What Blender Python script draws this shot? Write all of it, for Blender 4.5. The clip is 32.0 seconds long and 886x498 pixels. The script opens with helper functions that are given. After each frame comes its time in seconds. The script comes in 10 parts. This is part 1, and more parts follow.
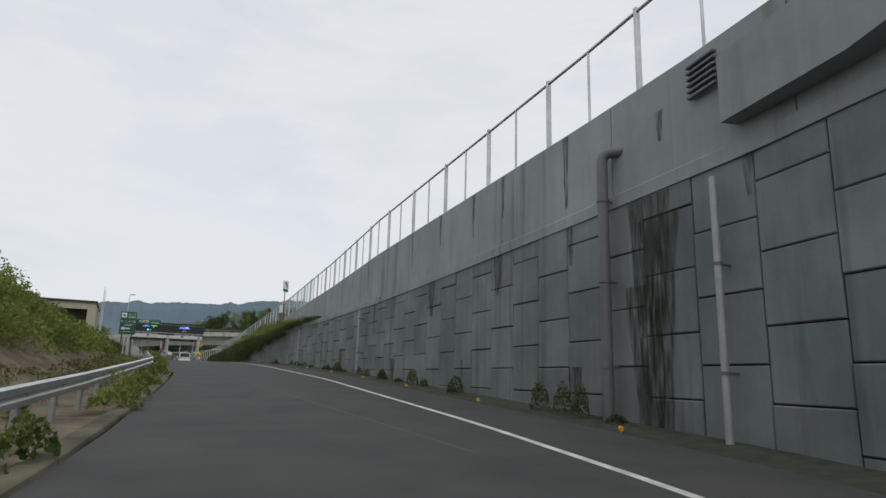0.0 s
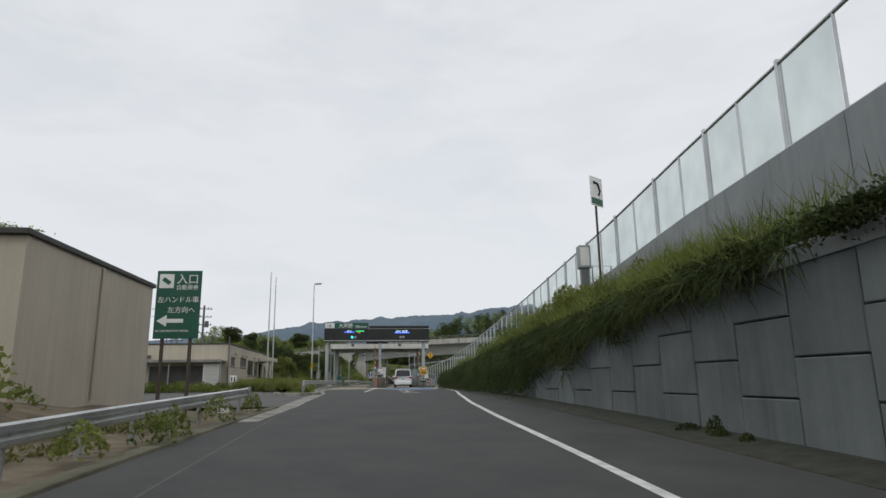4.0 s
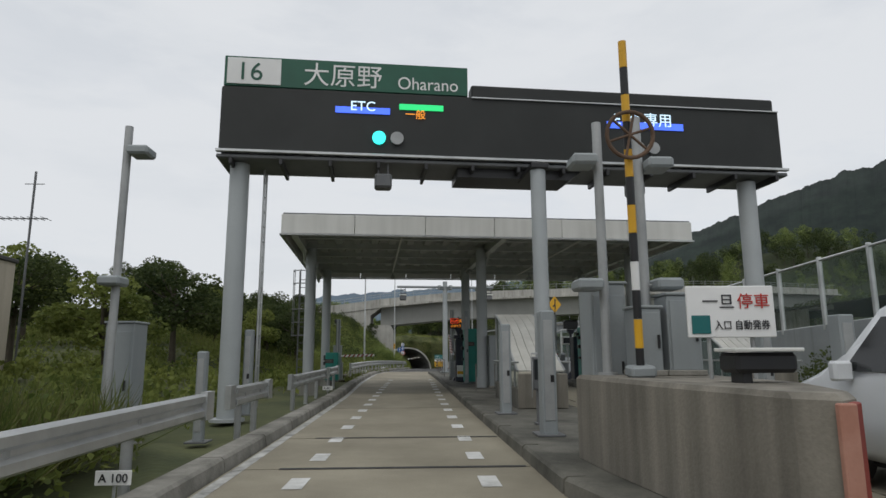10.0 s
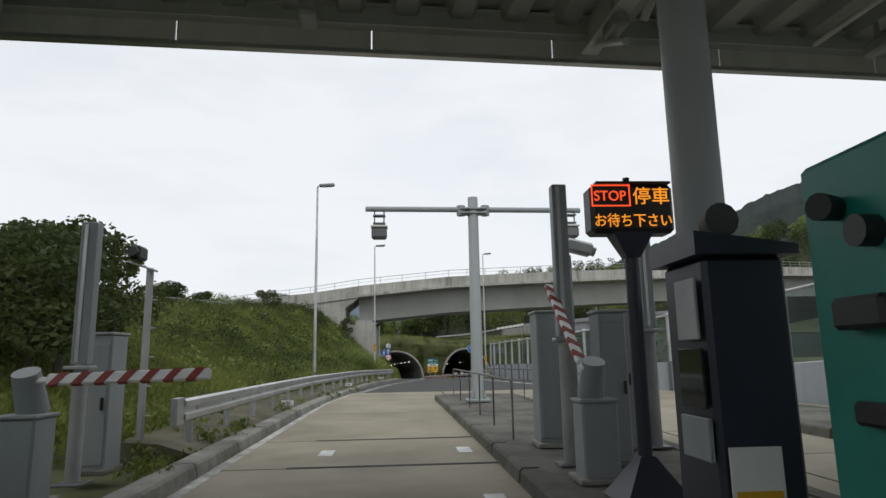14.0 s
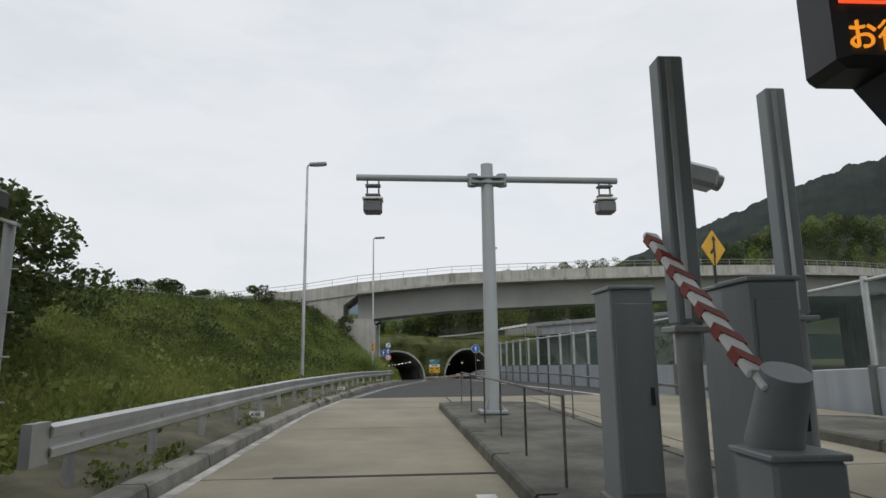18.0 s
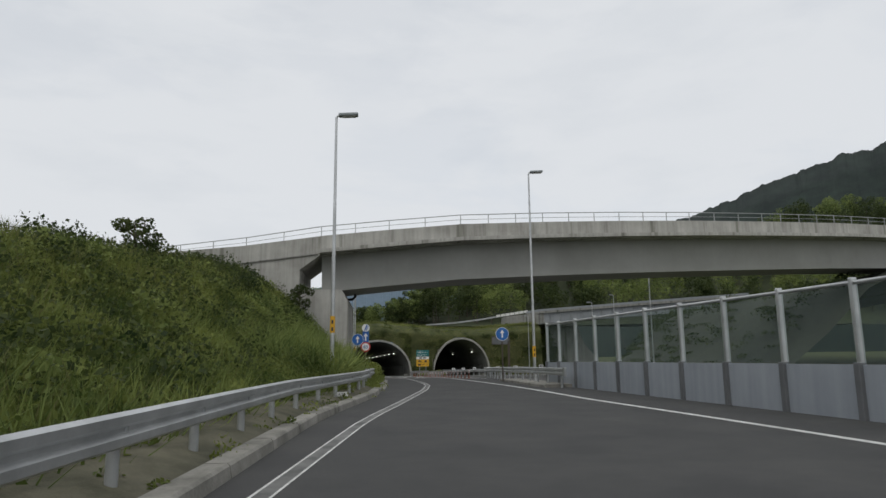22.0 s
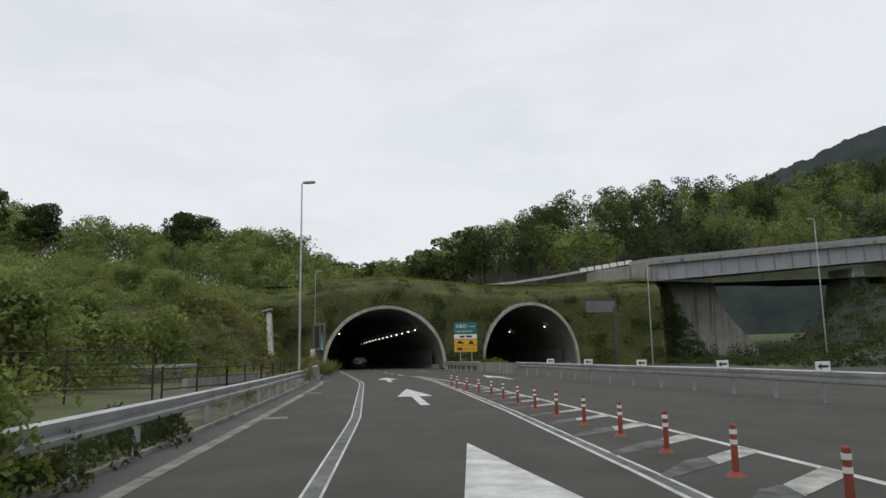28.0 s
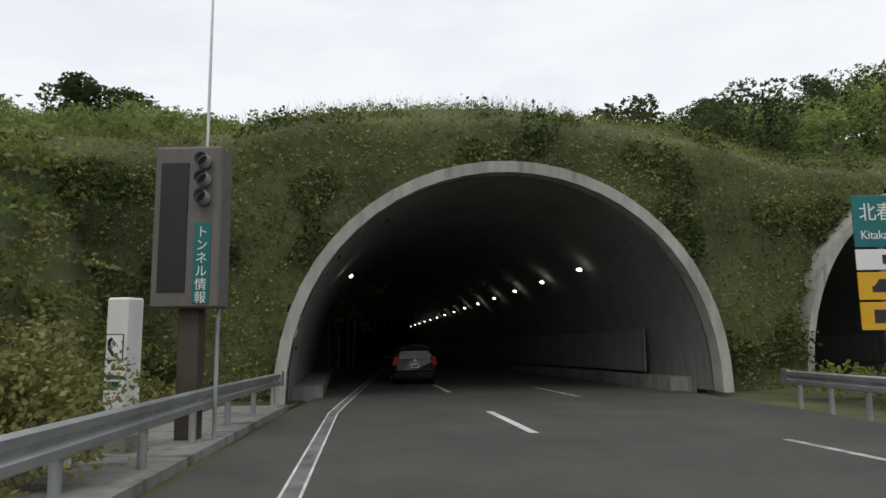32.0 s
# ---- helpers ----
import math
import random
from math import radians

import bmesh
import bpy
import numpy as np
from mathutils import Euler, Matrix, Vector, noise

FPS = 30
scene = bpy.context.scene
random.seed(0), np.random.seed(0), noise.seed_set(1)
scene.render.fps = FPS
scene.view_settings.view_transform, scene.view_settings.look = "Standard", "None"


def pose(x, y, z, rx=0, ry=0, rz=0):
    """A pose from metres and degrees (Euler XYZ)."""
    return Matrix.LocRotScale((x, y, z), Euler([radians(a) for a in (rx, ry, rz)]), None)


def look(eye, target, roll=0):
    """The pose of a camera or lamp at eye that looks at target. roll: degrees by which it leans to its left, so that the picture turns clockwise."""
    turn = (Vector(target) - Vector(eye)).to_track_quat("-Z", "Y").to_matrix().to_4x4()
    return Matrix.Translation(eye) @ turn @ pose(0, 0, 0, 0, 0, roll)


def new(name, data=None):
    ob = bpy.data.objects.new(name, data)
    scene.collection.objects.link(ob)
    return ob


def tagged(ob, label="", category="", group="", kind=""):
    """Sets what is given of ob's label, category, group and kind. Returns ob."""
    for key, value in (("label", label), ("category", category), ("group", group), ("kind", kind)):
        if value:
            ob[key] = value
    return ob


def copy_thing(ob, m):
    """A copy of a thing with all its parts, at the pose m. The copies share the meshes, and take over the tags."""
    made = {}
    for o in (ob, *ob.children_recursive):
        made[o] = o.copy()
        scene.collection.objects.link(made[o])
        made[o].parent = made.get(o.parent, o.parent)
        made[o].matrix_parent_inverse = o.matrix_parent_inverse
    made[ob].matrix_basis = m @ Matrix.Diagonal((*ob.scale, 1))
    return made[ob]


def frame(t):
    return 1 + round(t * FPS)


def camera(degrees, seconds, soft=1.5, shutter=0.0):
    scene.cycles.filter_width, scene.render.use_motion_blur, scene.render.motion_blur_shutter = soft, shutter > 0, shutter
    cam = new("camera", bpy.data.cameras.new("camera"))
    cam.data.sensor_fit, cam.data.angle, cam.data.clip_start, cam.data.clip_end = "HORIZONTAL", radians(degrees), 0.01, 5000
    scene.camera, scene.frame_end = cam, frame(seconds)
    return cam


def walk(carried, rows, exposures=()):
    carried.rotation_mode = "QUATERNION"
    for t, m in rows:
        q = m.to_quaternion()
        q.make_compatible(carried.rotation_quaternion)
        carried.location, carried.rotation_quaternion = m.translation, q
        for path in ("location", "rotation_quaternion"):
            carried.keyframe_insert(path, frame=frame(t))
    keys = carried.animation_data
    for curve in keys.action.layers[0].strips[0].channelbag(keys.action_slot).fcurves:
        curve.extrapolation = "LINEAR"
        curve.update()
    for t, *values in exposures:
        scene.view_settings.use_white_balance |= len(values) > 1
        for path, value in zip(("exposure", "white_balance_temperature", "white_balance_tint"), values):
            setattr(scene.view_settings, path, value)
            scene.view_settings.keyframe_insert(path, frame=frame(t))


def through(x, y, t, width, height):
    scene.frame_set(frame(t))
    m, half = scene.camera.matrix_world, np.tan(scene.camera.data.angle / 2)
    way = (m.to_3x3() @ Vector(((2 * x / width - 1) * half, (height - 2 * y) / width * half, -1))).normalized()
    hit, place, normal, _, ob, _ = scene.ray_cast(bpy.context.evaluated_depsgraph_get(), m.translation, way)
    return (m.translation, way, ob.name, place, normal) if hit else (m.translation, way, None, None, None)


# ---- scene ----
cam = camera(71.5, 32.0)
PATH = [
    (0, (-4.537, -51.993, -1.278), (-3.717, -50.217, -0.865), 1.54),
    (0.5, (-2.823, -46.282, -1.058), (-2.179, -44.437, -0.635), 1.19),
    (1, (-1.532, -40.439, -0.786), (-1.043, -38.548, -0.354), 0.69),
    (1.5, (-0.763, -35.224, -0.530), (-0.385, -33.308, -0.097), 0.44),
    (2, (-0.299, -29.958, -0.273), (-0.012, -28.026, 0.160), 0.07),
    (2.5, (0.009, -24.785, -0.090), (0.226, -22.843, 0.336), 0.11),
    (4.5, (0.000, -0.000, 0.893), (0.123, 1.954, 1.302), -1.12),
    (5, (-0.352, 5.437, 0.999), (-0.259, 7.396, 1.391), -1.38),
    (5.5, (-0.773, 10.537, 1.099), (-0.719, 12.498, 1.485), -1.41),
    (6, (-1.120, 16.077, 1.275), (-1.115, 18.044, 1.639), -0.94),
    (6.5, (-1.741, 21.916, 1.363), (-1.781, 23.884, 1.717), -0.51),
    (7, (-2.434, 27.497, 1.335), (-2.509, 29.465, 1.683), -0.76),
    (7.5, (-3.091, 32.819, 1.332), (-3.186, 34.788, 1.668), -0.73),
    (8, (-3.856, 37.934, 1.403), (-3.941, 39.905, 1.731), -0.40),
    (8.5, (-4.372, 42.796, 1.305), (-4.424, 44.768, 1.636), 0.26),
    (9, (-4.554, 47.401, 1.343), (-4.564, 49.372, 1.682), 0.22),
    (9.5, (-4.749, 51.544, 1.339), (-4.700, 53.512, 1.695), -0.30),
    (10, (-4.751, 55.641, 1.313), (-4.661, 57.610, 1.651), -0.24),
    (10.5, (-4.883, 59.205, 1.347), (-4.753, 61.173, 1.676), -0.95),
    (11, (-4.853, 62.429, 1.375), (-4.694, 64.395, 1.703), -1.21),
    (11.5, (-4.800, 65.539, 1.470), (-4.639, 67.506, 1.795), -0.80),
    (12, (-4.891, 69.063, 1.391), (-4.765, 71.029, 1.737), -0.63),
    (12.5, (-4.870, 71.851, 1.385), (-4.759, 73.816, 1.740), -0.91),
    (13, (-4.802, 74.083, 1.399), (-4.703, 76.052, 1.739), -0.97),
    (13.5, (-4.880, 75.902, 1.406), (-4.768, 77.868, 1.759), -0.66),
    (14, (-4.834, 77.336, 1.395), (-4.706, 79.301, 1.743), -1.05),
    (14.5, (-4.775, 78.638, 1.438), (-4.629, 80.601, 1.789), -0.28),
    (16.5, (-4.739, 79.375, 1.425), (-4.581, 81.335, 1.786), -0.91),
    (17, (-4.747, 79.486, 1.426), (-4.590, 81.447, 1.785), -0.75),
    (17.5, (-4.777, 79.823, 1.415), (-4.627, 81.786, 1.770), -0.91),
    (18, (-4.767, 80.455, 1.420), (-4.645, 82.421, 1.769), -0.76),
    (18.5, (-4.807, 81.679, 1.434), (-4.725, 83.649, 1.769), -0.84),
    (19, (-4.883, 83.417, 1.434), (-4.831, 85.386, 1.779), -0.74),
    (19.5, (-4.901, 85.599, 1.426), (-4.852, 87.567, 1.779), -0.65),
    (20, (-4.974, 88.051, 1.466), (-4.922, 90.023, 1.798), -0.82),
    (20.5, (-5.050, 90.889, 1.424), (-4.997, 92.860, 1.760), -0.94),
    (21, (-5.079, 94.130, 1.371), (-5.017, 96.103, 1.695), -0.41),
    (21.5, (-5.202, 97.369, 1.371), (-5.081, 99.339, 1.694), -0.03),
    (22, (-5.120, 100.893, 1.348), (-4.940, 102.859, 1.670), -0.55),
    (22.5, (-4.954, 104.437, 1.338), (-4.754, 106.403, 1.647), -0.96),
    (23, (-4.804, 107.860, 1.266), (-4.577, 109.824, 1.571), -0.71),
    (23.5, (-4.373, 111.824, 1.309), (-4.114, 113.784, 1.611), -1.00),
    (24, (-3.984, 115.330, 1.337), (-3.695, 117.285, 1.644), -1.36),
    (24.5, (-3.636, 118.706, 1.328), (-3.333, 120.659, 1.631), -1.99),
    (25, (-3.352, 122.512, 1.195), (-3.052, 124.470, 1.472), -2.18),
    (25.5, (-3.036, 126.553, 1.080), (-2.754, 128.515, 1.352), -1.72),
    (27.5, (-2.594, 147.577, 0.509), (-2.490, 149.557, 0.777), -0.92),
    (28, (-2.909, 152.997, 0.330), (-2.839, 154.978, 0.597), -0.93),
    (28.5, (-3.057, 158.201, 0.168), (-3.023, 160.183, 0.434), -1.02),
    (29, (-3.496, 164.099, -0.095), (-3.484, 166.081, 0.170), -1.05),
    (29.5, (-3.928, 170.099, -0.329), (-3.936, 172.082, -0.068), -0.80),
    (30, (-4.532, 176.047, -0.543), (-4.568, 178.029, -0.281), -0.63),
    (30.5, (-5.379, 182.436, -0.789), (-5.433, 184.419, -0.537), -0.91),
    (31, (-6.151, 188.816, -1.053), (-6.237, 190.797, -0.797), -0.23),
    (31.5, (-7.034, 195.266, -1.280), (-7.129, 197.248, -1.028), -0.81),
    (32, (-8.214, 202.089, -1.464), (-8.288, 204.073, -1.224), -0.56),
]
walk(cam, [(t, look(eye, target, roll)) for t, eye, target, roll in PATH],
     exposures=[(t, e, 6480, 8.3) for t, e in ((0, 0.0), (8, 0.0), (10, -0.06), (12, 0.12), (13, 0.2), (14.5, 0.2), (17, 0.1), (19, 0.0), (21, -0.08), (23.5, -0.08), (25, 0.06), (28, 0.06), (30.5, 0.08), (32, 0.26))])

# ---- light ----
world = bpy.data.worlds.new("overcast_sky")
scene.world = world
world.use_nodes = True
wn, wl = world.node_tree.nodes, world.node_tree.links
wn.clear()
w_out = wn.new("ShaderNodeOutputWorld")
w_bg = wn.new("ShaderNodeBackground")
w_sky = wn.new("ShaderNodeTexSky")
w_sky.sky_type, w_sky.sun_disc = "NISHITA", False
w_sky.sun_elevation, w_sky.sun_rotation = radians(38), radians(200)
w_dim = wn.new("ShaderNodeMixRGB")
w_dim.blend_type, w_dim.inputs[0].default_value, w_dim.inputs[2].default_value = "MULTIPLY", 1.0, (0.11, 0.11, 0.11, 1)
w_tc = wn.new("ShaderNodeTexCoord")
w_map = wn.new("ShaderNodeMapping")
w_map.inputs["Scale"].default_value = (2.2, 2.2, 6.5)
w_noise = wn.new("ShaderNodeTexNoise")
w_noise.inputs["Scale"].default_value, w_noise.inputs["Detail"].default_value = 1.3, 6.0
w_noise.inputs["Roughness"].default_value, w_noise.inputs["Distortion"].default_value = 0.55, 0.35
w_cov = wn.new("ShaderNodeValToRGB")
w_cov.color_ramp.elements[0].position, w_cov.color_ramp.elements[0].color = 0.36, (0.90, 0.90, 0.90, 1)
w_cov.color_ramp.elements[1].position, w_cov.color_ramp.elements[1].color = 0.46, (0.97, 0.97, 0.97, 1)
w_noise2 = wn.new("ShaderNodeTexNoise")
w_noise2.inputs["Scale"].default_value, w_noise2.inputs["Detail"].default_value = 2.1, 7.0
w_tone = wn.new("ShaderNodeValToRGB")
w_tone.color_ramp.elements[0].position, w_tone.color_ramp.elements[0].color = 0.36, (0.745, 0.765, 0.805, 1)
w_tone.color_ramp.elements[1].position, w_tone.color_ramp.elements[1].color = 0.52, (0.785, 0.80, 0.835, 1)
w_mix = wn.new("ShaderNodeMixRGB")
wl.new(w_tc.outputs["Generated"], w_map.inputs["Vector"])
wl.new(w_map.outputs["Vector"], w_noise.inputs["Vector"])
wl.new(w_map.outputs["Vector"], w_noise2.inputs["Vector"])
wl.new(w_noise.outputs["Fac"], w_cov.inputs["Fac"])
wl.new(w_noise2.outputs["Fac"], w_tone.inputs["Fac"])
wl.new(w_sky.outputs["Color"], w_dim.inputs[1])
wl.new(w_cov.outputs["Color"], w_mix.inputs["Fac"])
wl.new(w_dim.outputs["Color"], w_mix.inputs[1])
wl.new(w_tone.outputs["Color"], w_mix.inputs[2])
wl.new(w_mix.outputs["Color"], w_bg.inputs["Color"])
w_bg.inputs["Strength"].default_value = 1.0
wl.new(w_bg.outputs["Background"], w_out.inputs["Surface"])

sun = new("sun", bpy.data.lights.new("sun", "SUN"))
sun.data.energy, sun.data.angle, sun.data.color = 0.7, radians(25), (1.0, 0.96, 0.90)
sun.matrix_world = look((0, 0, 60), (14, 38, 0))


# ---- materials ----
def surf(name, c1, c2, scale=3.0, rough=0.8, bump=0.1, metal=0.0, streak=0.0, fine=40.0, rnd=0.0, spec=0.5, runs=0.0, grit=None):
    """A rough surface: two tones mixed by large stains, fine grain, relief, and vertical run marks where streak is set."""
    m = bpy.data.materials.new(name)
    m.use_nodes = True
    n, l = m.node_tree.nodes, m.node_tree.links
    b = n["Principled BSDF"]
    geo = n.new("ShaderNodeNewGeometry")
    big = n.new("ShaderNodeTexNoise")
    big.inputs["Scale"].default_value, big.inputs["Detail"].default_value, big.inputs["Roughness"].default_value = scale, 5.0, 0.62
    small = n.new("ShaderNodeTexNoise")
    small.inputs["Scale"].default_value, small.inputs["Detail"].default_value = fine, 3.0
    l.new(geo.outputs["Position"], big.inputs["Vector"])
    l.new(geo.outputs["Position"], small.inputs["Vector"])
    ramp = n.new("ShaderNodeValToRGB")
    ramp.color_ramp.elements[0].position, ramp.color_ramp.elements[1].position = 0.34, 0.68
    ramp.color_ramp.elements[0].color, ramp.color_ramp.elements[1].color = (*c1, 1), (*c2, 1)
    fac = big.outputs["Fac"]
    if streak:
        mp = n.new("ShaderNodeMapping")
        mp.inputs["Scale"].default_value = (2.6, 2.6, 0.16)
        run = n.new("ShaderNodeTexNoise")
        run.inputs["Scale"].default_value, run.inputs["Detail"].default_value = 1.6, 5.0
        l.new(geo.outputs["Position"], mp.inputs["Vector"])
        l.new(mp.outputs["Vector"], run.inputs["Vector"])
        mixf = n.new("ShaderNodeMix")
        mixf.inputs[0].default_value = streak
        l.new(fac, mixf.inputs[2])
        l.new(run.outputs["Fac"], mixf.inputs[3])
        fac = mixf.outputs[0]
    l.new(fac, ramp.inputs["Fac"])
    grain = n.new("ShaderNodeMixRGB")
    grain.blend_type, grain.inputs[0].default_value = "OVERLAY", (0.18 if rough > 0.6 else 0.05) if grit is None else grit
    l.new(ramp.outputs["Color"], grain.inputs[1])
    l.new(small.outputs["Fac"], grain.inputs[2])
    col = grain.outputs["Color"]
    if rnd:
        info = n.new("ShaderNodeObjectInfo")
        hsv = n.new("ShaderNodeHueSaturation")
        mul = n.new("ShaderNodeMapRange")
        mul.inputs["To Min"].default_value, mul.inputs["To Max"].default_value = 1 - rnd, 1 + rnd
        l.new(info.outputs["Random"], mul.inputs["Value"])
        l.new(mul.outputs["Result"], hsv.inputs["Value"])
        l.new(col, hsv.inputs["Color"])
        col = hsv.outputs["Color"]
    if runs:
        mp2 = n.new("ShaderNodeMapping")
        mp2.inputs["Scale"].default_value = (1.0, 1.0, 0.045)
        run2 = n.new("ShaderNodeTexNoise")
        run2.inputs["Scale"].default_value, run2.inputs["Detail"].default_value, run2.inputs["Roughness"].default_value = 1.5, 4.0, 0.6
        l.new(geo.outputs["Position"], mp2.inputs["Vector"])
        l.new(mp2.outputs["Vector"], run2.inputs["Vector"])
        edge = n.new("ShaderNodeValToRGB")
        edge.color_ramp.elements[0].position, edge.color_ramp.elements[0].color = 0.56, (1, 1, 1, 1)
        edge.color_ramp.elements[1].position, edge.color_ramp.elements[1].color = 0.70, (0.30, 0.32, 0.25, 1)
        mark = n.new("ShaderNodeMixRGB")
        mark.blend_type, mark.inputs[0].default_value = "MULTIPLY", runs
        l.new(run2.outputs["Fac"], edge.inputs["Fac"])
        l.new(col, mark.inputs[1])
        l.new(edge.outputs["Color"], mark.inputs[2])
        col = mark.outputs["Color"]
    l.new(col, b.inputs["Base Color"])
    b.inputs["Roughness"].default_value, b.inputs["Metallic"].default_value = rough, metal
    b.inputs["Specular IOR Level"].default_value = spec
    if bump:
        bp = n.new("ShaderNodeBump")
        bp.inputs["Strength"].default_value, bp.inputs["Distance"].default_value = bump, 0.02
        l.new(small.outputs["Fac"], bp.inputs["Height"])
        l.new(bp.outputs["Normal"], b.inputs["Normal"])
    return m


def leafy(name, dark, light, rough=0.65, through=0.25):
    """Foliage: every leaf a tone of its own, some light passing through."""
    m = bpy.data.materials.new(name)
    m.use_nodes = True
    n, l = m.node_tree.nodes, m.node_tree.links
    b = n["Principled BSDF"]
    geo = n.new("ShaderNodeNewGeometry")
    noise_n = n.new("ShaderNodeTexNoise")
    noise_n.inputs["Scale"].default_value, noise_n.inputs["Detail"].default_value = 0.45, 4.0
    l.new(geo.outputs["Position"], noise_n.inputs["Vector"])
    add = n.new("ShaderNodeMath")
    add.operation, add.inputs[1].default_value = "MULTIPLY_ADD", 0.30
    l.new(geo.outputs["Random Per Island"], add.inputs[0])
    wide = n.new("ShaderNodeMapRange")
    wide.inputs["From Min"].default_value, wide.inputs["From Max"].default_value = 0.32, 0.68
    wide.inputs["To Max"].default_value = 0.58
    l.new(noise_n.outputs["Fac"], wide.inputs["Value"])
    l.new(wide.outputs["Result"], add.inputs[2])
    ramp = n.new("ShaderNodeValToRGB")
    e = ramp.color_ramp.elements
    e[0].position, e[0].color, e[1].position, e[1].color = 0.08, (*dark, 1), 0.84, (*light, 1)
    l.new(add.outputs[0], ramp.inputs["Fac"])
    l.new(ramp.outputs["Color"], b.inputs["Base Color"])
    b.inputs["Roughness"].default_value = rough
    b.inputs["Specular IOR Level"].default_value = 0.25
    tr = n.new("ShaderNodeBsdfTranslucent")
    mx = n.new("ShaderNodeMixShader")
    mx.inputs[0].default_value = through
    l.new(ramp.outputs["Color"], tr.inputs["Color"])
    l.new(b.outputs["BSDF"], mx.inputs[1])
    l.new(tr.outputs["BSDF"], mx.inputs[2])
    l.new(mx.outputs["Shader"], n["Material Output"].inputs["Surface"])
    return m


def glowing(name, colour, strength):
    m = bpy.data.materials.new(name)
    m.use_nodes = True
    b = m.node_tree.nodes["Principled BSDF"]
    b.inputs["Base Color"].default_value = (*colour, 1)
    b.inputs["Emission Color"].default_value, b.inputs["Emission Strength"].default_value = (*colour, 1), strength
    return m


def damp(name, dark):
    """A dark run of damp and algae with ragged edges that lets the wall show through."""
    m = bpy.data.materials.new(name)
    m.use_nodes = True
    n, l = m.node_tree.nodes, m.node_tree.links
    b = n["Principled BSDF"]
    b.inputs["Base Color"].default_value, b.inputs["Roughness"].default_value = (*dark, 1), 0.85
    geo, mp, tex, ramp = n.new("ShaderNodeNewGeometry"), n.new("ShaderNodeMapping"), n.new("ShaderNodeTexNoise"), n.new("ShaderNodeValToRGB")
    mp.inputs["Scale"].default_value = (9.0, 9.0, 1.1)
    tex.inputs["Scale"].default_value, tex.inputs["Detail"].default_value = 1.4, 5.0
    ramp.color_ramp.elements[0].position, ramp.color_ramp.elements[1].position = 0.30, 0.66
    ramp.color_ramp.elements[1].color = (0.68, 0.68, 0.68, 1)
    clear, mx = n.new("ShaderNodeBsdfTransparent"), n.new("ShaderNodeMixShader")
    l.new(geo.outputs["Position"], mp.inputs["Vector"])
    l.new(mp.outputs["Vector"], tex.inputs["Vector"])
    l.new(tex.outputs["Fac"], ramp.inputs["Fac"])
    l.new(ramp.outputs["Color"], mx.inputs[0])
    l.new(clear.outputs["BSDF"], mx.inputs[1])
    l.new(b.outputs["BSDF"], mx.inputs[2])
    l.new(mx.outputs[0], n["Material Output"].inputs["Surface"])
    return m


def clear_glass(name, tint, alpha):
    """A thin weathered sheet: mostly clear, with a film of dirt and a real gloss."""
    m = bpy.data.materials.new(name)
    m.use_nodes = True
    n, l = m.node_tree.nodes, m.node_tree.links
    b = n["Principled BSDF"]
    b.inputs["Base Color"].default_value = (*tint, 1)
    b.inputs["Roughness"].default_value = 0.12
    clear = n.new("ShaderNodeBsdfTransparent")
    clear.inputs["Color"].default_value = (0.86, 0.92, 0.90, 1)
    mx = n.new("ShaderNodeMixShader")
    geo = n.new("ShaderNodeNewGeometry")
    dirt = n.new("ShaderNodeTexNoise")
    dirt.inputs["Scale"].default_value, dirt.inputs["Detail"].default_value = 0.9, 5.0
    rng = n.new("ShaderNodeMapRange")
    rng.inputs["From Min"].default_value, rng.inputs["From Max"].default_value = 0.3, 0.7
    rng.inputs["To Min"].default_value, rng.inputs["To Max"].default_value = alpha * 0.7, alpha * 1.3
    l.new(geo.outputs["Position"], dirt.inputs["Vector"])
    l.new(dirt.outputs["Fac"], rng.inputs["Value"])
    l.new(rng.outputs["Result"], mx.inputs[0])
    l.new(clear.outputs["BSDF"], mx.inputs[1])
    l.new(b.outputs["BSDF"], mx.inputs[2])
    l.new(mx.outputs["Shader"], n["Material Output"].inputs["Surface"])
    return m


ASPHALT = surf("asphalt", (0.040, 0.040, 0.040), (0.060, 0.059, 0.057), 0.7, 0.9, 0.35, fine=70)
ASPHALT_PALE = surf("asphalt_main", (0.050, 0.0485, 0.043), (0.075, 0.072, 0.063), 0.7, 0.9, 0.35, fine=70)
ASPHALT_OLD = surf("asphalt_worn", (0.075, 0.074, 0.070), (0.105, 0.103, 0.097), 0.6, 0.92, 0.3, fine=60)
SLAB = surf("concrete_slab", (0.205, 0.184, 0.136), (0.315, 0.285, 0.215), 0.5, 0.85, 0.25, fine=50)
CONC = surf("concrete", (0.17, 0.168, 0.155), (0.31, 0.305, 0.28), 0.8, 0.88, 0.25, streak=0.55, runs=0.9)
CONC_WALL = surf("concrete_wall", (0.125, 0.142, 0.144), (0.225, 0.245, 0.248), 0.45, 0.9, 0.2, streak=0.22, rnd=0.13, runs=0.5, grit=0.12)
CONC_UP = surf("concrete_parapet", (0.225, 0.245, 0.252), (0.335, 0.355, 0.362), 0.35, 0.88, 0.15, streak=0.25, runs=0.5, grit=0.1)
CONC_PALE = surf("concrete_bridge", (0.28, 0.27, 0.245), (0.50, 0.49, 0.455), 0.6, 0.88, 0.2, streak=0.45, runs=0.7)
GIRDER = surf("girder_paint", (0.27, 0.27, 0.25), (0.33, 0.33, 0.31), 0.35, 0.6, 0.05, streak=0.12)
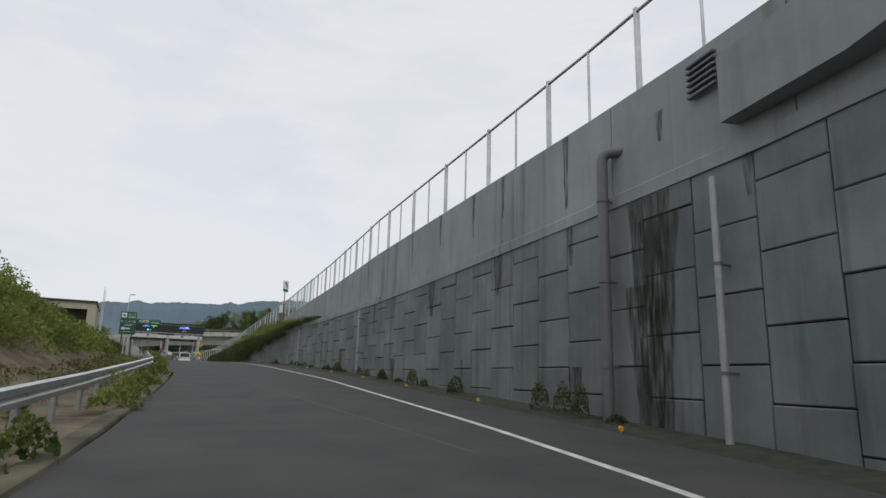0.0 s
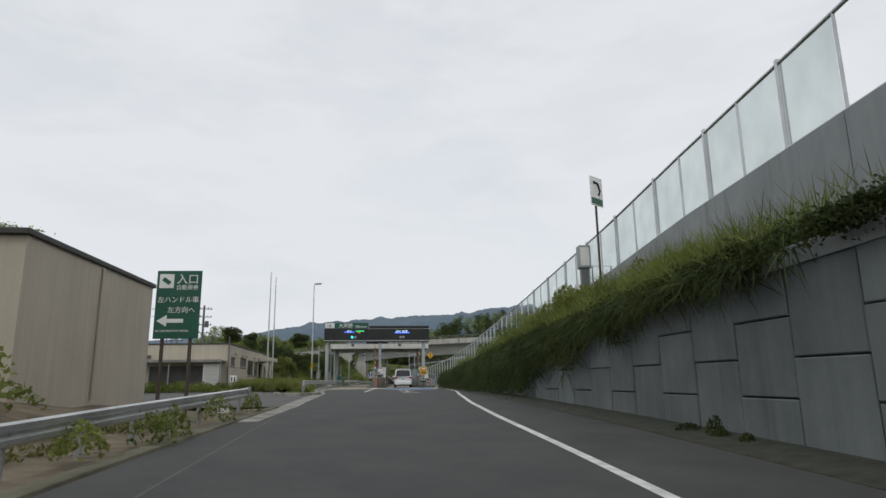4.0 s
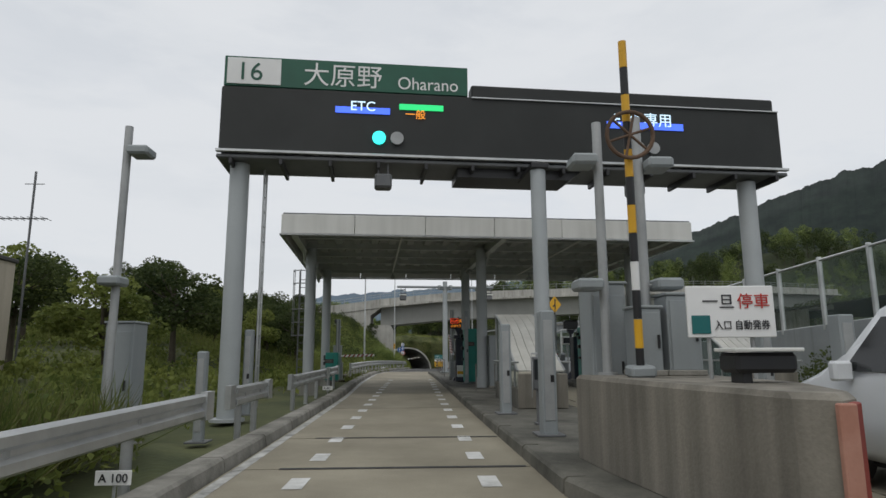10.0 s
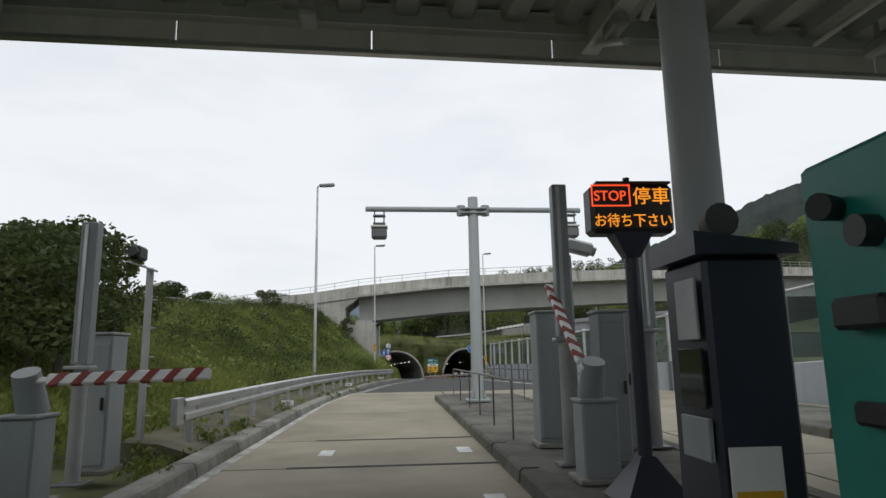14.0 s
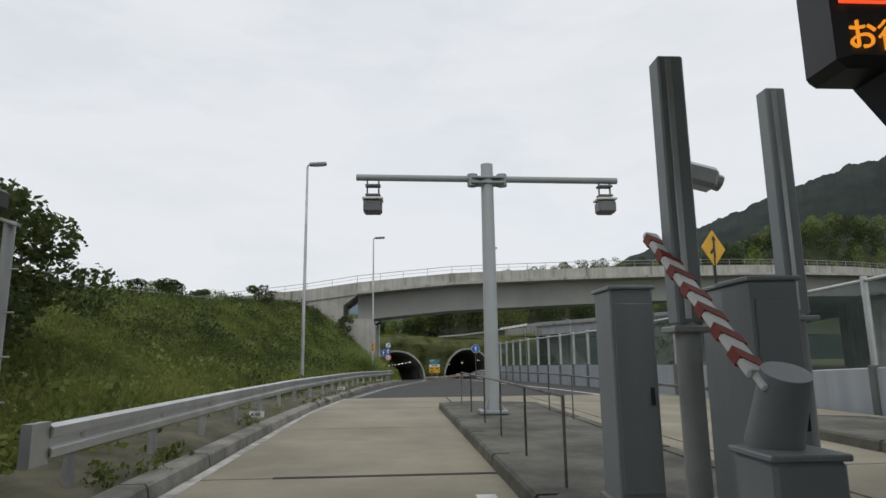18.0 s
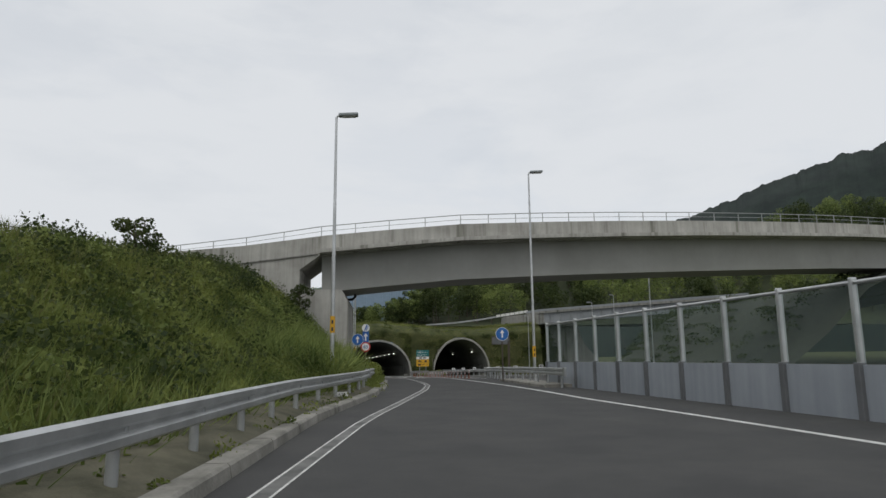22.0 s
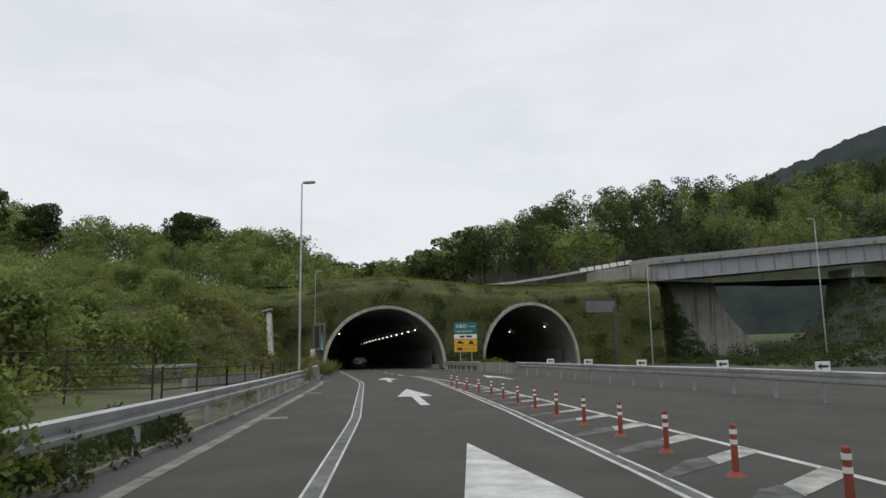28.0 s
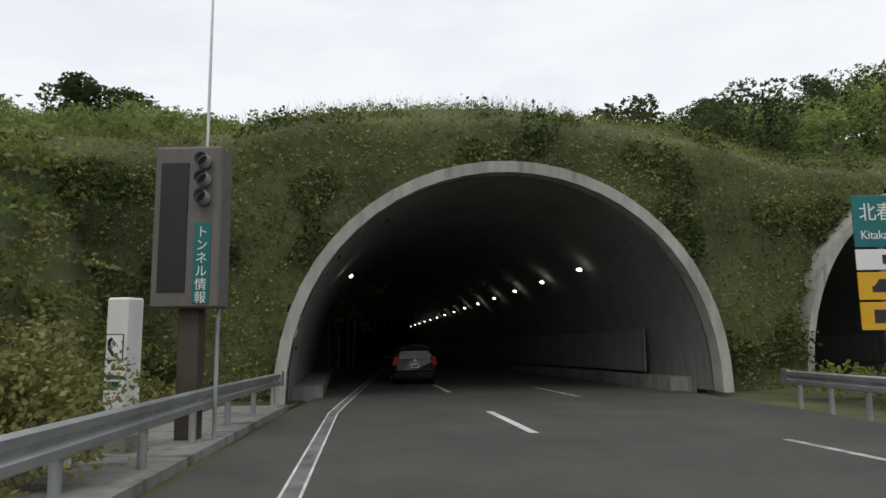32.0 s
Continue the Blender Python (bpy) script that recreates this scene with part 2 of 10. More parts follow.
KERB = surf("kerb_concrete", (0.125, 0.121, 0.104), (0.325, 0.312, 0.278), 1.3, 0.9, 0.35, fine=30)
ISLE = surf("island_concrete", (0.055, 0.054, 0.044), (0.155, 0.149, 0.125), 1.1, 0.9, 0.35, fine=30)
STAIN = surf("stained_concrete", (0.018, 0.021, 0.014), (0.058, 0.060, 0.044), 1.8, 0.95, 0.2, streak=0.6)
JOINT = surf("dark_joint", (0.03, 0.03, 0.03), (0.06, 0.06, 0.06), 3.0, 0.95, 0.1)
SOIL = surf("soil", (0.07, 0.055, 0.035), (0.20, 0.16, 0.11), 1.2, 0.97, 0.5, fine=18)
TURF = surf("turf", (0.042, 0.055, 0.020), (0.115, 0.122, 0.048), 0.35, 0.95, 0.6, fine=9)
# Darker copy of TURF: shade under trees and hedge is in the colour.
TURF_SHADE = surf("shaded_turf", (0.020, 0.030, 0.012), (0.055, 0.065, 0.028), 0.3, 0.95, 0.6, fine=7)
PAINT = surf("road_paint", (0.42, 0.42, 0.40), (0.74, 0.74, 0.72), 2.2, 0.75, 0.2, fine=45)
PAINT_OLD = surf("worn_road_paint", (0.20, 0.20, 0.19), (0.58, 0.58, 0.55), 3.0, 0.8, 0.2, fine=30)
PAINT_WORN = surf("rubbed_road_paint", (0.075, 0.075, 0.072), (0.20, 0.20, 0.19), 2.0, 0.85, 0.2, fine=30)
PAINT_GONE = surf("faded_road_paint", (0.055, 0.055, 0.053), (0.17, 0.17, 0.16), 3.2, 0.85, 0.2, fine=30)
BLUE_PAINT = surf("blue_road_paint", (0.045, 0.09, 0.19), (0.10, 0.16, 0.27), 1.2, 0.8, 0.25, fine=50)
ZINC = surf("galvanised_steel", (0.42, 0.43, 0.43), (0.60, 0.61, 0.61), 1.3, 0.38, 0.04, metal=0.75)
ZINC_DULL = surf("dull_galvanised_steel", (0.30, 0.31, 0.31), (0.42, 0.43, 0.43), 1.5, 0.55, 0.04, metal=0.35)
GREY = surf("grey_paint", (0.235, 0.258, 0.265), (0.30, 0.325, 0.332), 0.7, 0.5, 0.02, streak=0.4)
COLUMN_P = surf("column_paint", (0.33, 0.355, 0.365), (0.41, 0.435, 0.445), 0.6, 0.5, 0.02, streak=0.4)
GREY_DK = surf("dark_grey_paint", (0.10, 0.105, 0.11), (0.15, 0.155, 0.16), 0.9, 0.5, 0.03)
WHITE = surf("white_panel", (0.60, 0.60, 0.57), (0.74, 0.74, 0.71), 0.7, 0.5, 0.02, streak=0.6)
BLACK = surf("black_board", (0.010, 0.012, 0.011), (0.018, 0.020, 0.019), 0.8, 0.6, 0.02)
BLACK_P = surf("black_plastic", (0.012, 0.012, 0.013), (0.022, 0.022, 0.024), 2.0, 0.45, 0.02)
GREEN_S = surf("green_sign_sheet", (0.008, 0.075, 0.045), (0.012, 0.10, 0.06), 0.8, 0.5, 0.0)
TEAL_S = surf("teal_sign_sheet", (0.006, 0.12, 0.12), (0.010, 0.15, 0.15), 0.8, 0.5, 0.0)
WHITE_S = surf("white_sign_sheet", (0.70, 0.70, 0.69), (0.80, 0.80, 0.79), 0.9, 0.5, 0.0)
YELLOW_S = surf("yellow_sign_sheet", (0.62, 0.33, 0.015), (0.72, 0.40, 0.02), 0.9, 0.5, 0.0)
BLUE_S = surf("blue_sign_sheet", (0.012, 0.09, 0.32), (0.02, 0.13, 0.40), 0.9, 0.5, 0.0)
RED_S = surf("red_sign_sheet", (0.42, 0.02, 0.015), (0.50, 0.03, 0.02), 0.9, 0.5, 0.0)
DARKMARK = surf("dark_lettering", (0.02, 0.02, 0.025), (0.03, 0.03, 0.035), 2.0, 0.6, 0.0)
MACHINE = surf("green_machine_paint", (0.010, 0.19, 0.155), (0.016, 0.25, 0.205), 1.2, 0.45, 0.02)
NAVY = surf("navy_machine_paint", (0.018, 0.021, 0.035), (0.028, 0.032, 0.052), 1.2, 0.42, 0.02)
CREAM = surf("cream_render", (0.42, 0.375, 0.30), (0.53, 0.475, 0.385), 0.5, 0.9, 0.12, streak=0.5)
ORANGE = surf("orange_rubber", (0.216, 0.047, 0.028), (0.288, 0.072, 0.042), 2.0, 0.6, 0.04)
BROWN_ST = surf("brown_steel", (0.055, 0.042, 0.032), (0.085, 0.066, 0.05), 1.0, 0.55, 0.03)
RUST = surf("rusty_steel", (0.09, 0.055, 0.035), (0.16, 0.10, 0.065), 3.0, 0.85, 0.15)
PANEL_W = surf("noise_panel", (0.25, 0.275, 0.305), (0.34, 0.365, 0.395), 0.6, 0.6, 0.03, streak=0.5)
DARKGLASS = surf("dark_window", (0.012, 0.014, 0.016), (0.03, 0.034, 0.036), 0.8, 0.08, 0.0)
CURTAIN = surf("drawn_curtain", (0.09, 0.09, 0.085), (0.15, 0.15, 0.14), 3.0, 0.9, 0.1, streak=0.9)
CAR_WHITE = surf("white_car_paint", (0.66, 0.68, 0.70), (0.72, 0.74, 0.76), 0.5, 0.16, 0.0)
CAR_BLACK = surf("black_car_paint", (0.006, 0.008, 0.009), (0.009, 0.011, 0.012), 0.5, 0.12, 0.0)
RUBBER = surf("tyre_rubber", (0.012, 0.012, 0.012), (0.022, 0.022, 0.022), 4.0, 0.85, 0.1)
ALLOY = surf("alloy", (0.55, 0.55, 0.56), (0.65, 0.65, 0.66), 3.0, 0.25, 0.0, metal=0.9)
TAIL = surf("red_lens", (0.32, 0.012, 0.008), (0.40, 0.02, 0.012), 3.0, 0.15, 0.0)
BARK = surf("bark", (0.05, 0.042, 0.03), (0.11, 0.095, 0.07), 4.0, 0.95, 0.5, streak=0.6)
RED_DULL = surf("faded_red_sheet", (0.20, 0.022, 0.014), (0.28, 0.045, 0.03), 4.0, 0.6, 0.03)
PINK_DULL = surf("bleached_red_sheet", (0.36, 0.17, 0.12), (0.46, 0.25, 0.19), 4.0, 0.6, 0.03)
CONC_STAIN = surf("stained_concrete", (0.13, 0.12, 0.10), (0.27, 0.25, 0.21), 1.6, 0.9, 0.2, streak=0.75, runs=0.9)
KERB_MOSS = surf("mossy_kerb", (0.050, 0.050, 0.028), (0.15, 0.138, 0.095), 1.1, 0.95, 0.45)
RAIL_DK = surf("dark_brown_paint", (0.020, 0.016, 0.012), (0.050, 0.036, 0.026), 2.0, 0.7, 0.1)
CASE_BR = surf("weathered_case", (0.105, 0.092, 0.082), (0.16, 0.145, 0.13), 1.2, 0.6, 0.05, streak=0.4)
ROCKNET = surf("sprayed_slope", (0.035, 0.040, 0.028), (0.080, 0.082, 0.062), 0.6, 0.95, 0.5, streak=0.5)
MOUNTAIN = surf("wooded_mountain", (0.009, 0.016, 0.015), (0.023, 0.036, 0.029), 0.06, 1.0, 0.0, fine=0.35)
# Wooded ridge far off; distance haze is mixed into the colour as pale blue.
HAZED_RIDGE = surf("far_wooded_ridge", (0.085, 0.125, 0.165), (0.11, 0.155, 0.195), 0.006, 1.0, 0.0, fine=0.1)
LINING = surf("tunnel_lining", (0.17, 0.172, 0.160), (0.26, 0.262, 0.248), 0.5, 0.95, 0.15, streak=0.5)
LEAF = leafy("weed_leaves", (0.052, 0.084, 0.019), (0.300, 0.335, 0.090), through=0.45)
LEAF_DK = leafy("dark_leaves", (0.024, 0.042, 0.013), (0.105, 0.130, 0.042), through=0.4)
LEAF_BAMBOO = leafy("bamboo_leaves", (0.066, 0.105, 0.028), (0.330, 0.385, 0.120), through=0.45)
LEAF_DRY = leafy("dry_grass", (0.085, 0.095, 0.030), (0.24, 0.23, 0.095), through=0.35)
LEAF_WALL = leafy("wall_moss_leaves", (0.130, 0.132, 0.048), (0.420, 0.395, 0.155), through=0.35)
LED_RED, LED_AMBER = glowing("led_red", (1.0, 0.10, 0.03), 0.85), glowing("led_amber", (1.0, 0.34, 0.03), 0.75)
LED_BLUE, LED_GREEN = glowing("led_blue", (0.08, 0.18, 1.0), 0.8), glowing("led_green", (0.03, 0.75, 0.22), 0.7)
LED_PALE, LED_CYAN = glowing("led_pale", (0.65, 0.85, 1.0), 0.9), glowing("signal_cyan", (0.05, 0.85, 0.75), 1.3)
LAMP_ON = glowing("tunnel_lamp_glow", (1.0, 0.97, 0.88), 3.0)
SHEET = clear_glass("clear_noise_sheet", (0.13, 0.17, 0.165), 0.28)
BOOTH_G = clear_glass("booth_glass", (0.10, 0.14, 0.13), 0.45)
HOOD = surf("frosted_hood", (0.40, 0.39, 0.35), (0.54, 0.53, 0.48), 1.5, 0.4, 0.02, streak=0.3)


# ---- builders ----
class MB:
    """Gathers primitives into one mesh."""

    def __init__(self):
        self.v, self.f, self.s = [], [], []

    def add(self, verts, faces, smooth=False):
        k = len(self.v)
        self.v += [tuple(p) for p in verts]
        self.f += [tuple(i + k for i in q) for q in faces]
        self.s += [smooth] * len(faces)
        return self

    def box(self, c, d, b=0.012, rot=None):
        """A box with chamfered edges: centre, full sizes, chamfer."""
        h = [x / 2 for x in d]
        b = min(b, *(x * 0.45 for x in h))
        pts, at = [], {}
        for sx in (-1, 1):
            for sy in (-1, 1):
                for sz in (-1, 1):
                    for ax in range(3):
                        p = [sx * (h[0] - b), sy * (h[1] - b), sz * (h[2] - b)]
                        p[ax] = (sx, sy, sz)[ax] * h[ax]
                        at[sx, sy, sz, ax] = len(pts)
                        pts.append(Vector(p))
        faces = []
        for ax in range(3):
            u, w = (ax + 1) % 3, (ax + 2) % 3
            for s in (-1, 1):
                q = []
                for a, e in ((-1, -1), (1, -1), (1, 1), (-1, 1)):
                    k = [0, 0, 0]
                    k[ax], k[u], k[w] = s, a, e
                    q.append(at[k[0], k[1], k[2], ax])
                faces.append(q if s > 0 else q[::-1])
            for a in (-1, 1):
                for e in (-1, 1):
                    k0, k1 = [0, 0, 0], [0, 0, 0]
                    k0[ax], k1[ax] = -1, 1
                    k0[u] = k1[u] = a
                    k0[w] = k1[w] = e
                    q = [at[(*k0, u)], at[(*k1, u)], at[(*k1, w)], at[(*k0, w)]]
                    faces.append(q if a * e > 0 else q[::-1])
        for sx in (-1, 1):
            for sy in (-1, 1):
                for sz in (-1, 1):
                    q = [at[sx, sy, sz, 0], at[sx, sy, sz, 1], at[sx, sy, sz, 2]]
                    faces.append(q if sx * sy * sz > 0 else q[::-1])
        c = Vector(c)
        return self.add([(rot @ p if rot else p) + c for p in pts], faces)

    def tube(self, pts, r, n=10, r1=None, caps=True):
        """A round bar along points; r1: the radius at the end."""
        pts = [Vector(p) for p in pts]
        k = len(pts)
        r1 = r if r1 is None else r1
        ring, faces = [], []
        side = None
        for i, p in enumerate(pts):
            d = (pts[min(i + 1, k - 1)] - pts[max(i - 1, 0)]).normalized()
            if side is None:
                side = d.cross(Vector((0, 0, 1)) if abs(d.z) < 0.9 else Vector((1, 0, 0))).normalized()
            side = (side - d * side.dot(d)).normalized()
            up = d.cross(side)
            rr = r + (r1 - r) * i / max(k - 1, 1)
            ring.append([p + (side * math.cos(a) + up * math.sin(a)) * rr for a in (2 * math.pi * j / n for j in range(n))])
        for i in range(k - 1):
            for j in range(n):
                faces.append((i * n + j, i * n + (j + 1) % n, (i + 1) * n + (j + 1) % n, (i + 1) * n + j))
        self.add([p for q in ring for p in q], faces, True)
        if caps:
            self.add(ring[0], [tuple(range(n))[::-1]])
            self.add(ring[-1], [tuple(range(n))])
        return self

    def sweep(self, profile, path, closed=True, caps=True, smooth=False):
        """A profile of (out, up) along a path; out points to the right of the way, level."""
        path = [Vector(p) for p in path]
        k, n = len(path), len(profile)
        rows = []
        for i, p in enumerate(path):
            d = path[min(i + 1, k - 1)] - path[max(i - 1, 0)]
            out = Vector((d.y, -d.x, 0)).normalized()
            rows.append([p + out * a + Vector((0, 0, b)) for a, b in profile])
        faces = []
        for i in range(k - 1):
            for j in range(n if closed else n - 1):
                a, b = i * n + j, i * n + (j + 1) % n
                faces.append((a, b, b + n, a + n))
        self.add([p for q in rows for p in q], faces, smooth)
        if caps and closed:
            self.add(rows[0], [tuple(range(n))[::-1]])
            self.add(rows[-1], [tuple(range(n))])
        return self

    def plate(self, outline, origin, u, w, thick):
        """A flat plate: an outline of (a, b) in the axes u and w at origin, with thickness behind u x w."""
        o, u, w = Vector(origin), Vector(u).normalized(), Vector(w).normalized()
        back = -u.cross(w).normalized() * thick
        n = len(outline)
        front = [o + u * a + w * b for a, b in outline]
        return self.add(front + [p + back for p in front], [tuple(range(n)), tuple(range(2 * n - 1, n - 1, -1))]
                        + [(j, j + n, (j + 1) % n + n, (j + 1) % n) for j in range(n)])

    def mesh(self, name, mat):
        me = bpy.data.meshes.new(name)
        me.from_pydata(self.v, [], self.f)
        me.polygons.foreach_set("use_smooth", self.s)
        me.materials.append(mat)
        me.update()
        return me


def part(name, mb, mat, parent, label="", kind=""):
    ob = new(name, mb.mesh(name, mat) if isinstance(mb, MB) else mb)
    ob.parent = parent
    return tagged(ob, label, kind=kind)


def thing(name, label, category, m=None, group="", kind=""):
    """An empty at the base of a thing, to hold its parts."""
    ob = new(name)
    ob.empty_display_size = 0.2
    if m is not None:
        ob.matrix_world = m
    return tagged(ob, label, category, group, kind)


def solid(name, mb, mat, label, category, m=None, group="", kind=""):
    """A thing of one mesh."""
    ob = new(name, mb.mesh(name, mat))
    if m is not None:
        ob.matrix_world = m
    return tagged(ob, label, category, group, kind)


def sheet_mesh(name, verts, faces, mat, smooth=True):
    me = bpy.data.meshes.new(name)
    me.from_pydata([tuple(p) for p in verts], [], faces)
    me.polygons.foreach_set("use_smooth", [smooth] * len(faces))
    me.materials.append(mat)
    me.update()
    return me


def grid_faces(nu, nv):
    return [(i * nv + j, (i + 1) * nv + j, (i + 1) * nv + j + 1, i * nv + j + 1) for i in range(nu - 1) for j in range(nv - 1)]


rng = np.random.default_rng(7)


def leaf_mesh(name, centres, size, mat, upright=0.3, long=1.6, spread=0.5, grass=False):
    """Many small bent leaves at the centres: each two quads folded along its middle."""
    c = np.asarray(centres, float)
    n = len(c)
    s = size * (1 + spread * rng.uniform(-1, 1, n))[:, None]
    d = rng.normal(size=(n, 3))
    d[:, 2] = d[:, 2] * (0.35 if grass else 0.6) + upright * 2
    d /= np.linalg.norm(d, axis=1)[:, None]
    r = rng.normal(size=(n, 3))
    w = np.cross(d, r)
    w /= np.linalg.norm(w, axis=1)[:, None] + 1e-9
    nrm = np.cross(d, w)
    half = s * (0.013 if grass else 0.5 / long)
    ln = s * (1.0 if not grass else 1.0)
    a = c - (0 if grass else 0.5) * ln * d
    tip = a + ln * d + nrm * ln * (0.22 if grass else 0.08) * rng.uniform(-1, 1, n)[:, None]
    mid = a + 0.5 * ln * d + nrm * half * 0.35
    k = 3 if grass or size > 0.19 else 4
    low = a + 0.3 * ln * d
    v = (np.stack([low - w * half * 1.15, low + w * half * 1.15, tip], 1) if k == 3 else np.stack([a, mid - w * half, tip, mid + w * half], 1)).reshape(-1, 3)
    me = bpy.data.meshes.new(name)
    me.vertices.add(k * n)
    me.vertices.foreach_set("co", v.ravel())
    me.loops.add(k * n)
    me.loops.foreach_set("vertex_index", np.arange(k * n))
    me.polygons.add(n)
    me.polygons.foreach_set("loop_start", np.arange(n) * k)
    me.polygons.foreach_set("loop_total", np.full(n, k))
    me.materials.append(mat)
    me.update(calc_edges=True)
    me.validate()
    return me


def stuff(name, me, label, category):
    return tagged(new(name, me), label, category, kind="stuff")


def words(text, size, mat, name="lettering", parent=None, m=None, align="LEFT", squeeze=1.0, label=""):
    """Flat raised lettering in the built-in font, in the xz plane of m, facing -y."""
    cu = bpy.data.curves.new(name, "FONT")
    cu.body, cu.size, cu.extrude, cu.align_x = text, size, 0.004, align
    tmp = new("tmp", cu)
    bpy.context.view_layer.update()
    me = bpy.data.meshes.new_from_object(tmp.evaluated_get(bpy.context.evaluated_depsgraph_get()))
    bpy.data.objects.remove(tmp)
    me.transform(Matrix.Rotation(radians(90), 4, "X") @ Matrix.Diagonal((squeeze, 1, 1, 1)))
    me.materials.clear()
    me.materials.append(mat)
    me.name = name
    ob = new(name, me)
    ob.parent = parent
    if m is not None:
        ob.matrix_basis = m
    return tagged(ob, label)


# ---- plan: heights and edges along the road ----
PROFILE_Y = [-86, -64, -43, -21, 0, 21, 43, 64, 86, 107, 128, 150, 171, 193, 214, 235, 257, 320]
PROFILE_Z = [-4.06, -3.14, -2.23, -1.30, -0.47, -0.03, 0.0, 0.02, 0.09, 0.03, -0.26, -0.89, -1.69, -2.48, -3.32, -4.15, -4.99, -7.4]


def rz(y):
    """Height of the carriageway."""
    return float(np.mean(np.interp([y - 6, y - 3, y, y + 3, y + 6], PROFILE_Y, PROFILE_Z)))


def line(pairs):
    ys, xs = zip(*pairs)
    return lambda y: float(np.interp(y, ys, xs))


LEFT = line([(-75, -11.0), (-60, -7.6), (-52, -6.3), (-42, -5.05), (-32, -4.2), (-22, -3.5), (-10, -3.8), (6, -3.95), (16, -4.0), (28, -4.6), (34, -5.1),
             (40, -6.0), (46.6, -6.45), (50, -6.8), (75, -6.95), (84, -7.25), (97, -7.4), (103, -7.0), (114, -6.5), (122, -5.45), (128, -5.2), (145, -5.1),
             (159, -6.0), (167, -6.6), (185, -8.1), (191, -9.0), (200, -10.35), (215, -12.1), (260, -16.5)])
LLINE = line([(103, -6.7), (114, -5.55), (119, -4.7), (126, -3.6), (131, -3.15), (137, -3.1), (146, -3.33), (159, -4.0), (167, -4.4), (185, -6.0), (191, -6.95),
              (200, -8.5), (208, -9.9), (216, -11.2), (260, -15.5)])
RLINE = line([(-75, -6.0), (-60, -2.0), (-52, -0.2), (-47, 0.75), (-41, 1.5), (-35, 1.95), (-24, 2.75), (-10, 2.9), (10, 2.6), (17, 2.65), (26, 3.1), (34, 3.7), (50, 3.9), (60, 3.9)])
WALLX = line([(-75, -2.8), (-60, 1.5), (-50, 3.7), (-45, 4.6), (-40, 5.0), (-34, 5.35), (-26, 5.8), (-20, 6.1), (-10, 6.2), (0, 6.1), (10, 5.75), (17, 5.3), (30, 4.95), (45, 4.8), (58, 4.75)])
UPX = line([(-75, -2.8), (-60, 1.5), (-50, 3.7), (-45, 4.6), (-40, 5.0), (-34, 5.35), (-26, 5.8), (-20, 6.15), (-12.8, 6.84), (-4.6, 7.6), (12, 8.85), (36, 8.85), (53, 8.55),
            (68, 8.0), (81, 7.3), (95, 5.6), (105, 4.3), (112, 3.75), (121, 2.9), (129, 2.35), (131, 2.45)])
FENCE_TOP = line([(-80, 7.3), (-20, 7.35), (12, 7.6), (19, 7.1), (34, 6.4), (53, 5.4), (68, 4.45), (81, 3.8), (95, 3.0), (105, 2.62), (112, 2.55), (129, 2.45), (131, 2.45)])


# ---- ground and carriageways ----
def flat(name, left, right, y0, y1, mat, dz=0.0, step=3.0, label="", category="road", across=5):
    """A strip of carriageway between two lines that follows the profile."""
    n = max(2, int((y1 - y0) / step) + 1)
    verts = []
    for i in range(n):
        y = y0 + (y1 - y0) * i / (n - 1)
        a, b, z = left(y), right(y), rz(y) + dz
        verts += [(a + (b - a) * j / (across - 1), y, z) for j in range(across)]
    ob = new(name, sheet_mesh(name, verts, [q[::-1] for q in grid_faces(n, across)], mat))
    return tagged(ob, label, category, kind="structure")


def ground_z(x, y):
    z = rz(min(max(y, -80), 300)) - 0.10
    return z if abs(x) < 60 else z * max(0.0, 1 - (abs(x) - 60) / 300)


gx = [-2600, -900, -400, -200, -120, -80, -50, -35, -25, -18, -13, -9, -5, 0, 4, 8, 12, 18, 26, 40, 60, 90, 140, 250, 500, 1000, 2600]
gy = [-1500, -600, -250, -120] + list(range(-84, 261, 8)) + [300, 400, 600, 1000, 1800, 3200]
tagged(new("ground", sheet_mesh("ground", [(x, y, ground_z(x, y)) for y in gy for x in gx], [q[::-1] for q in grid_faces(len(gy), len(gx))], TURF)),
       "green grassy ground under and around the road", "ground", kind="structure")

flat("road_ramp", LEFT, lambda y: WALLX(y) + 0.1, -84, 16, ASPHALT, 0.0, label="dark asphalt ramp rising beside the panel wall")
flat("road_approach", LEFT, lambda y: WALLX(y) + 0.1, 16, 49.8, ASPHALT, 0.0, label="dark asphalt approach to the toll gate")
flat("road_toll", LEFT, lambda y: 5.6, 49.8, 103.2, JOINT, -0.03, label="dark bed under the concrete slabs of the toll lanes")
flat("road_after_toll", LEFT, lambda y: UPX(min(y, 129)) + 0.2 if y < 129 else 2.5 + (y - 129) * 0.16, 103.2, 150, ASPHALT, 0.0, label="dark asphalt road after the toll gate")
EDGE_R = line([(120, 13.0), (150, 9.6), (166, 7.6), (179, 5.7), (194, 3.5), (202, 1.9), (210, -0.6), (216, -0.9), (260, -4.5)])
flat("road_main", LEFT, EDGE_R, 150, 262, ASPHALT_PALE, 0.0, label="dark asphalt carriageway running into the tunnel")
flat("road_side", lambda y: -40.0, lambda y: LEFT(y) + 0.4, 16.3, 27.6, ASPHALT_OLD, 0.004, label="worn grey asphalt of the side road")
flat("road_yard", lambda y: -40.0, line([(27, -5.6), (30, -6.6), (32, -7.0), (40, -8.8), (44, -11.0), (48.4, -13.5)]), 27.0, 48.4, ASPHALT_OLD, 0.0, label="worn grey asphalt yard in front of the office")
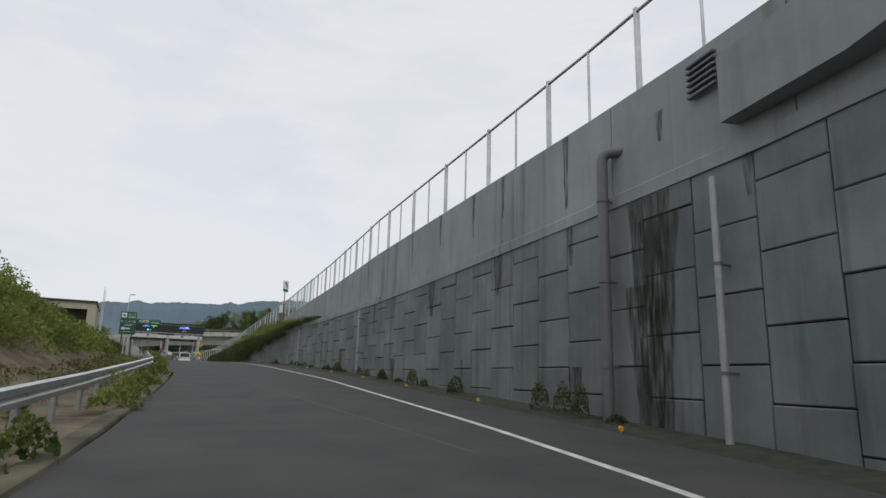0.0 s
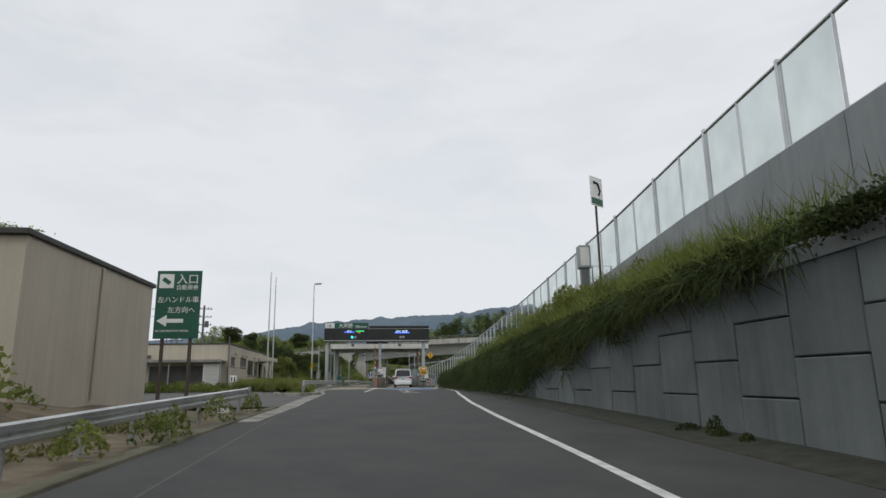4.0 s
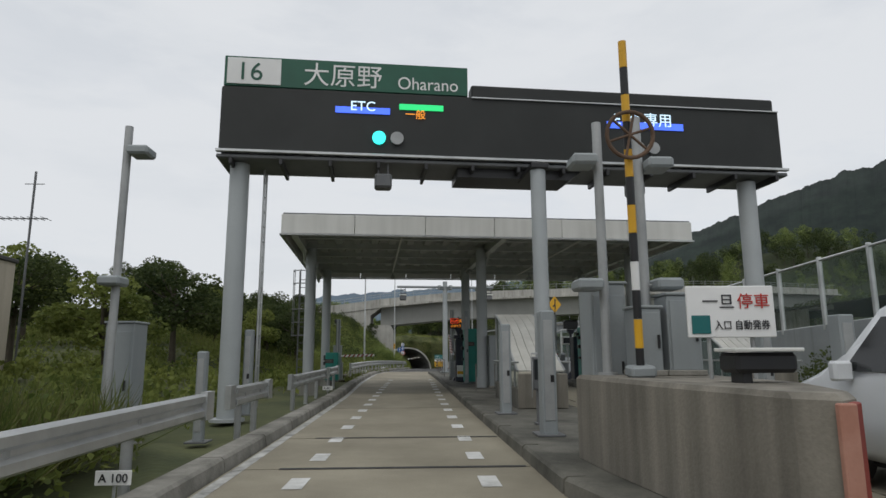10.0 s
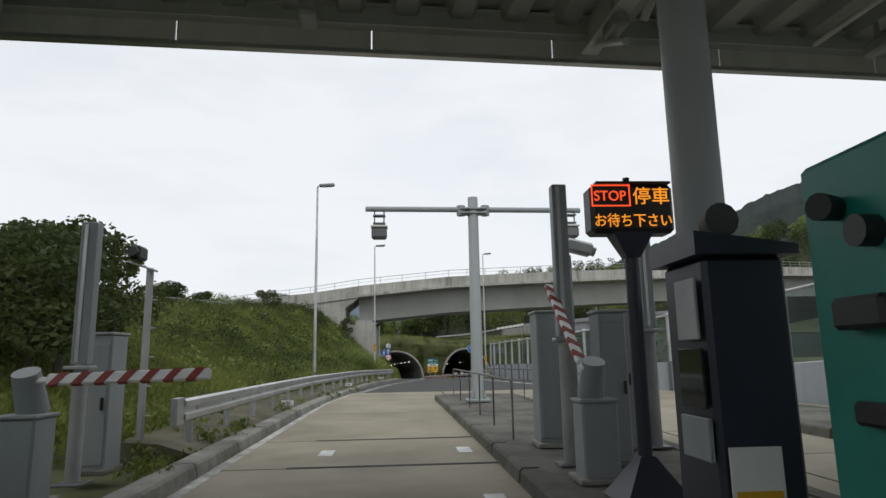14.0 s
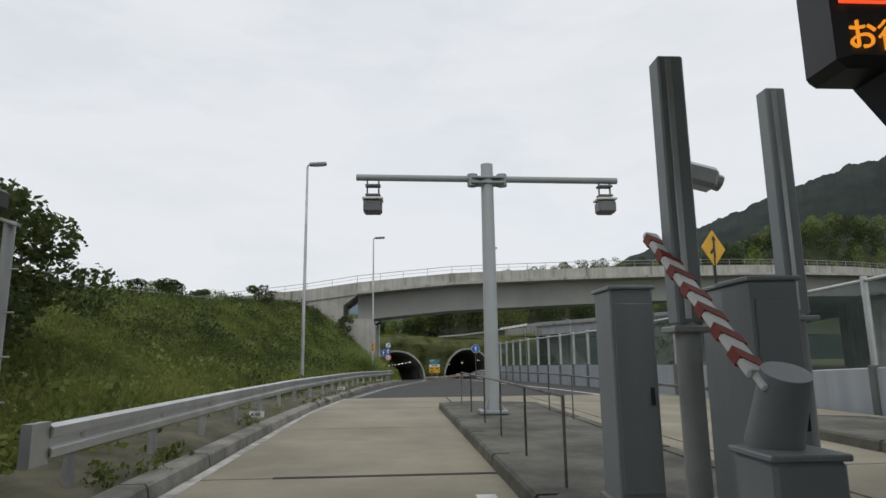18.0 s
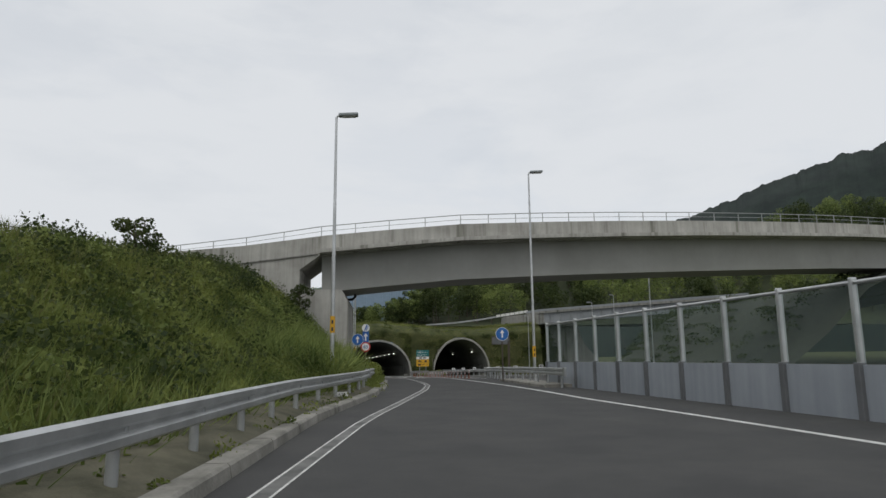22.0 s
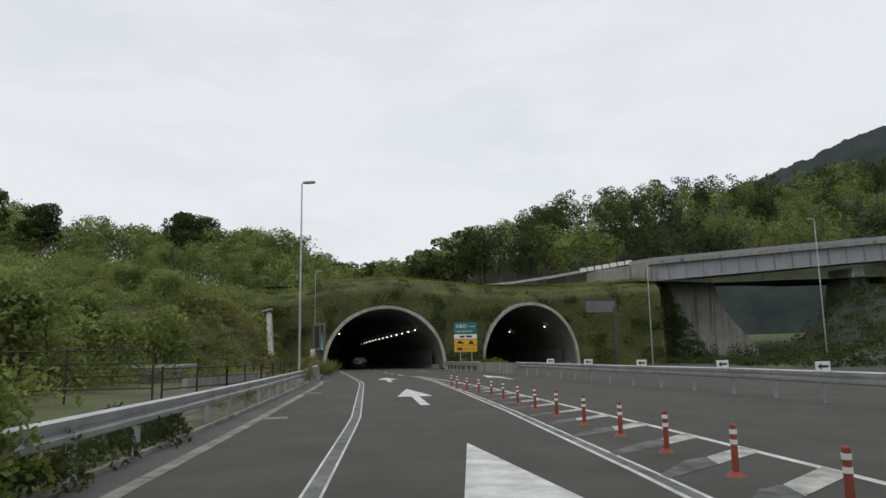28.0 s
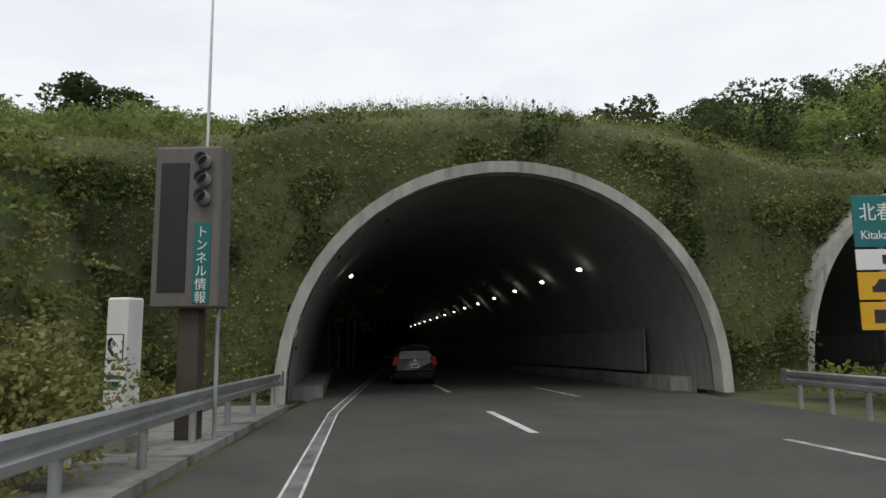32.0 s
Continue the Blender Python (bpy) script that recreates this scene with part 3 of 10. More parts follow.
flat("road_mainline", lambda y: UPX(y) + 0.7, lambda y: UPX(y) + 10, 100, 150, ASPHALT_OLD, -0.02, label="worn asphalt carriageway behind the noise barrier")
flat("road_opposite", EDGE_R, lambda y: 24.0, 150, 212, ASPHALT_PALE, -0.012, label="dark asphalt carriageway beyond the guard rail")
flat("road_far", lambda y: 6.0, lambda y: 15.0, 200, 280, ASPHALT_OLD, -0.2, label="asphalt carriageway into the second tunnel")

# concrete slabs of the toll lanes, each with its own edges
slabs = thing("toll_pavement", "pale worn concrete slabs of the toll lanes", "pavement", kind="structure")
rows_y = [49.8, 55.0, 59.6, 63.1, 65.7, 71.0, 76.4, 81.8, 85.4, 88.0, 93.2, 98.3, 103.2]
for k in range(len(rows_y) - 1):
    for a, b in (("L", -3.35), (-3.30, -0.45), (-0.40, 5.5)):
        y0, y1 = rows_y[k] + 0.02, rows_y[k + 1] - 0.02
        mb = MB()
        q = []
        for y in (y0, (y0 + y1) / 2, y1):
            x0 = LEFT(y) + 0.02 if a == "L" else a
            q.append(((x0, y, rz(y)), (b, y, rz(y))))
        top = [p for r in q for p in r]
        mb.add(top, [(0, 1, 3, 2), (2, 3, 5, 4)])
        mb.add(top + [(p[0], p[1], p[2] - 0.15) for p in top], [(0, 6, 7, 1), (4, 5, 11, 10), (0, 2, 8, 6), (1, 7, 9, 3), (2, 4, 10, 8), (3, 9, 11, 5)])
        part("slab", mb, SLAB, slabs)


# ---- road markings ----
def ribbon(mb, cx, y0, y1, w, dz=0.004, step=2.0):
    n = max(2, int((y1 - y0) / step) + 1)
    pts = []
    for i in range(n):
        y = y0 + (y1 - y0) * i / (n - 1)
        c = cx(y) if callable(cx) else cx
        pts += [(c - w / 2, y, rz(y) + dz), (c + w / 2, y, rz(y) + dz)]
    return mb.add(pts, [(2 * i, 2 * i + 1, 2 * i + 3, 2 * i + 2) for i in range(n - 1)])


def poly(mb, pts, dz=0.006):
    return mb.add([(x, y, rz(y) + dz) for x, y in pts], [tuple(range(len(pts)))])


def marking(name, mb, label, mat=PAINT):
    return tagged(new(name, mb.mesh(name, mat)), label, "road marking", kind="structure")


marking("edge_line_right", ribbon(MB(), RLINE, -80, 59, 0.16), "white painted line along the wall side of the ramp")
marking("edge_line_toll", ribbon(MB(), lambda y: LEFT(y) + 0.12, 46.5, 103, 0.13), "worn white line along the gutter of the toll lane", PAINT_OLD)
el = ribbon(MB(), lambda y: LLINE(y) - 0.10, 103, 258, 0.032)
ribbon(el, lambda y: LLINE(y) + 0.10, 103, 258, 0.032)
marking("edge_line_left", el, "white painted rims of the edge line leading into the tunnel")
marking("edge_line_worn", ribbon(MB(), LLINE, 103, 258, 0.168), "worn grey middle of the edge line", PAINT_WORN)
RL2 = line([(103, 2.3), (110, 1.7), (119, 0.8), (127, 0.5), (133, 0.25), (145, 0.0), (152, -0.15), (160, -0.4), (168, -0.8), (177, -1.45), (187, -2.35), (194, -3.5)])
marking("edge_line_ramp", ribbon(MB(), RL2, 103, 150, 0.18), "white painted line between ramp and hatched area")
el = ribbon(MB(), lambda y: RL2(y) - 0.11, 150, 194, 0.07)
ribbon(el, lambda y: RL2(y) + 0.09, 150, 194, 0.05)
marking("edge_line_rims", el, "two thin white rims of the worn line along the hatched area")
marking("edge_line_middle", ribbon(MB(), RL2, 150, 194, 0.13), "rubbed middle of the line along the hatched area", PAINT_WORN)
ZR = line([(146, 2.1), (158.6, 1.75), (165, 1.25), (172, 0.55), (178, -0.1), (187, -1.75), (194, -3.3)])
marking("edge_line_hatch", ribbon(MB(), ZR, 146, 194, 0.13), "white painted line along the hatched area")
hatch, faded = MB(), MB()
for i in range(25):
    y = 148.6 + i * 1.70
    x0, x1 = RL2(y) + 0.12, ZR(y) - 0.06
    xm, w = x0 + (x1 - x0) * rng.uniform(0.38, 0.6), 0.42 + 0.12 * rng.uniform()
    poly(hatch, [(xm, y), (x1, y + (x1 - xm) * 0.85), (x1, y + (x1 - xm) * 0.85 + w), (xm + 0.1, y + w * 1.1)])
    poly(faded, [(x0, y - (xm - x0) * 0.85), (xm, y), (xm + 0.1, y + w * 1.1), (xm - 0.25, y + w * 0.7), (x0, y - (xm - x0) * 0.85 + w * 0.5)], 0.005)
marking("hatching", hatch, "worn white diagonal bars of the hatched area", PAINT_OLD)
marking("hatching_faded", faded, "nearly rubbed off ends of the diagonal bars", PAINT_GONE)
jl = MB()
poly(jl, [(-10.3, 198.3), (-0.4, 201.2), (-0.4, 201.42), (-10.3, 198.52)], 0.005)
marking("road_joint", jl, "dark tarred joint across the carriageway before the tunnel", JOINT)
jl = MB()
poly(jl, [(-10.3, 198.52), (-0.4, 201.42), (-0.4, 201.54), (-10.3, 198.64)], 0.005)
marking("road_joint_edge", jl, "pale concrete edge of the joint across the carriageway", KERB)
marking("gutter_line_left", ribbon(MB(), lambda y: LEFT(y) + 0.45, 14, 47, 0.12), "thin worn white line along the kerb", PAINT_OLD)
marking("seam_line", ribbon(MB(), lambda y: -1.6 + (y + 20) * -0.055, -44, 36, 0.05), "pale sealed seam along the middle of the ramp", ASPHALT_OLD)
for a, b in ((45.6, 36.0), (49.9, 46.4)):
    marking("lane_dash", ribbon(MB(), -2.25, b, a, 0.16), "white painted dash before the island")
for a, b in ((196.2, 198.6), (201.4, 203.0), (205.6, 207.4), (212.5, 216.0), (222, 226)):
    marking("lane_dash", ribbon(MB(), lambda y: -4.25 - (y - 196) * 0.175, a, b, 0.16), "white painted lane dash before the tunnel")
for a, b in ((206, 211.7), (220, 224.5)):
    marking("lane_dash", ribbon(MB(), lambda y: -3.45 - (y - 211.5) * 0.19, a, b, 0.14), "thin white painted dash before the tunnel", PAINT_OLD)
dots = MB()
for i in range(16):
    for x in (-5.95, -3.98):
        y = 62.0 + i * 1.62
        if not 84 < y < 85.5:
            poly(dots, [(x - 0.1, y), (x + 0.1, y), (x + 0.1, y + 0.55), (x - 0.1, y + 0.55)])
marking("guide_dots", dots, "two rows of short white guide marks in the toll lane")
stops = MB()
poly(stops, [(-6.75, 59.0), (-5.95, 59.1), (-5.75, 60.3), (-5.88, 60.3), (-6.03, 59.22), (-6.75, 59.12)])
poly(stops, [(-3.40, 59.2), (-4.25, 59.3), (-4.45, 60.4), (-4.32, 60.4), (-4.17, 59.42), (-3.40, 59.32)])
marking("lane_brackets", stops, "white bracket marks at the toll lane mouth")
tri = MB()
poly(tri, [(-2.75, 58.0), (-1.85, 58.0), (-2.12, 52.4), (-2.36, 52.4)])
marking("nose_wedge", tri, "white wedge in front of the island nose")
marking("blue_patch", poly(MB(), [(-1.25, 56.6), (3.4, 56.0), (3.0, 43.0), (1.6, 42.2), (-1.1, 45.2)], 0.004), "blue painted road surface before the automatic lane", BLUE_PAINT)
bl = MB()
poly(bl, [(-1.1, 45.3), (0.2, 48.2), (1.5, 47.3), (3.3, 47.8), (3.3, 46.6), (1.4, 46.0), (0.6, 46.6)], 0.008)
poly(bl, [(-1.2, 56.3), (1.6, 55.6), (1.6, 55.1), (-1.0, 55.6)], 0.008)
marking("blue_patch_chevron", bl, "white chevrons on the blue patch")
letters = MB()
arc_c = [(math.cos(a), math.sin(a)) for a in (radians(32 + (325 - 32) * k / 22) for k in range(23))]
for (ca, sa), (cb, sb) in zip(arc_c[:-1], arc_c[1:]):
    poly(letters, [(0.80 + 0.55 * ca, 32.2 + 0.98 * sa), (0.80 + 0.55 * cb, 32.2 + 0.98 * sb), (0.80 + 0.42 * cb, 32.2 + 0.76 * sb), (0.80 + 0.42 * ca, 32.2 + 0.76 * sa)])
strokes = [[(0.2, 36.5), (1.05, 36.2)], [(0.63, 36.3), (0.55, 34.1)], [(0.17, 39.5), (0.12, 37.4)], [(0.17, 39.45), (1.0, 39.2)], [(0.15, 38.4), (0.9, 38.2)], [(0.12, 37.5), (0.95, 37.2)],
           [(0.52, 42.3), (0.62, 40.5)]]
for st_ in strokes:
    for (xa, ya), (xb, yb) in zip(st_[:-1], st_[1:]):
        if abs(yb - ya) > abs(xb - xa) * 1.5:
            poly(letters, [(xa - 0.07, ya), (xa + 0.07, ya), (xb + 0.07, yb), (xb - 0.07, yb)][::(1 if yb > ya else -1)])
        else:
            poly(letters, [(xa, ya - 0.1), (xb, yb - 0.1), (xb, yb + 0.1), (xa, ya + 0.1)][::(1 if xb > xa else -1)])
marking("lane_letters", letters, "long white letters ETC painted on the asphalt")
for ax, ay, tx, ty in ((-1.75, 155.4, -2.24, 162.8), (-2.85, 170.4, -3.59, 178.9), (-4.61, 186.1, -5.3, 192.8), (1.9, 186.5, 0.95, 193.6)):
    d = Vector((tx - ax, ty - ay))
    u, w = d.normalized(), Vector((d.normalized().y, -d.normalized().x))
    L = d.length
    shape = [(0, -.13), (L * .44, -.13), (L * .44, -.60), (L, 0), (L * .44, .60), (L * .44, .13), (0, .13)]
    mb = MB()
    pts = [(ax + u.x * a + w.x * b, ay + u.y * a + w.y * b) for a, b in shape]
    for q in ([0, 1, 5, 6], [2, 3, 4]):
        poly(mb, [pts[i] for i in q])
    marking("lane_arrow", mb, "white straight-ahead arrow painted on the lane")
for y, x0, x1, k in ((190.7, -9.0, 3.2, 0.40), (198.95, -10.0, 1.8, 0.37)):
    for off, w, dz, mt, nm in ((0.0, 0.16, 0.010, BLACK_P, "dark groove of the expansion joint across the carriageway"), (-0.17, 0.18, 0.008, ASPHALT_OLD, "pale edge strip of the expansion joint"), (0.17, 0.18, 0.008, ASPHALT_OLD, "pale edge strip of the expansion joint")):
        mb = MB()
        for i in range(12):
            xa, xb = x0 + (x1 - x0) * i / 12, x0 + (x1 - x0) * (i + 1) / 12
            ya, yb = y + (xa - x0) * k + off, y + (xb - x0) * k + off
            poly(mb, [(xa, ya - w / 2), (xb, yb - w / 2), (xb, yb + w / 2), (xa, ya + w / 2)], dz)
        marking("expansion_joint", mb, nm, mt)
for y in (63.1, 65.7, 85.4, 88.0):
    marking("loop_groove", poly(MB(), [(-6.3, y - .05), (-3.45, y - .05), (-3.45, y + .05), (-6.3, y + .05)], 0.006), "dark sealed groove across the toll lane", JOINT)

# ---- kerbs, gutters ----
KPROF = [(-0.28, -0.2), (-0.28, 0.16), (-0.03, 0.16), (0.0, 0.13), (0.02, 0.0), (0.02, -0.2)]


def kerb(name, pts, label, joint=2.0, prof=KPROF, mat=KERB):
    """A kerb of separate stones along points."""
    t = thing(name, label, "kerb", kind="structure")
    for (x0, y0), (x1, y1) in zip(pts[:-1], pts[1:]):
        n = max(1, int(round(math.hypot(x1 - x0, y1 - y0) / joint)))
        for i in range(n):
            a, b = i / n, (i + 1) / n - 0.012 / joint
            p = (x0 + (x1 - x0) * a, y0 + (y1 - y0) * a)
            q = (x0 + (x1 - x0) * b, y0 + (y1 - y0) * b)
            part("kerb_stone", MB().sweep(prof, [(*p, rz(p[1])), (*q, rz(q[1]))]), mat, t)
    return t


kerb("kerb_toll_left", [(LEFT(y) - 0.02, y) for y in (51, 57, 63, 69, 75, 81, 87, 93, 99, 103)], "stained concrete kerb of the toll lane")
kerb("kerb_left_after", [(LEFT(y) - 0.02, y) for y in (103.2, 108, 114, 118, 122, 126)], "pale concrete kerb after the toll gate")
kerb("gutter_left_curve", [(LEFT(y) - 0.02, y) for y in (126.8, 132, 138, 144, 150)], "pale flush gutter slabs along the weedy verge", 1.6, [(-0.34, -0.2), (-0.34, 0.035), (0.08, 0.012), (0.08, -0.2)])
flat("verge_strip", lambda y: LEFT(y) - 0.70, lambda y: LEFT(y) + 0.02, 149.8, 189.4, ASPHALT_OLD, -0.004, label="grey asphalt strip between gutter and guard rail", across=3)
kerb("gutter_left_ramp", [(LEFT(y) + 0.10, y) for y in (150, 157, 164, 171, 178, 185, 189)], "thin pale flush gutter stones along the ramp", 3.0, [(-0.17, -0.2), (-0.17, 0.014), (0.03, 0.008), (0.03, -0.2)])
kerb("edging_left_ramp", [(LEFT(y) - 0.66, y) for y in (150, 157, 164, 171, 178, 185, 189.4)], "thin pale concrete edging under the guard rail", 3.0, [(-0.10, -0.2), (-0.10, 0.06), (0.0, 0.06), (0.01, -0.2)])
for y in (167.2, 176.8, 188.4):
    tagged(new("drain_slab", MB().plate([(LEFT(y) + 0.14, y), (LEFT(y) + 0.66, y), (LEFT(y + 0.3) + 0.66, y + 0.3), (LEFT(y + 0.3) + 0.14, y + 0.3)], (0, 0, rz(y) + 0.018), (1, 0, 0), (0, 1, 0), 0.06).mesh("drain_slab", KERB)),
           "pale flush concrete slab of a gutter drain", "drain cover", kind="structure")
kerb("kerb_ramp_left", [(LEFT(y) - 0.02, y) for y in (-60, -52, -44, -36, -28, -20, -12, -4, 4, 10, 15.5)], "mossy concrete kerb beside the ramp verge", 4.0, [(a, b * 0.35) for a, b in KPROF], KERB_MOSS)
kerb("kerb_office", [(-7.4, 31.8), (-6.7, 29.0), (-4.75, 27.6), (-4.35, 29.6), (-5.0, 34), (-5.95, 40), (-6.4, 46.5), (-6.75, 50.5)], "pale concrete kerb round the verge of the side road", 2.0)
gut = MB().sweep([(-0.55, -0.2), (-0.55, 0.02), (-0.02, 0.006), (0.0, -0.2)], [(LEFT(y) + 0.5, y, rz(y)) for y in np.arange(10, 50, 2.0)])
tagged(new("gutter_left", gut.mesh("gutter_left", KERB)), "pale concrete gutter beside the kerb", "gutter", kind="structure")
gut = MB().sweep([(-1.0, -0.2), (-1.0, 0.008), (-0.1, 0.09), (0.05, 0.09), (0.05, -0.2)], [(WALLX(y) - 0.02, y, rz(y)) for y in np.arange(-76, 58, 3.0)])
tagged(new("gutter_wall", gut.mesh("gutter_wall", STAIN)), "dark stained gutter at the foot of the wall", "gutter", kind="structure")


# ---- retaining wall with staggered panels ----
wall = thing("wall_right", "grey retaining wall of staggered concrete panels with dark run marks", "wall", kind="structure")
LEDGE = line([(-80, 3.1), (-44, 3.05), (-20, 2.85), (0, 2.7), (10, 2.45), (24, 2.0), (40, 1.5), (58, 1.2)])
back = MB().sweep([(0.10, -1.0), (0.10, 0.0), (0.9, 0.0), (0.9, -1.0)], [(WALLX(y), y, 0) for y in np.arange(-78, 59, 2.0)])
bv = []
for p in back.v:
    y = p[1]
    bv.append((p[0], y, LEDGE(y) - 0.02 if p[2] > -0.5 else rz(y) - 0.5))
back.v = bv
part("wall_core", back, JOINT, wall, "dark backing behind the panel joints")
PW, PH = 1.5, 1.25
col, y = 0, -57.0
while y < 40.0:
    yc = y + PW / 2
    x0, x1 = WALLX(y), WALLX(y + PW)
    d = Vector((x1 - x0, PW, 0)).normalized()
    nrm = Vector((-d.y, d.x, 0))
    lo, hi = rz(yc) - 0.1, LEDGE(yc) - 0.28
    zs = [lo]
    z = -2.16 + (0.62 if col % 2 else 0.0) - 2 * PH
    while z < hi - 0.25:
        if z > lo + 0.25:
            zs.append(z)
        z += PH
    zs.append(hi)
    for za, zb in zip(zs[:-1], zs[1:]):
        g, dep = 0.012, 0.09 + 0.012 * math.sin(col * 2.3 + za * 3)
        a, b = Vector((x0, y, 0)) + d * g, Vector((x1, y + PW, 0)) - d * g
        mb = MB()
        bvl = 0.02
        back4 = [(*(p - nrm * 0.1).xy, zz) for p, zz in ((a, za + g), (b, za + g), (b, zb - g), (a, zb - g))]
        rim = [(*(p + nrm * (dep - 0.11)).xy, zz) for p, zz in ((a, za + g), (b, za + g), (b, zb - g), (a, zb - g))]
        face = [(*(p + nrm * (dep - 0.09)).xy, zz) for p, zz in ((a + d * bvl, za + g + bvl), (b - d * bvl, za + g + bvl), (b - d * bvl, zb - g - bvl), (a + d * bvl, zb - g - bvl))]
        mb.add(back4 + rim + face, [(11, 10, 9, 8)] + [(j, j + 4, (j + 1) % 4 + 4, (j + 1) % 4) for j in range(4)] + [(j + 4, j + 8, (j + 1) % 4 + 8, (j + 1) % 4 + 4) for j in range(4)])
        part("panel", mb, CONC_WALL, wall)
    y += PW
    col += 1
cap = MB().sweep([(-0.035, -0.30), (-0.045, -0.02), (-0.035, 0.0), (0.95, 0.0), (0.95, -0.30)], [(WALLX(y), y, LEDGE(y)) for y in np.arange(-78, 59, 3.0)])
part("capping", cap, CONC_UP, wall, "pale concrete capping course")
up = thing("parapet_wall", "smooth grey concrete parapet on top of the panel wall", "wall", kind="structure")
for y0, y1 in zip(np.arange(-76, 48, 5.0), np.arange(-71, 53, 5.0)):
    ys = (y0, (y0 + y1) / 2, y1 - 0.03)
    mb = MB().sweep([(0.0, 0.0), (0.0, 1.0), (0.03, 1.03), (0.42, 1.03), (0.45, 1.0), (0.45, 0.0)], [(UPX(q), q, 0) for q in ys])
    mb.v = [(p[0], p[1], (LEDGE(p[1]) - 0.3 if p[2] < 0.5 else FENCE_TOP(p[1]) - 2.05 + (p[2] - 1.0))) for p in mb.v]
    part("parapet_block", mb, CONC_UP, up)
DAMP, ALGAE = damp("damp_run", (0.055, 0.056, 0.052)), damp("algae_run", (0.035, 0.040, 0.024))


def run_mark(xf, y, z0, z1, w, mat, parent):
    """A ragged damp run on a wall face, from z1 down to z0."""
    n = 9
    left, right = [], []
    for i in range(n):
        f = i / (n - 1)
        half = w * (0.5 - 0.32 * f) * (0.9 + 0.2 * noise.noise(Vector((y * 3, f * 5, 1))))
        c = y + 0.05 * noise.noise(Vector((y, f * 4, 7)))
        z = z1 + (z0 - z1) * f
        left.append((xf(c + half), c + half, z))
        right.append((xf(c - half), c - half, z))
    mb = MB().add(left + right, [(i, i + 1, n + i + 1, n + i) for i in range(n - 1)])
    part("damp_run", mb, mat, parent, "dark damp run mark")


for y, drop, w in ((-48.6, 1.6, 0.3), (-44.5, 2.0, 0.24), (-42.7, 0.7, 0.3), (-39.0, 2.0, 0.34), (-35.3, 1.4, 0.24), (-33.0, 1.6, 0.30), (-29.8, 1.3, 0.26), (-26.3, 1.7, 0.24), (-22.4, 2.2, 0.16), (-18.4, 1.9, 0.26),
                   (-13.8, 1.2, 0.22), (-10.2, 1.5, 0.2), (-6.0, 1.1, 0.22)):
    top = FENCE_TOP(y) - 2.08 - (0.75 if y == -42.7 else 0)
    run_mark(lambda q: UPX(q) - 0.006, y, top - drop, top, w, DAMP, up)
for y, z0, z1, w, mt in ((-42.2, -2.2, 2.7, 1.5, ALGAE), (-42.5, -2.2, 2.2, 1.3, ALGAE), (-41.9, -2.2, 0.8, 1.2, ALGAE), (-44.9, 2.0, 2.75, 0.3, DAMP), (-39.2, 1.7, 2.75, 0.4, DAMP), (-39.3, -2.1, -0.9, 0.7, ALGAE), (-35.0, 1.4, 2.7, 0.7, DAMP), (-24.0, -1.6, -0.4, 1.0, ALGAE),
                         (-29.0, 1.2, 2.7, 0.9, DAMP), (-20.5, 0.9, 2.6, 0.35, DAMP), (-14.0, -1.0, 0.4, 0.8, ALGAE), (-32.2, -1.9, -0.6, 0.25, ALGAE), (-9.0, -0.8, 1.2, 0.5, DAMP)):
    run_mark(lambda q: WALLX(q) - 0.02, y, max(z0, rz(y)), z1, w, mt, wall)
gap = MB()
for z in np.arange(4.3, 4.95, 0.13):
    gap.box((WALLX(-44.1) - 0.14, -44.1, z), (0.12, 0.8, 0.06), 0.01, Matrix.Rotation(-0.17, 3, "Z"))
solid("wall_louvre", gap, GREY_DK, "dark louvred opening set in the parapet", "louvre")
box_m = MB().plate([(0, 0), (2.6, 0), (4.4, 0.25), (4.4, 1.3), (0, 1.3)], (WALLX(-44.7) - 0.38, -44.7, 3.35), (-0.2, -1, 0), (0, 0, 1), 0.6)
solid("concrete_bracket", box_m, CONC_UP, "grey concrete box projecting from the parapet", "bracket")


def drain_pipe(name, y, top, label, r=0.13, elbow=True):
    x = WALLX(y) - 0.30
    t = thing(name, label, "pipe", pose(x, y, rz(y)))
    h = top - rz(y)
    pts = [(0, 0, 0), (0, 0, h - 0.35)]
    if elbow:
        pts += [(0, 0, h - 0.2), (0.03, -0.03, h - 0.06), (0.12, -0.12, h), (0.42, -0.42, h + 0.02)]
    part("pipe", MB().tube(pts, r, 12), GREY_DK if elbow else ZINC_DULL, t)
    for z in np.arange(1.2, h - 0.4, 1.9):
        part("clamp", MB().tube([(0, 0, z), (0, 0, z + 0.06)], r * 1.16, 12).box((0.2, 0, z + 0.03), (0.3, 0.05, 0.05)), GREY_DK, t)


drain_pipe("drain_pipe", -41.0, 4.05, "thick grey drain pipe with an elbow on the wall")
drain_pipe("drain_pipe", -44.35, 2.8, "thin pale drain pipe on the wall", 0.07, False)
drain_pipe("drain_pipe", -18.6, 2.75, "thin pale drain pipe running down the panel wall", 0.06, False)
drain_pipe("drain_pipe", -3.0, 2.6, "thin pale drain pipe on the panel wall", 0.06, False)

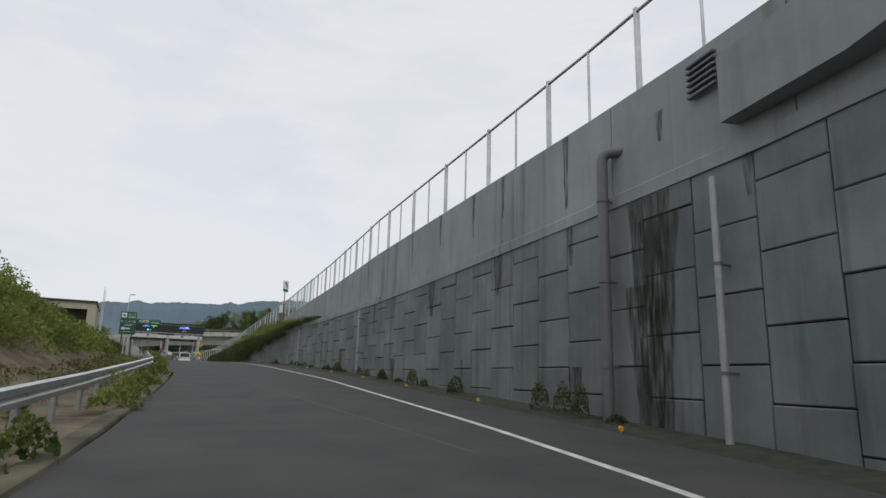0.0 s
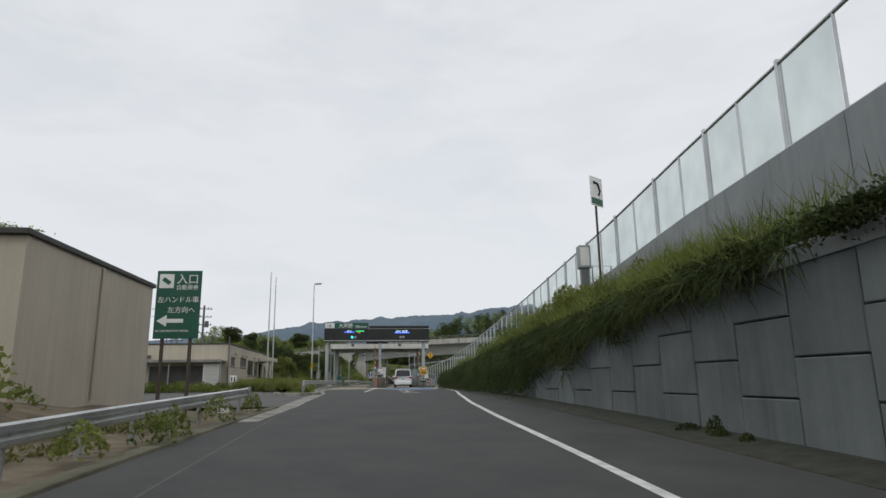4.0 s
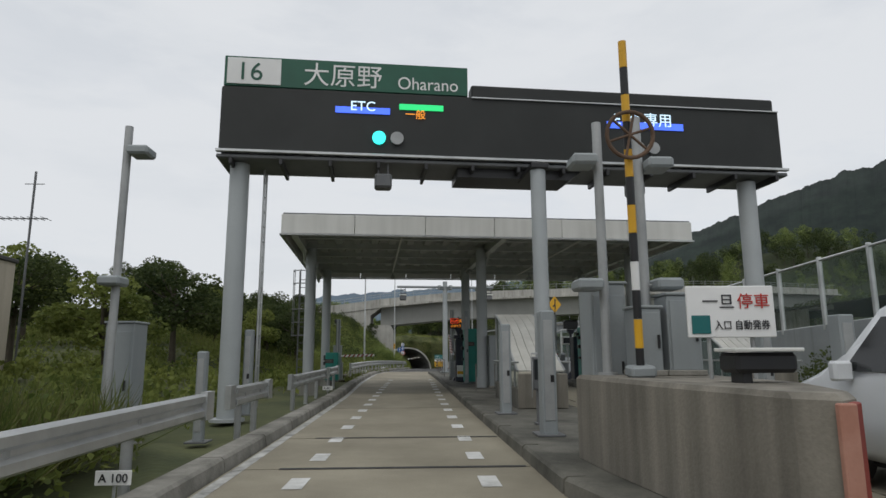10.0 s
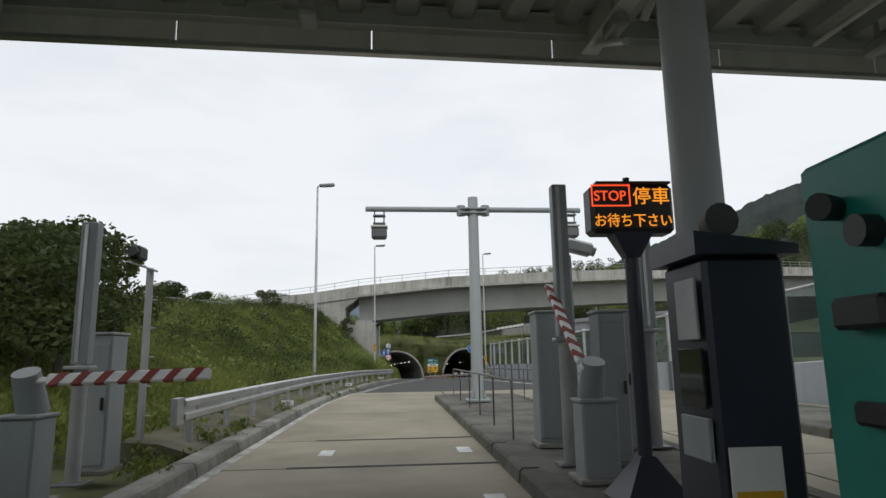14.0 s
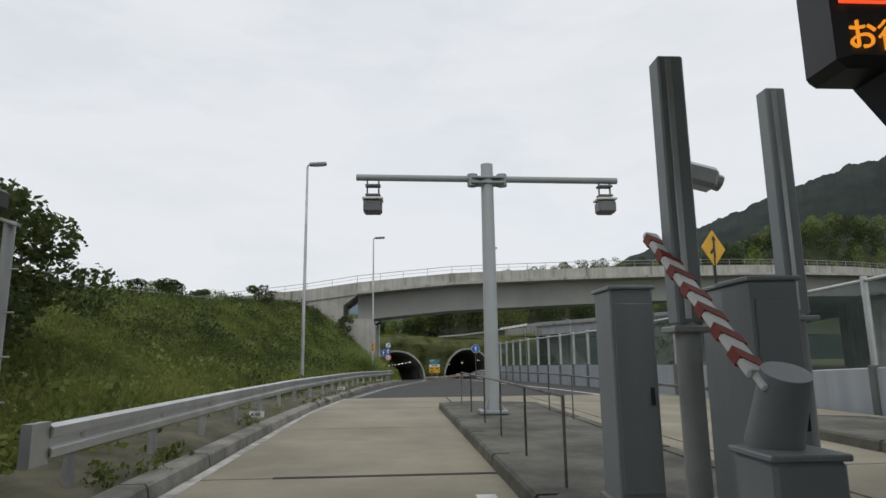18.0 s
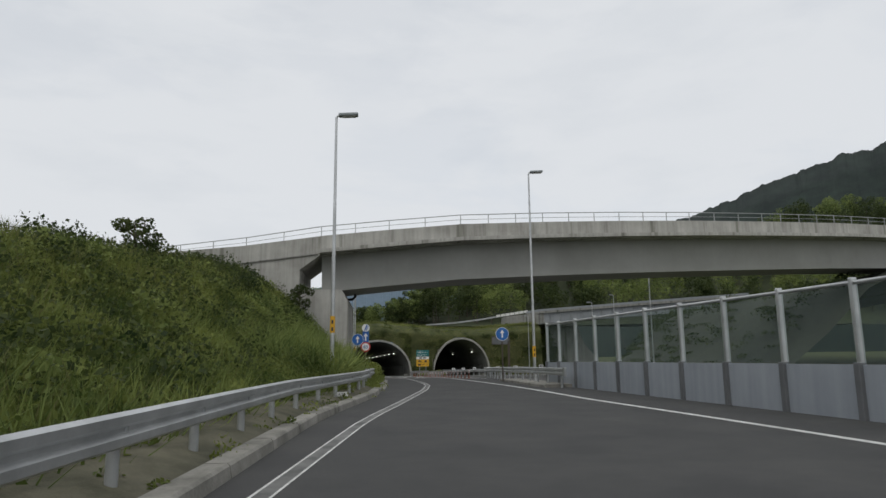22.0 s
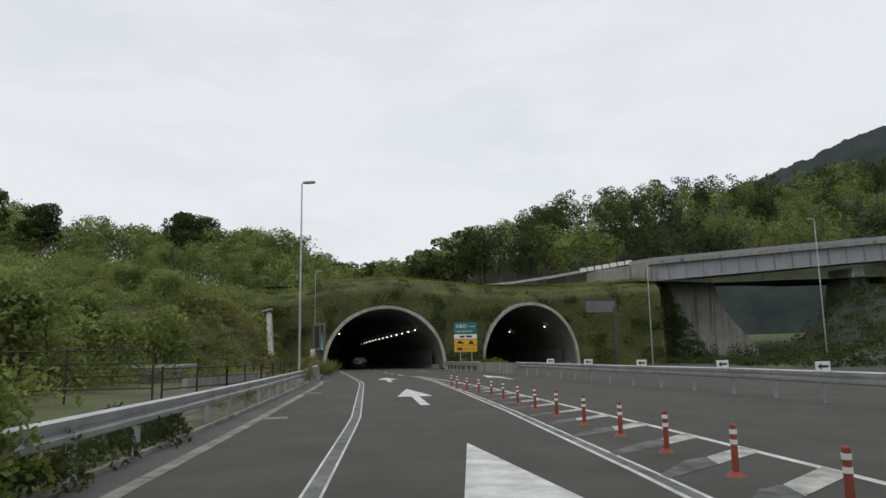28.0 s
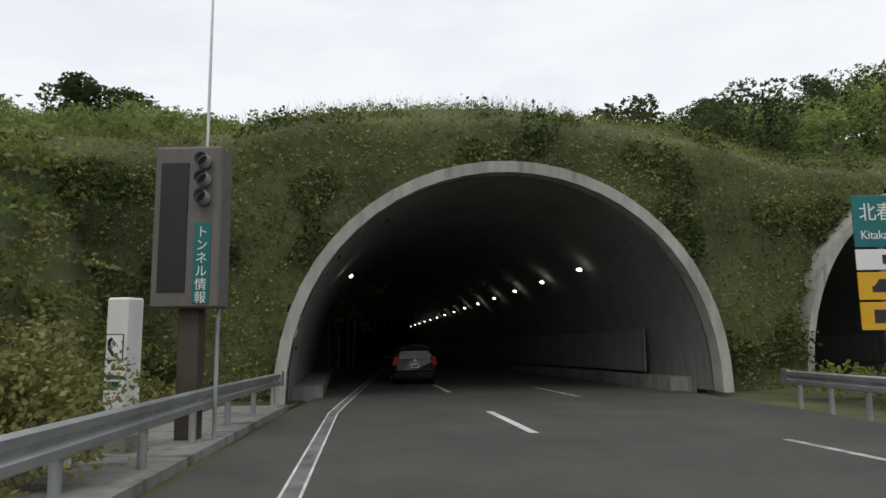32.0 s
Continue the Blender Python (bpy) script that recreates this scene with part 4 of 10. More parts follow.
# steel fence with clear sheets on the parapet, then the noise barrier down to the ramp
fence = thing("noise_barrier", "steel posted noise barrier with clear weathered sheets", "barrier", kind="structure")
FY = list(np.arange(-74.0, 131.0, 2.0))
pp = MB().box((0, 0, 0.5), (0.13, 0.10, 1.0), 0.012).mesh("post", ZINC)
pp2 = MB().box((0, 0, 0.5), (0.06, 0.06, 1.0), 0.012).mesh("post", ZINC)
for i, y in enumerate(FY):
    big = i % 2 == 0 or y > 50
    h = FENCE_TOP(y) - (rz(y) if y > 96 else FENCE_TOP(y) - 2.15)
    ob = part("post", pp if big else pp2, None, fence)
    ob.matrix_basis = Matrix.LocRotScale((UPX(y) + 0.1, y, FENCE_TOP(y) - h), None, (1, 1, h + (0.10 if big else 0)))
base_post = MB().box((0, 0, 0.5), (0.17, 0.16, 1.0), 0.012).mesh("base_post", GREY_DK)
for y in FY:
    if y >= 90:
        ob = part("base_post", base_post, None, fence, "dark steel foot of a post")
        ob.matrix_basis = Matrix.LocRotScale((UPX(y) + 0.06, y, rz(y) - 0.1), None, (1, 1, 1.17))
for y0, y1 in zip(FY[:-1], FY[1:]):
    a, b = (UPX(y0) + 0.1, y0), (UPX(y1) + 0.1, y1)
    for dz, r in ((0.0, 0.045), (-2.0, 0.03)):
        if dz == 0 or y0 < 96:
            part("rail", MB().tube([(*a, FENCE_TOP(y0) + dz), (*b, FENCE_TOP(y1) + dz)], r, 6), ZINC, fence)
    zb = [FENCE_TOP(q) - 1.98 if q < 96 else rz(q) + 1.05 for q in (y0, y1)]
    d = Vector((b[0] - a[0], b[1] - a[1], 0)).normalized() * 0.07
    if y0 >= 4:
        mb = MB().add([(a[0] + d.x, a[1] + d.y, zb[0]), (b[0] - d.x, b[1] - d.y, zb[1]), (b[0] - d.x, b[1] - d.y, FENCE_TOP(y1) - 0.03), (a[0] + d.x, a[1] + d.y, FENCE_TOP(y0) - 0.03)], [(0, 1, 2, 3)])
        ob = part("sheet", mb, SHEET, fence)
        ob.visible_shadow = False
    if y0 >= 48:
        w = MB().sweep([(-0.05, 0), (-0.05, 1), (0.05, 1), (0.05, 0)], [(*a, 0), (*b, 0)])
        w.v = [(p[0], p[1], (rz(p[1]) - 0.3 if p[2] < 0.5 else (FENCE_TOP(p[1]) - 2.0 if y0 < 96 else rz(p[1]) + 1.03))) for p in w.v]
        part("base_panel", w, PANEL_W if y0 >= 90 else CONC_UP, fence, "pale base panel")


# ---- guard rails ----
WPROF = [(0.0, 0.0), (0.05, 0.03), (0.05, 0.10), (0.0, 0.135), (0.0, 0.175), (0.05, 0.21), (0.05, 0.28), (0.0, 0.31), (-0.012, 0.31), (0.035, 0.275), (0.035, 0.215),
         (-0.015, 0.18), (-0.015, 0.13), (0.035, 0.095), (0.035, 0.035), (-0.012, 0.0)]


def guard_rail(pts, label, z0=0.52, gap=2.0, ends=True, face=1, base=None):
    """A steel beam on posts along plan points; face 1 turns the ridges to the right of the way."""
    t = thing("guard_rail", label, "guard rail", group="guard rails along the road")
    base = base or rz
    fine = []
    for (x0, y0), (x1, y1) in zip(pts[:-1], pts[1:]):
        n = max(1, int(math.hypot(x1 - x0, y1 - y0) / 2.0))
        fine += [(x0 + (x1 - x0) * i / n, y0 + (y1 - y0) * i / n) for i in range(n)]
    fine.append(pts[-1])
    prof = [(a * face, b) for a, b in WPROF]
    part("beam", MB().sweep(prof, [(x, y, base(y) + z0) for x, y in fine], smooth=False), ZINC, t)
    run = 0.0
    want = 0.6
    for (x0, y0), (x1, y1) in zip(fine[:-1], fine[1:]):
        seg = math.hypot(x1 - x0, y1 - y0)
        while want <= run + seg:
            k = (want - run) / seg
            x, y = x0 + (x1 - x0) * k, y0 + (y1 - y0) * k
            z = base(y)
            part("post", MB().tube([(x - 0.10 * face, y, z - 0.2), (x - 0.10 * face, y, z + z0 + 0.28)], 0.055, 10).box((x - 0.04 * face, y, z + z0 + 0.155), (0.10, 0.08, 0.14)), ZINC_DULL, t)
            want += gap
        run += seg
    if ends:
        for (x, y), (px, py) in ((fine[0], fine[1]), (fine[-1], fine[-2])):
            d = Vector((x - px, y - py, 0)).normalized()
            c = Vector((x, y, base(y) + z0)) + d * 0.05
            part("end_cap", MB().sweep([(-0.02, -0.02), (0.07, -0.02), (0.07, 0.33), (-0.02, 0.33)], [c - d * 0.06, c + d * 0.22]), ZINC, t, "rounded steel end piece")
    return t


guard_rail([(LEFT(y) - 0.95, y) for y in (-62, -54, -46, -38, -30, -22, -14, -6, 2, 10, 15)], "weathered steel guard rail beside the ramp verge", 0.38)
guard_rail([(-5.55, 31.5), (-6.1, 36), (-6.75, 41), (-7.1, 47), (-7.35, 52), (-7.45, 58), (-7.45, 63.8)], "long steel guard rail before the toll gate", 0.5)
guard_rail([(-7.55, 65.6), (-7.55, 67.6)], "short piece of steel guard rail by the gantry column", 0.5, 1.0)
guard_rail([(-7.62, 70.6), (-7.7, 76.4)], "short steel guard rail in the toll lane", 0.5)
guard_rail([(-7.75, 77.9), (-7.85, 80.7)], "short steel guard rail by the green box", 0.5)
guard_rail([(LEFT(y) - 0.55, y) for y in (86.1, 92, 98, 103, 108, 114, 118, 122, 126)], "steel guard rail along the grassy bank", 0.52)
guard_rail([(LEFT(y) - 0.7, y) for y in (127.5, 131, 135, 138.5)], "steel guard rail under the overpass", 0.52)
guard_rail([(LEFT(y) - 0.75, y) for y in (141, 146)], "short steel guard rail half hidden by weeds", 0.52)
guard_rail([(LEFT(y) - 0.8, y) for y in (150, 157, 164, 171, 178, 185, 189.4)], "steel guard rail along the ramp towards the tunnel", 0.42)
guard_rail([(-10.7, 200.8), (-11.4, 206), (-12.3, 212), (-12.9, 217.5)], "steel guard rail ending at the tunnel mouth", 0.5)
guard_rail([(1.95, 125.5), (1.85, 129), (2.05, 133), (2.1, 138.4), (2.6, 146), (3.2, 154)], "steel guard rail between the ramp and the main road", 0.5, face=-1)
guard_rail([(9.8, 150), (8.3, 160), (7.2, 166), (6.8, 172), (5.3, 179.5), (4.1, 187.9), (3.3, 193.8)], "long steel guard rail across the carriageway", 0.5, face=-1)
guard_rail([(1.5, 202.0), (0.2, 206), (-0.7, 210.5), (-0.75, 217)], "steel guard rail on the median before the tunnel", 0.5, 1.2, face=-1)
for y, s in ((10.2, "A"), (40.5, "A"), (105.5, "A 40"), (118.5, "A 20"), (93.5, "A 60"), (61.2, "A 100"), (74.7, "A 80")):
    t = thing("marker_plate", "small white distance plate with black letters under the guard rail", "sign", pose(LEFT(y) - 0.42, y, rz(y) + 0.28), "distance plates")
    part("plate", MB().box((0, 0, 0), (0.30, 0.012, 0.12), 0.004), WHITE_S, t)
    if len(s) > 1:
        words(s, 0.10, DARKMARK, parent=t, m=pose(-0.12, -0.011, -0.035))
    part("stalk", MB().box((0.0, 0.03, -0.13), (0.025, 0.02, 0.3), 0.004), ZINC_DULL, t)

pad = MB().sweep([(-0.75, -0.2), (-0.75, 0.10), (-0.7, 0.14), (0.55, 0.14), (0.6, 0.10), (0.6, -0.2)], [(2.15, 126.5, rz(126.5)), (2.05, 129, rz(129)), (2.2, 133, rz(133)), (2.35, 138, rz(138))])
tagged(new("median_kerb", pad.mesh("median_kerb", KERB)), "stained concrete median strip under the guard rail", "kerb", kind="structure")

# concrete barriers near the tunnel
cb = thing("concrete_barrier", "weathered concrete barrier with stains beside the road", "barrier")
for y0, y1 in ((189.5, 194.5), (194.55, 199.6)):
    pts = [(LEFT(q) - 0.35, q, rz(q)) for q in (y0, (y0 + y1) / 2, y1)]
    part("segment", MB().sweep([(-0.28, -0.1), (-0.28, 0.77), (-0.25, 0.80), (0.0, 0.80), (0.03, 0.77), (0.12, 0.2), (0.12, -0.1)], pts), CONC, cb)
# Solid black boxes stand in for the shade inside two drain slots.
for y, w, h in ((190.4, 0.5, 0.5), (193.2, 0.62, 0.2)):
    part("drain_opening", MB().box((LEFT(y) - 0.30, y, rz(y) + 0.42), (0.06, w, h), 0.01, Matrix.Rotation(0.2, 3, "Z")).box((LEFT(y) - 0.272, y, rz(y) + 0.42 - h / 2), (0.04, w + 0.1, 0.04), 0.008, Matrix.Rotation(0.2, 3, "Z")), BLACK_P, cb, "dark slot in the barrier")
kerb("edging_barrier", [(LEFT(y) - 0.12, y) for y in (189.5, 194.5, 199.4)], "thin pale concrete edging at the foot of the barrier", 2.5, [(-0.14, -0.2), (-0.14, 0.07), (0.0, 0.07), (0.02, -0.2)])
cb2 = thing("concrete_barrier", "low pale concrete barrier on the median", "barrier")
part("segment", MB().sweep([(-0.2, -0.1), (-0.14, 0.75), (0.14, 0.75), (0.2, -0.1)], [(3.2, 194.2, rz(194)), (1.6, 201.6, rz(201.6))]), CONC, cb2)


# ---- overpass ----
ov = thing("overpass", "stained concrete road bridge on a curved steel girder", "bridge")
BR = [(-34, 146.6), (-24, 145.0), (-14.8, 143.6), (-9.65, 143.0), (-5, 142.8), (0, 142.9), (6, 143.3), (12, 144.1), (18, 145.2), (25, 146.9), (33, 149.2), (42, 152.4), (55, 158.0), (75, 168.5)]
BTOP = line([(-34, 6.6), (-24, 7.5), (-14.8, 8.35), (-9.7, 9.05), (0, 9.95), (8, 10.35), (18, 10.85), (26, 11.25), (40, 12.0), (55, 12.6), (75, 13.2)])
path = [(x, y, BTOP(x)) for x, y in BR]
main = [p for p in path if p[0] > -9.7]
part("parapet", MB().sweep([(0.0, 0.0), (0.0, -1.15), (0.12, -1.25), (0.9, -1.25), (0.9, -1.0), (0.28, -1.0), (0.28, 0.0)][::-1], [(x, y, z) for x, y, z in main], smooth=False), CONC_PALE, ov, "run-stained concrete parapet")
part("girder", MB().sweep([(-0.62, -1.25), (-0.75, -3.75), (-5.4, -3.75), (-5.6, -1.25)], [(x, y, z) for x, y, z in main]), GIRDER, ov, "plain grey steel girder")
part("deck", MB().sweep([(-0.1, -1.0), (-0.1, -1.28), (-6.6, -1.28), (-6.6, -1.0)], [(x, y, z) for x, y, z in main]), CONC_PALE, ov)
part("far_parapet", MB().sweep([(-6.3, 0.0), (-6.3, -1.25), (-6.6, -1.25), (-6.6, 0.0)], [(x, y, z) for x, y, z in main]), CONC_PALE, ov)
for (x0, y0, z0), (x1, y1, z1) in zip(path[:-1], path[1:]):
    n = max(1, int(math.hypot(x1 - x0, y1 - y0) / 2.0))
    for i in range(n):
        k0, k1 = i / n, (i + 1) / n
        a = Vector((x0 + (x1 - x0) * k0, y0 + (y1 - y0) * k0 + 0.15, z0 + (z1 - z0) * k0))
        b = Vector((x0 + (x1 - x0) * k1, y0 + (y1 - y0) * k1 + 0.15, z0 + (z1 - z0) * k1))
        part("rail_post", MB().box((a.x, a.y, a.z + 0.35), (0.05, 0.05, 0.8), 0.006), ZINC_DULL, ov)
        part("hand_rail", MB().tube([a + Vector((0, 0, 0.74)), b + Vector((0, 0, 0.74))], 0.032, 6).tube([a + Vector((0, 0, 0.4)), b + Vector((0, 0, 0.4))], 0.018, 5), ZINC_DULL, ov)
wing = MB().plate([(-24, -1.5), (2.0, -1.5), (1.9, 4.6), (1.45, 5.4), (-1.35, 5.4), (-1.35, 6.75), (-0.02, 7.75), (-0.02, 9.05), (-5.1, 8.35), (-24, 6.6)], (-9.65, 142.75, 0), (1, 0, 0), (0, 0, 1), 6.2)
part("abutment", wing, CONC_PALE, ov, "tall stained concrete abutment")
part("abutment_ledge", MB().box((-16, 142.72, 7.0), (12.4, 0.14, 0.10), 0.02, Matrix.Rotation(-0.13, 3, "Y")), CONC, ov)
part("bearing", MB().box((-9.0, 144.4, 5.5), (0.5, 0.5, 0.3), 0.03).box((-9.0, 147.0, 5.5), (0.5, 0.5, 0.3), 0.03), GREY_DK, ov)
part("drain", MB().tube([(-8.75, 148.1, 5.9), (-8.75, 148.1, 5.2), (-8.6, 148.0, 5.06), (-7.7, 147.5, 5.12), (-7.5, 147.4, 5.3), (-7.5, 147.4, 5.9)], 0.10, 8), BLACK_P, ov, "black drain pipe")
ab = MB()
ab.box((62, 165, 3), (6, 6, 12), 0.1)
part("far_pier", ab, CONC_PALE, ov)

# second bridge over the main road
ov2 = thing("road_bridge", "grey steel girder bridge on a sloping concrete abutment", "bridge")
p2 = [(26.0, 237.6, 9.2), (29, 236.5, 9.6), (40, 234, 10.3), (54, 232.5, 11.3), (75, 231, 12.7)]
BRIDGE_P = surf("bridge_paint", (0.20, 0.215, 0.225), (0.27, 0.285, 0.295), 0.5, 0.6, 0.04, streak=0.4)
part("deck", MB().sweep([(0.0, 0.0), (0.0, -0.5), (-7, -0.5), (-7, 0.0)], p2), CONC, ov2)
part("girder", MB().sweep([(-0.5, -0.5), (-0.5, -2.7), (-6.4, -2.7), (-6.4, -0.5)], p2[1:]), BRIDGE_P, ov2, "grey steel girder")
part("girder_flange", MB().sweep([(0.0, -2.7), (0.0, -2.78), (-1.0, -2.78), (-1.0, -2.7)], p2[1:]), BRIDGE_P, ov2)
for (x0, y0, z0), (x1, y1, z1) in zip(p2[1:-1], p2[2:]):
    n = int((x1 - x0) / 2.2)
    for i in range(n):
        x, y, z = (u + (w - u) * i / n for u, w in ((x0, x1), (y0, y1), (z0, z1)))
        part("stiffener", MB().box((x, y + 0.40, z - 1.6), (0.06, 0.3, 2.1), 0.01), BRIDGE_P, ov2)
part("parapet", MB().sweep([(0.02, -0.05), (0.02, 0.42), (-0.12, 0.42), (-0.12, -0.05)], p2), BRIDGE_P, ov2)
for i in range(7):
    x, y, z = 20.0 + i * 1.0, 239.2 - i * 0.27, 8.35 + i * 0.14
    part("railing_panel", MB().box((x, y, z + 0.35), (0.94, 0.06, 0.55), 0.02, Matrix.Rotation(-0.14, 3, "Y")), WHITE, ov2, "pale steel railing")
part("abutment", MB().plate([(30.4, -6), (47, -6), (44.0, -4.2), (38.6, 2.6), (37.0, 6.9), (29.6, 7.2), (30.4, 5.4)], (0, 236.4, 0), (1, 0, 0), (0, 0, 1), 6), CONC, ov2, "pale sloping concrete abutment")
part("wing_wall", MB().plate([(20.9, 5.0), (30.4, 5.0), (29.8, 9.3), (25.5, 8.9), (21.2, 8.4)], (0, 236.8, 0), (1, 0, 0), (0, 0, 1), 5), CONC, ov2)
part("pier", MB().plate([(52, -6), (58, -6), (56.5, 8), (55, 8)], (0, 233.5, 0), (1, 0, 0), (0, 0, 1), 5), CONC, ov2)
part("approach_rail", MB().sweep([(0, 0), (0, 0.35), (-0.12, 0.35), (-0.12, 0)], [(4.0, 247, 6.9), (10.5, 243.5, 7.2), (16, 241, 7.8), (20.0, 239.3, 8.4)]), ZINC_DULL, ov2, "pale steel railing")


# ---- tunnel portal ----
def arch_pts(w, h, n=28, foot=0.0):
    """Half an ellipse that starts and ends upright: (x, z) from one foot to the other."""
    return [(-w / 2 * math.cos(math.pi * i / n), h * math.sin(math.pi * i / n) ** 0.92) for i in range(n + 1)]


A1, A2 = (-7.0, 220.6, rz(220.6)), (9.8, 226.9, rz(225) - 0.1)


def tunnel(name, c, w, h, heading, label):
    m = Matrix.Translation(c) @ Matrix.Rotation(heading, 4, "Z")
    t = thing(name, label, "tunnel", m, kind="structure")
    inner, outer = arch_pts(w, h), arch_pts(w + 0.6, h + 0.32)
    rim = MB()
    n = len(inner)
    dy0, dy1 = -0.9, 1.5
    v = [(x, dy0, z) for x, z in outer] + [(x, dy0 + 0.05, z) for x, z in inner] + [(x, -0.35, z) for x, z in inner] + [(x, dy1, z) for x, z in outer]
    f = [(i, i + 1, n + i + 1, n + i) for i in range(n - 1)] + [(n + i, n + i + 1, 2 * n + i + 1, 2 * n + i) for i in range(n - 1)] + [(3 * n + i, 3 * n + i + 1, i + 1, i) for i in range(n - 1)]
    rim.add(v, f)
    part("portal_ring", rim, CONC_PALE, t, "stained concrete ring")
    ln = MB()
    secs = [-0.35, 8, 16, 28, 45, 70, 100]
    v, f = [], []
    for s in secs:
        v += [(x * 0.995, s, z * 0.995 - 0.04 * s) for x, z in inner]
    for a in range(len(secs) - 1):
        f += [(a * n + i, a * n + i + 1, (a + 1) * n + i + 1, (a + 1) * n + i) for i in range(n - 1)]
    ln.add(v, f, True)
    part("lining", ln, LINING, t, "dark concrete lining")
    part("end_cover", MB().add([(x, 100.0, z - 4) for x, z in inner], [tuple(range(n))]), LINING, t)
    wk = MB()
    for s in (-1, 1):
        wk.sweep([(-0.45, -0.3), (-0.45, 0.35), (0.45, 0.35), (0.45, -0.3)], [(s * (w / 2 - 0.5), 0.5, 0.0), (s * (w / 2 - 0.5), 60.0, -2.4)])
    part("walkway", wk, CONC, t)
    rail = MB().sweep([(0, 0), (0, 1.5), (-0.06, 1.5), (-0.06, 0)], [(w / 2 - 0.45, 3.0, 0.35), (w / 2 - 0.45, 70.0, -2.4)])
    part("side_panels", rail, LINING, t, "dull side panels")
    for i in range(14 if name == "tunnel_1" else 4):
        s = 5 + i * (4.6 if name == "tunnel_1" else 15.0)
        for sx in (-1, 1):
            if sx < 0 and i % 3:
                continue
            lamp = part("tunnel_lamp", MB().box((0, 0, 0), (0.15, 0.28, 0.09), 0.03), LAMP_ON if sx > 0 or i == 0 else ZINC_DULL, t, "glowing tunnel lamp" if sx > 0 else "")
            a = 0.76 * math.pi if sx > 0 else 0.22 * math.pi
            lamp.matrix_basis = pose(-w / 2 * math.cos(a) * 0.93, s, h * math.sin(a) ** 0.92 * 0.95 - 0.04 * s, 0, 35 * sx, 0)
    return t


tunnel("tunnel_1", A1, 12.7, 6.5, radians(11.5), "arched tunnel mouth with a stained concrete ring in a green bank")
tunnel("tunnel_2", A2, 11.5, 7.2, radians(9.5), "second arched tunnel mouth with a concrete ring")


# the bank that the tunnels run into: rounded, with the two mouths cut out
def bank_face(x):
    return 220.9 + (x + 6.85) * 0.20 + 1.9 * min(max(x / 4.5, 0.0), 1.0)


def in_mouth(x, z):
    for (cx, cy, cz), w, h in ((A1, 12.7, 6.5), (A2, 11.5, 7.2)):
        u = abs(x - cx) / (w / 2 + 0.3)
        if u < 1 and z - cz < (h + 0.3) * math.sqrt(1 - u * u) ** 0.92:
            return True
    return False


def hill_h(x):
    return float(np.interp(x, [-60, -40, -26, -18, -16, -13.5, -7, -2, 5, 14, 24, 34, 60], [7.5, 6.8, 4.6, 4.5, 4.8, 5.7, 6.2, 5.7, 5.2, 5.2, 6.0, 7.0, 8.0]))


bank = MB()
xs = np.arange(-24.0, 27.51, 0.5)
rows_n = 26
vv = []
for x in xs:
    for j in range(rows_n):
        k = j / (rows_n - 1)
        z = -4.4 + (hill_h(x) + 4.4) * min(1.0, k * 1.25)
        lean = 0.35 + 0.09 * (z + 4) + (max(0.0, k - 0.72) * 26.0)
        top = 0.9 * (max(0.0, k - 0.72) / 0.28)
        bump = 0.25 * noise.noise(Vector((x * 0.35, z * 0.5, 3.0)))
        vv.append((x, bank_face(x) + lean + bump, z + top))
ff = []
for i in range(len(xs) - 1):
    for j in range(rows_n - 1):
        q = (i * rows_n + j, (i + 1) * rows_n + j, (i + 1) * rows_n + j + 1, i * rows_n + j + 1)
        cx, cz = sum(vv[a][0] for a in q) / 4, sum(vv[a][2] for a in q) / 4
        if not in_mouth(cx, cz):
            ff.append(q)
bank.add(vv, ff, True)
tagged(new("tunnel_bank", bank.mesh("tunnel_bank", TURF)), "steep overgrown green bank round the tunnel mouths", "bank", kind="structure")
BANK_PTS = [(vv[q[0]], vv[q[2]]) for q in ff]


# ---- hills, woods and distance ----
def height_sheet(name, xs, ys, fn, mat, label, category="hill"):
    verts = [(x, y, fn(x, y)) for y in ys for x in xs]
    ob = new(name, sheet_mesh(name, verts, [q[::-1] for q in grid_faces(len(ys), len(xs))], mat))
    return tagged(ob, label, category, kind="structure")


def smooth01(k):
    k = min(max(k, 0.0), 1.0)
    return k * k * (3 - 2 * k)


def bank_left_z(x, y):
    """Grassy bank left of the road, from the toll gate to the overpass."""
    foot = LEFT(y) - 1.1
    h = float(np.interp(y, [62, 80, 86, 95, 110, 125, 138, 144, 150], [0.2, 0.8, 1.9, 3.0, 4.1, 5.1, 6.3, 6.3, 5.8]))
    w = float(np.interp(y, [62, 86, 100, 120, 140], [9, 11, 12.5, 11.0, 8.6]))
    k = (foot - x) / w
    return rz(y) - 0.06 + h * smooth01(k) ** 0.85 + (0.28 * noise.noise(Vector((x * 0.4, y * 0.4, 0))) if k > 0.05 else 0)


def ramp_left_z(x, y):
    """Earth bank left of the first ramp."""
    foot = LEFT(y) - 1.6
    h = float(np.interp(y, [-80, -40, -10, 6, 14, 18], [3.2, 3.0, 2.6, 1.6, 0.5, 0.0]))
    k = (foot - x) / 7.0
    return rz(y) - 0.06 + h * smooth01(k) + (0.22 * noise.noise(Vector((x * 0.5, y * 0.5, 5))) if k > 0.03 else 0)


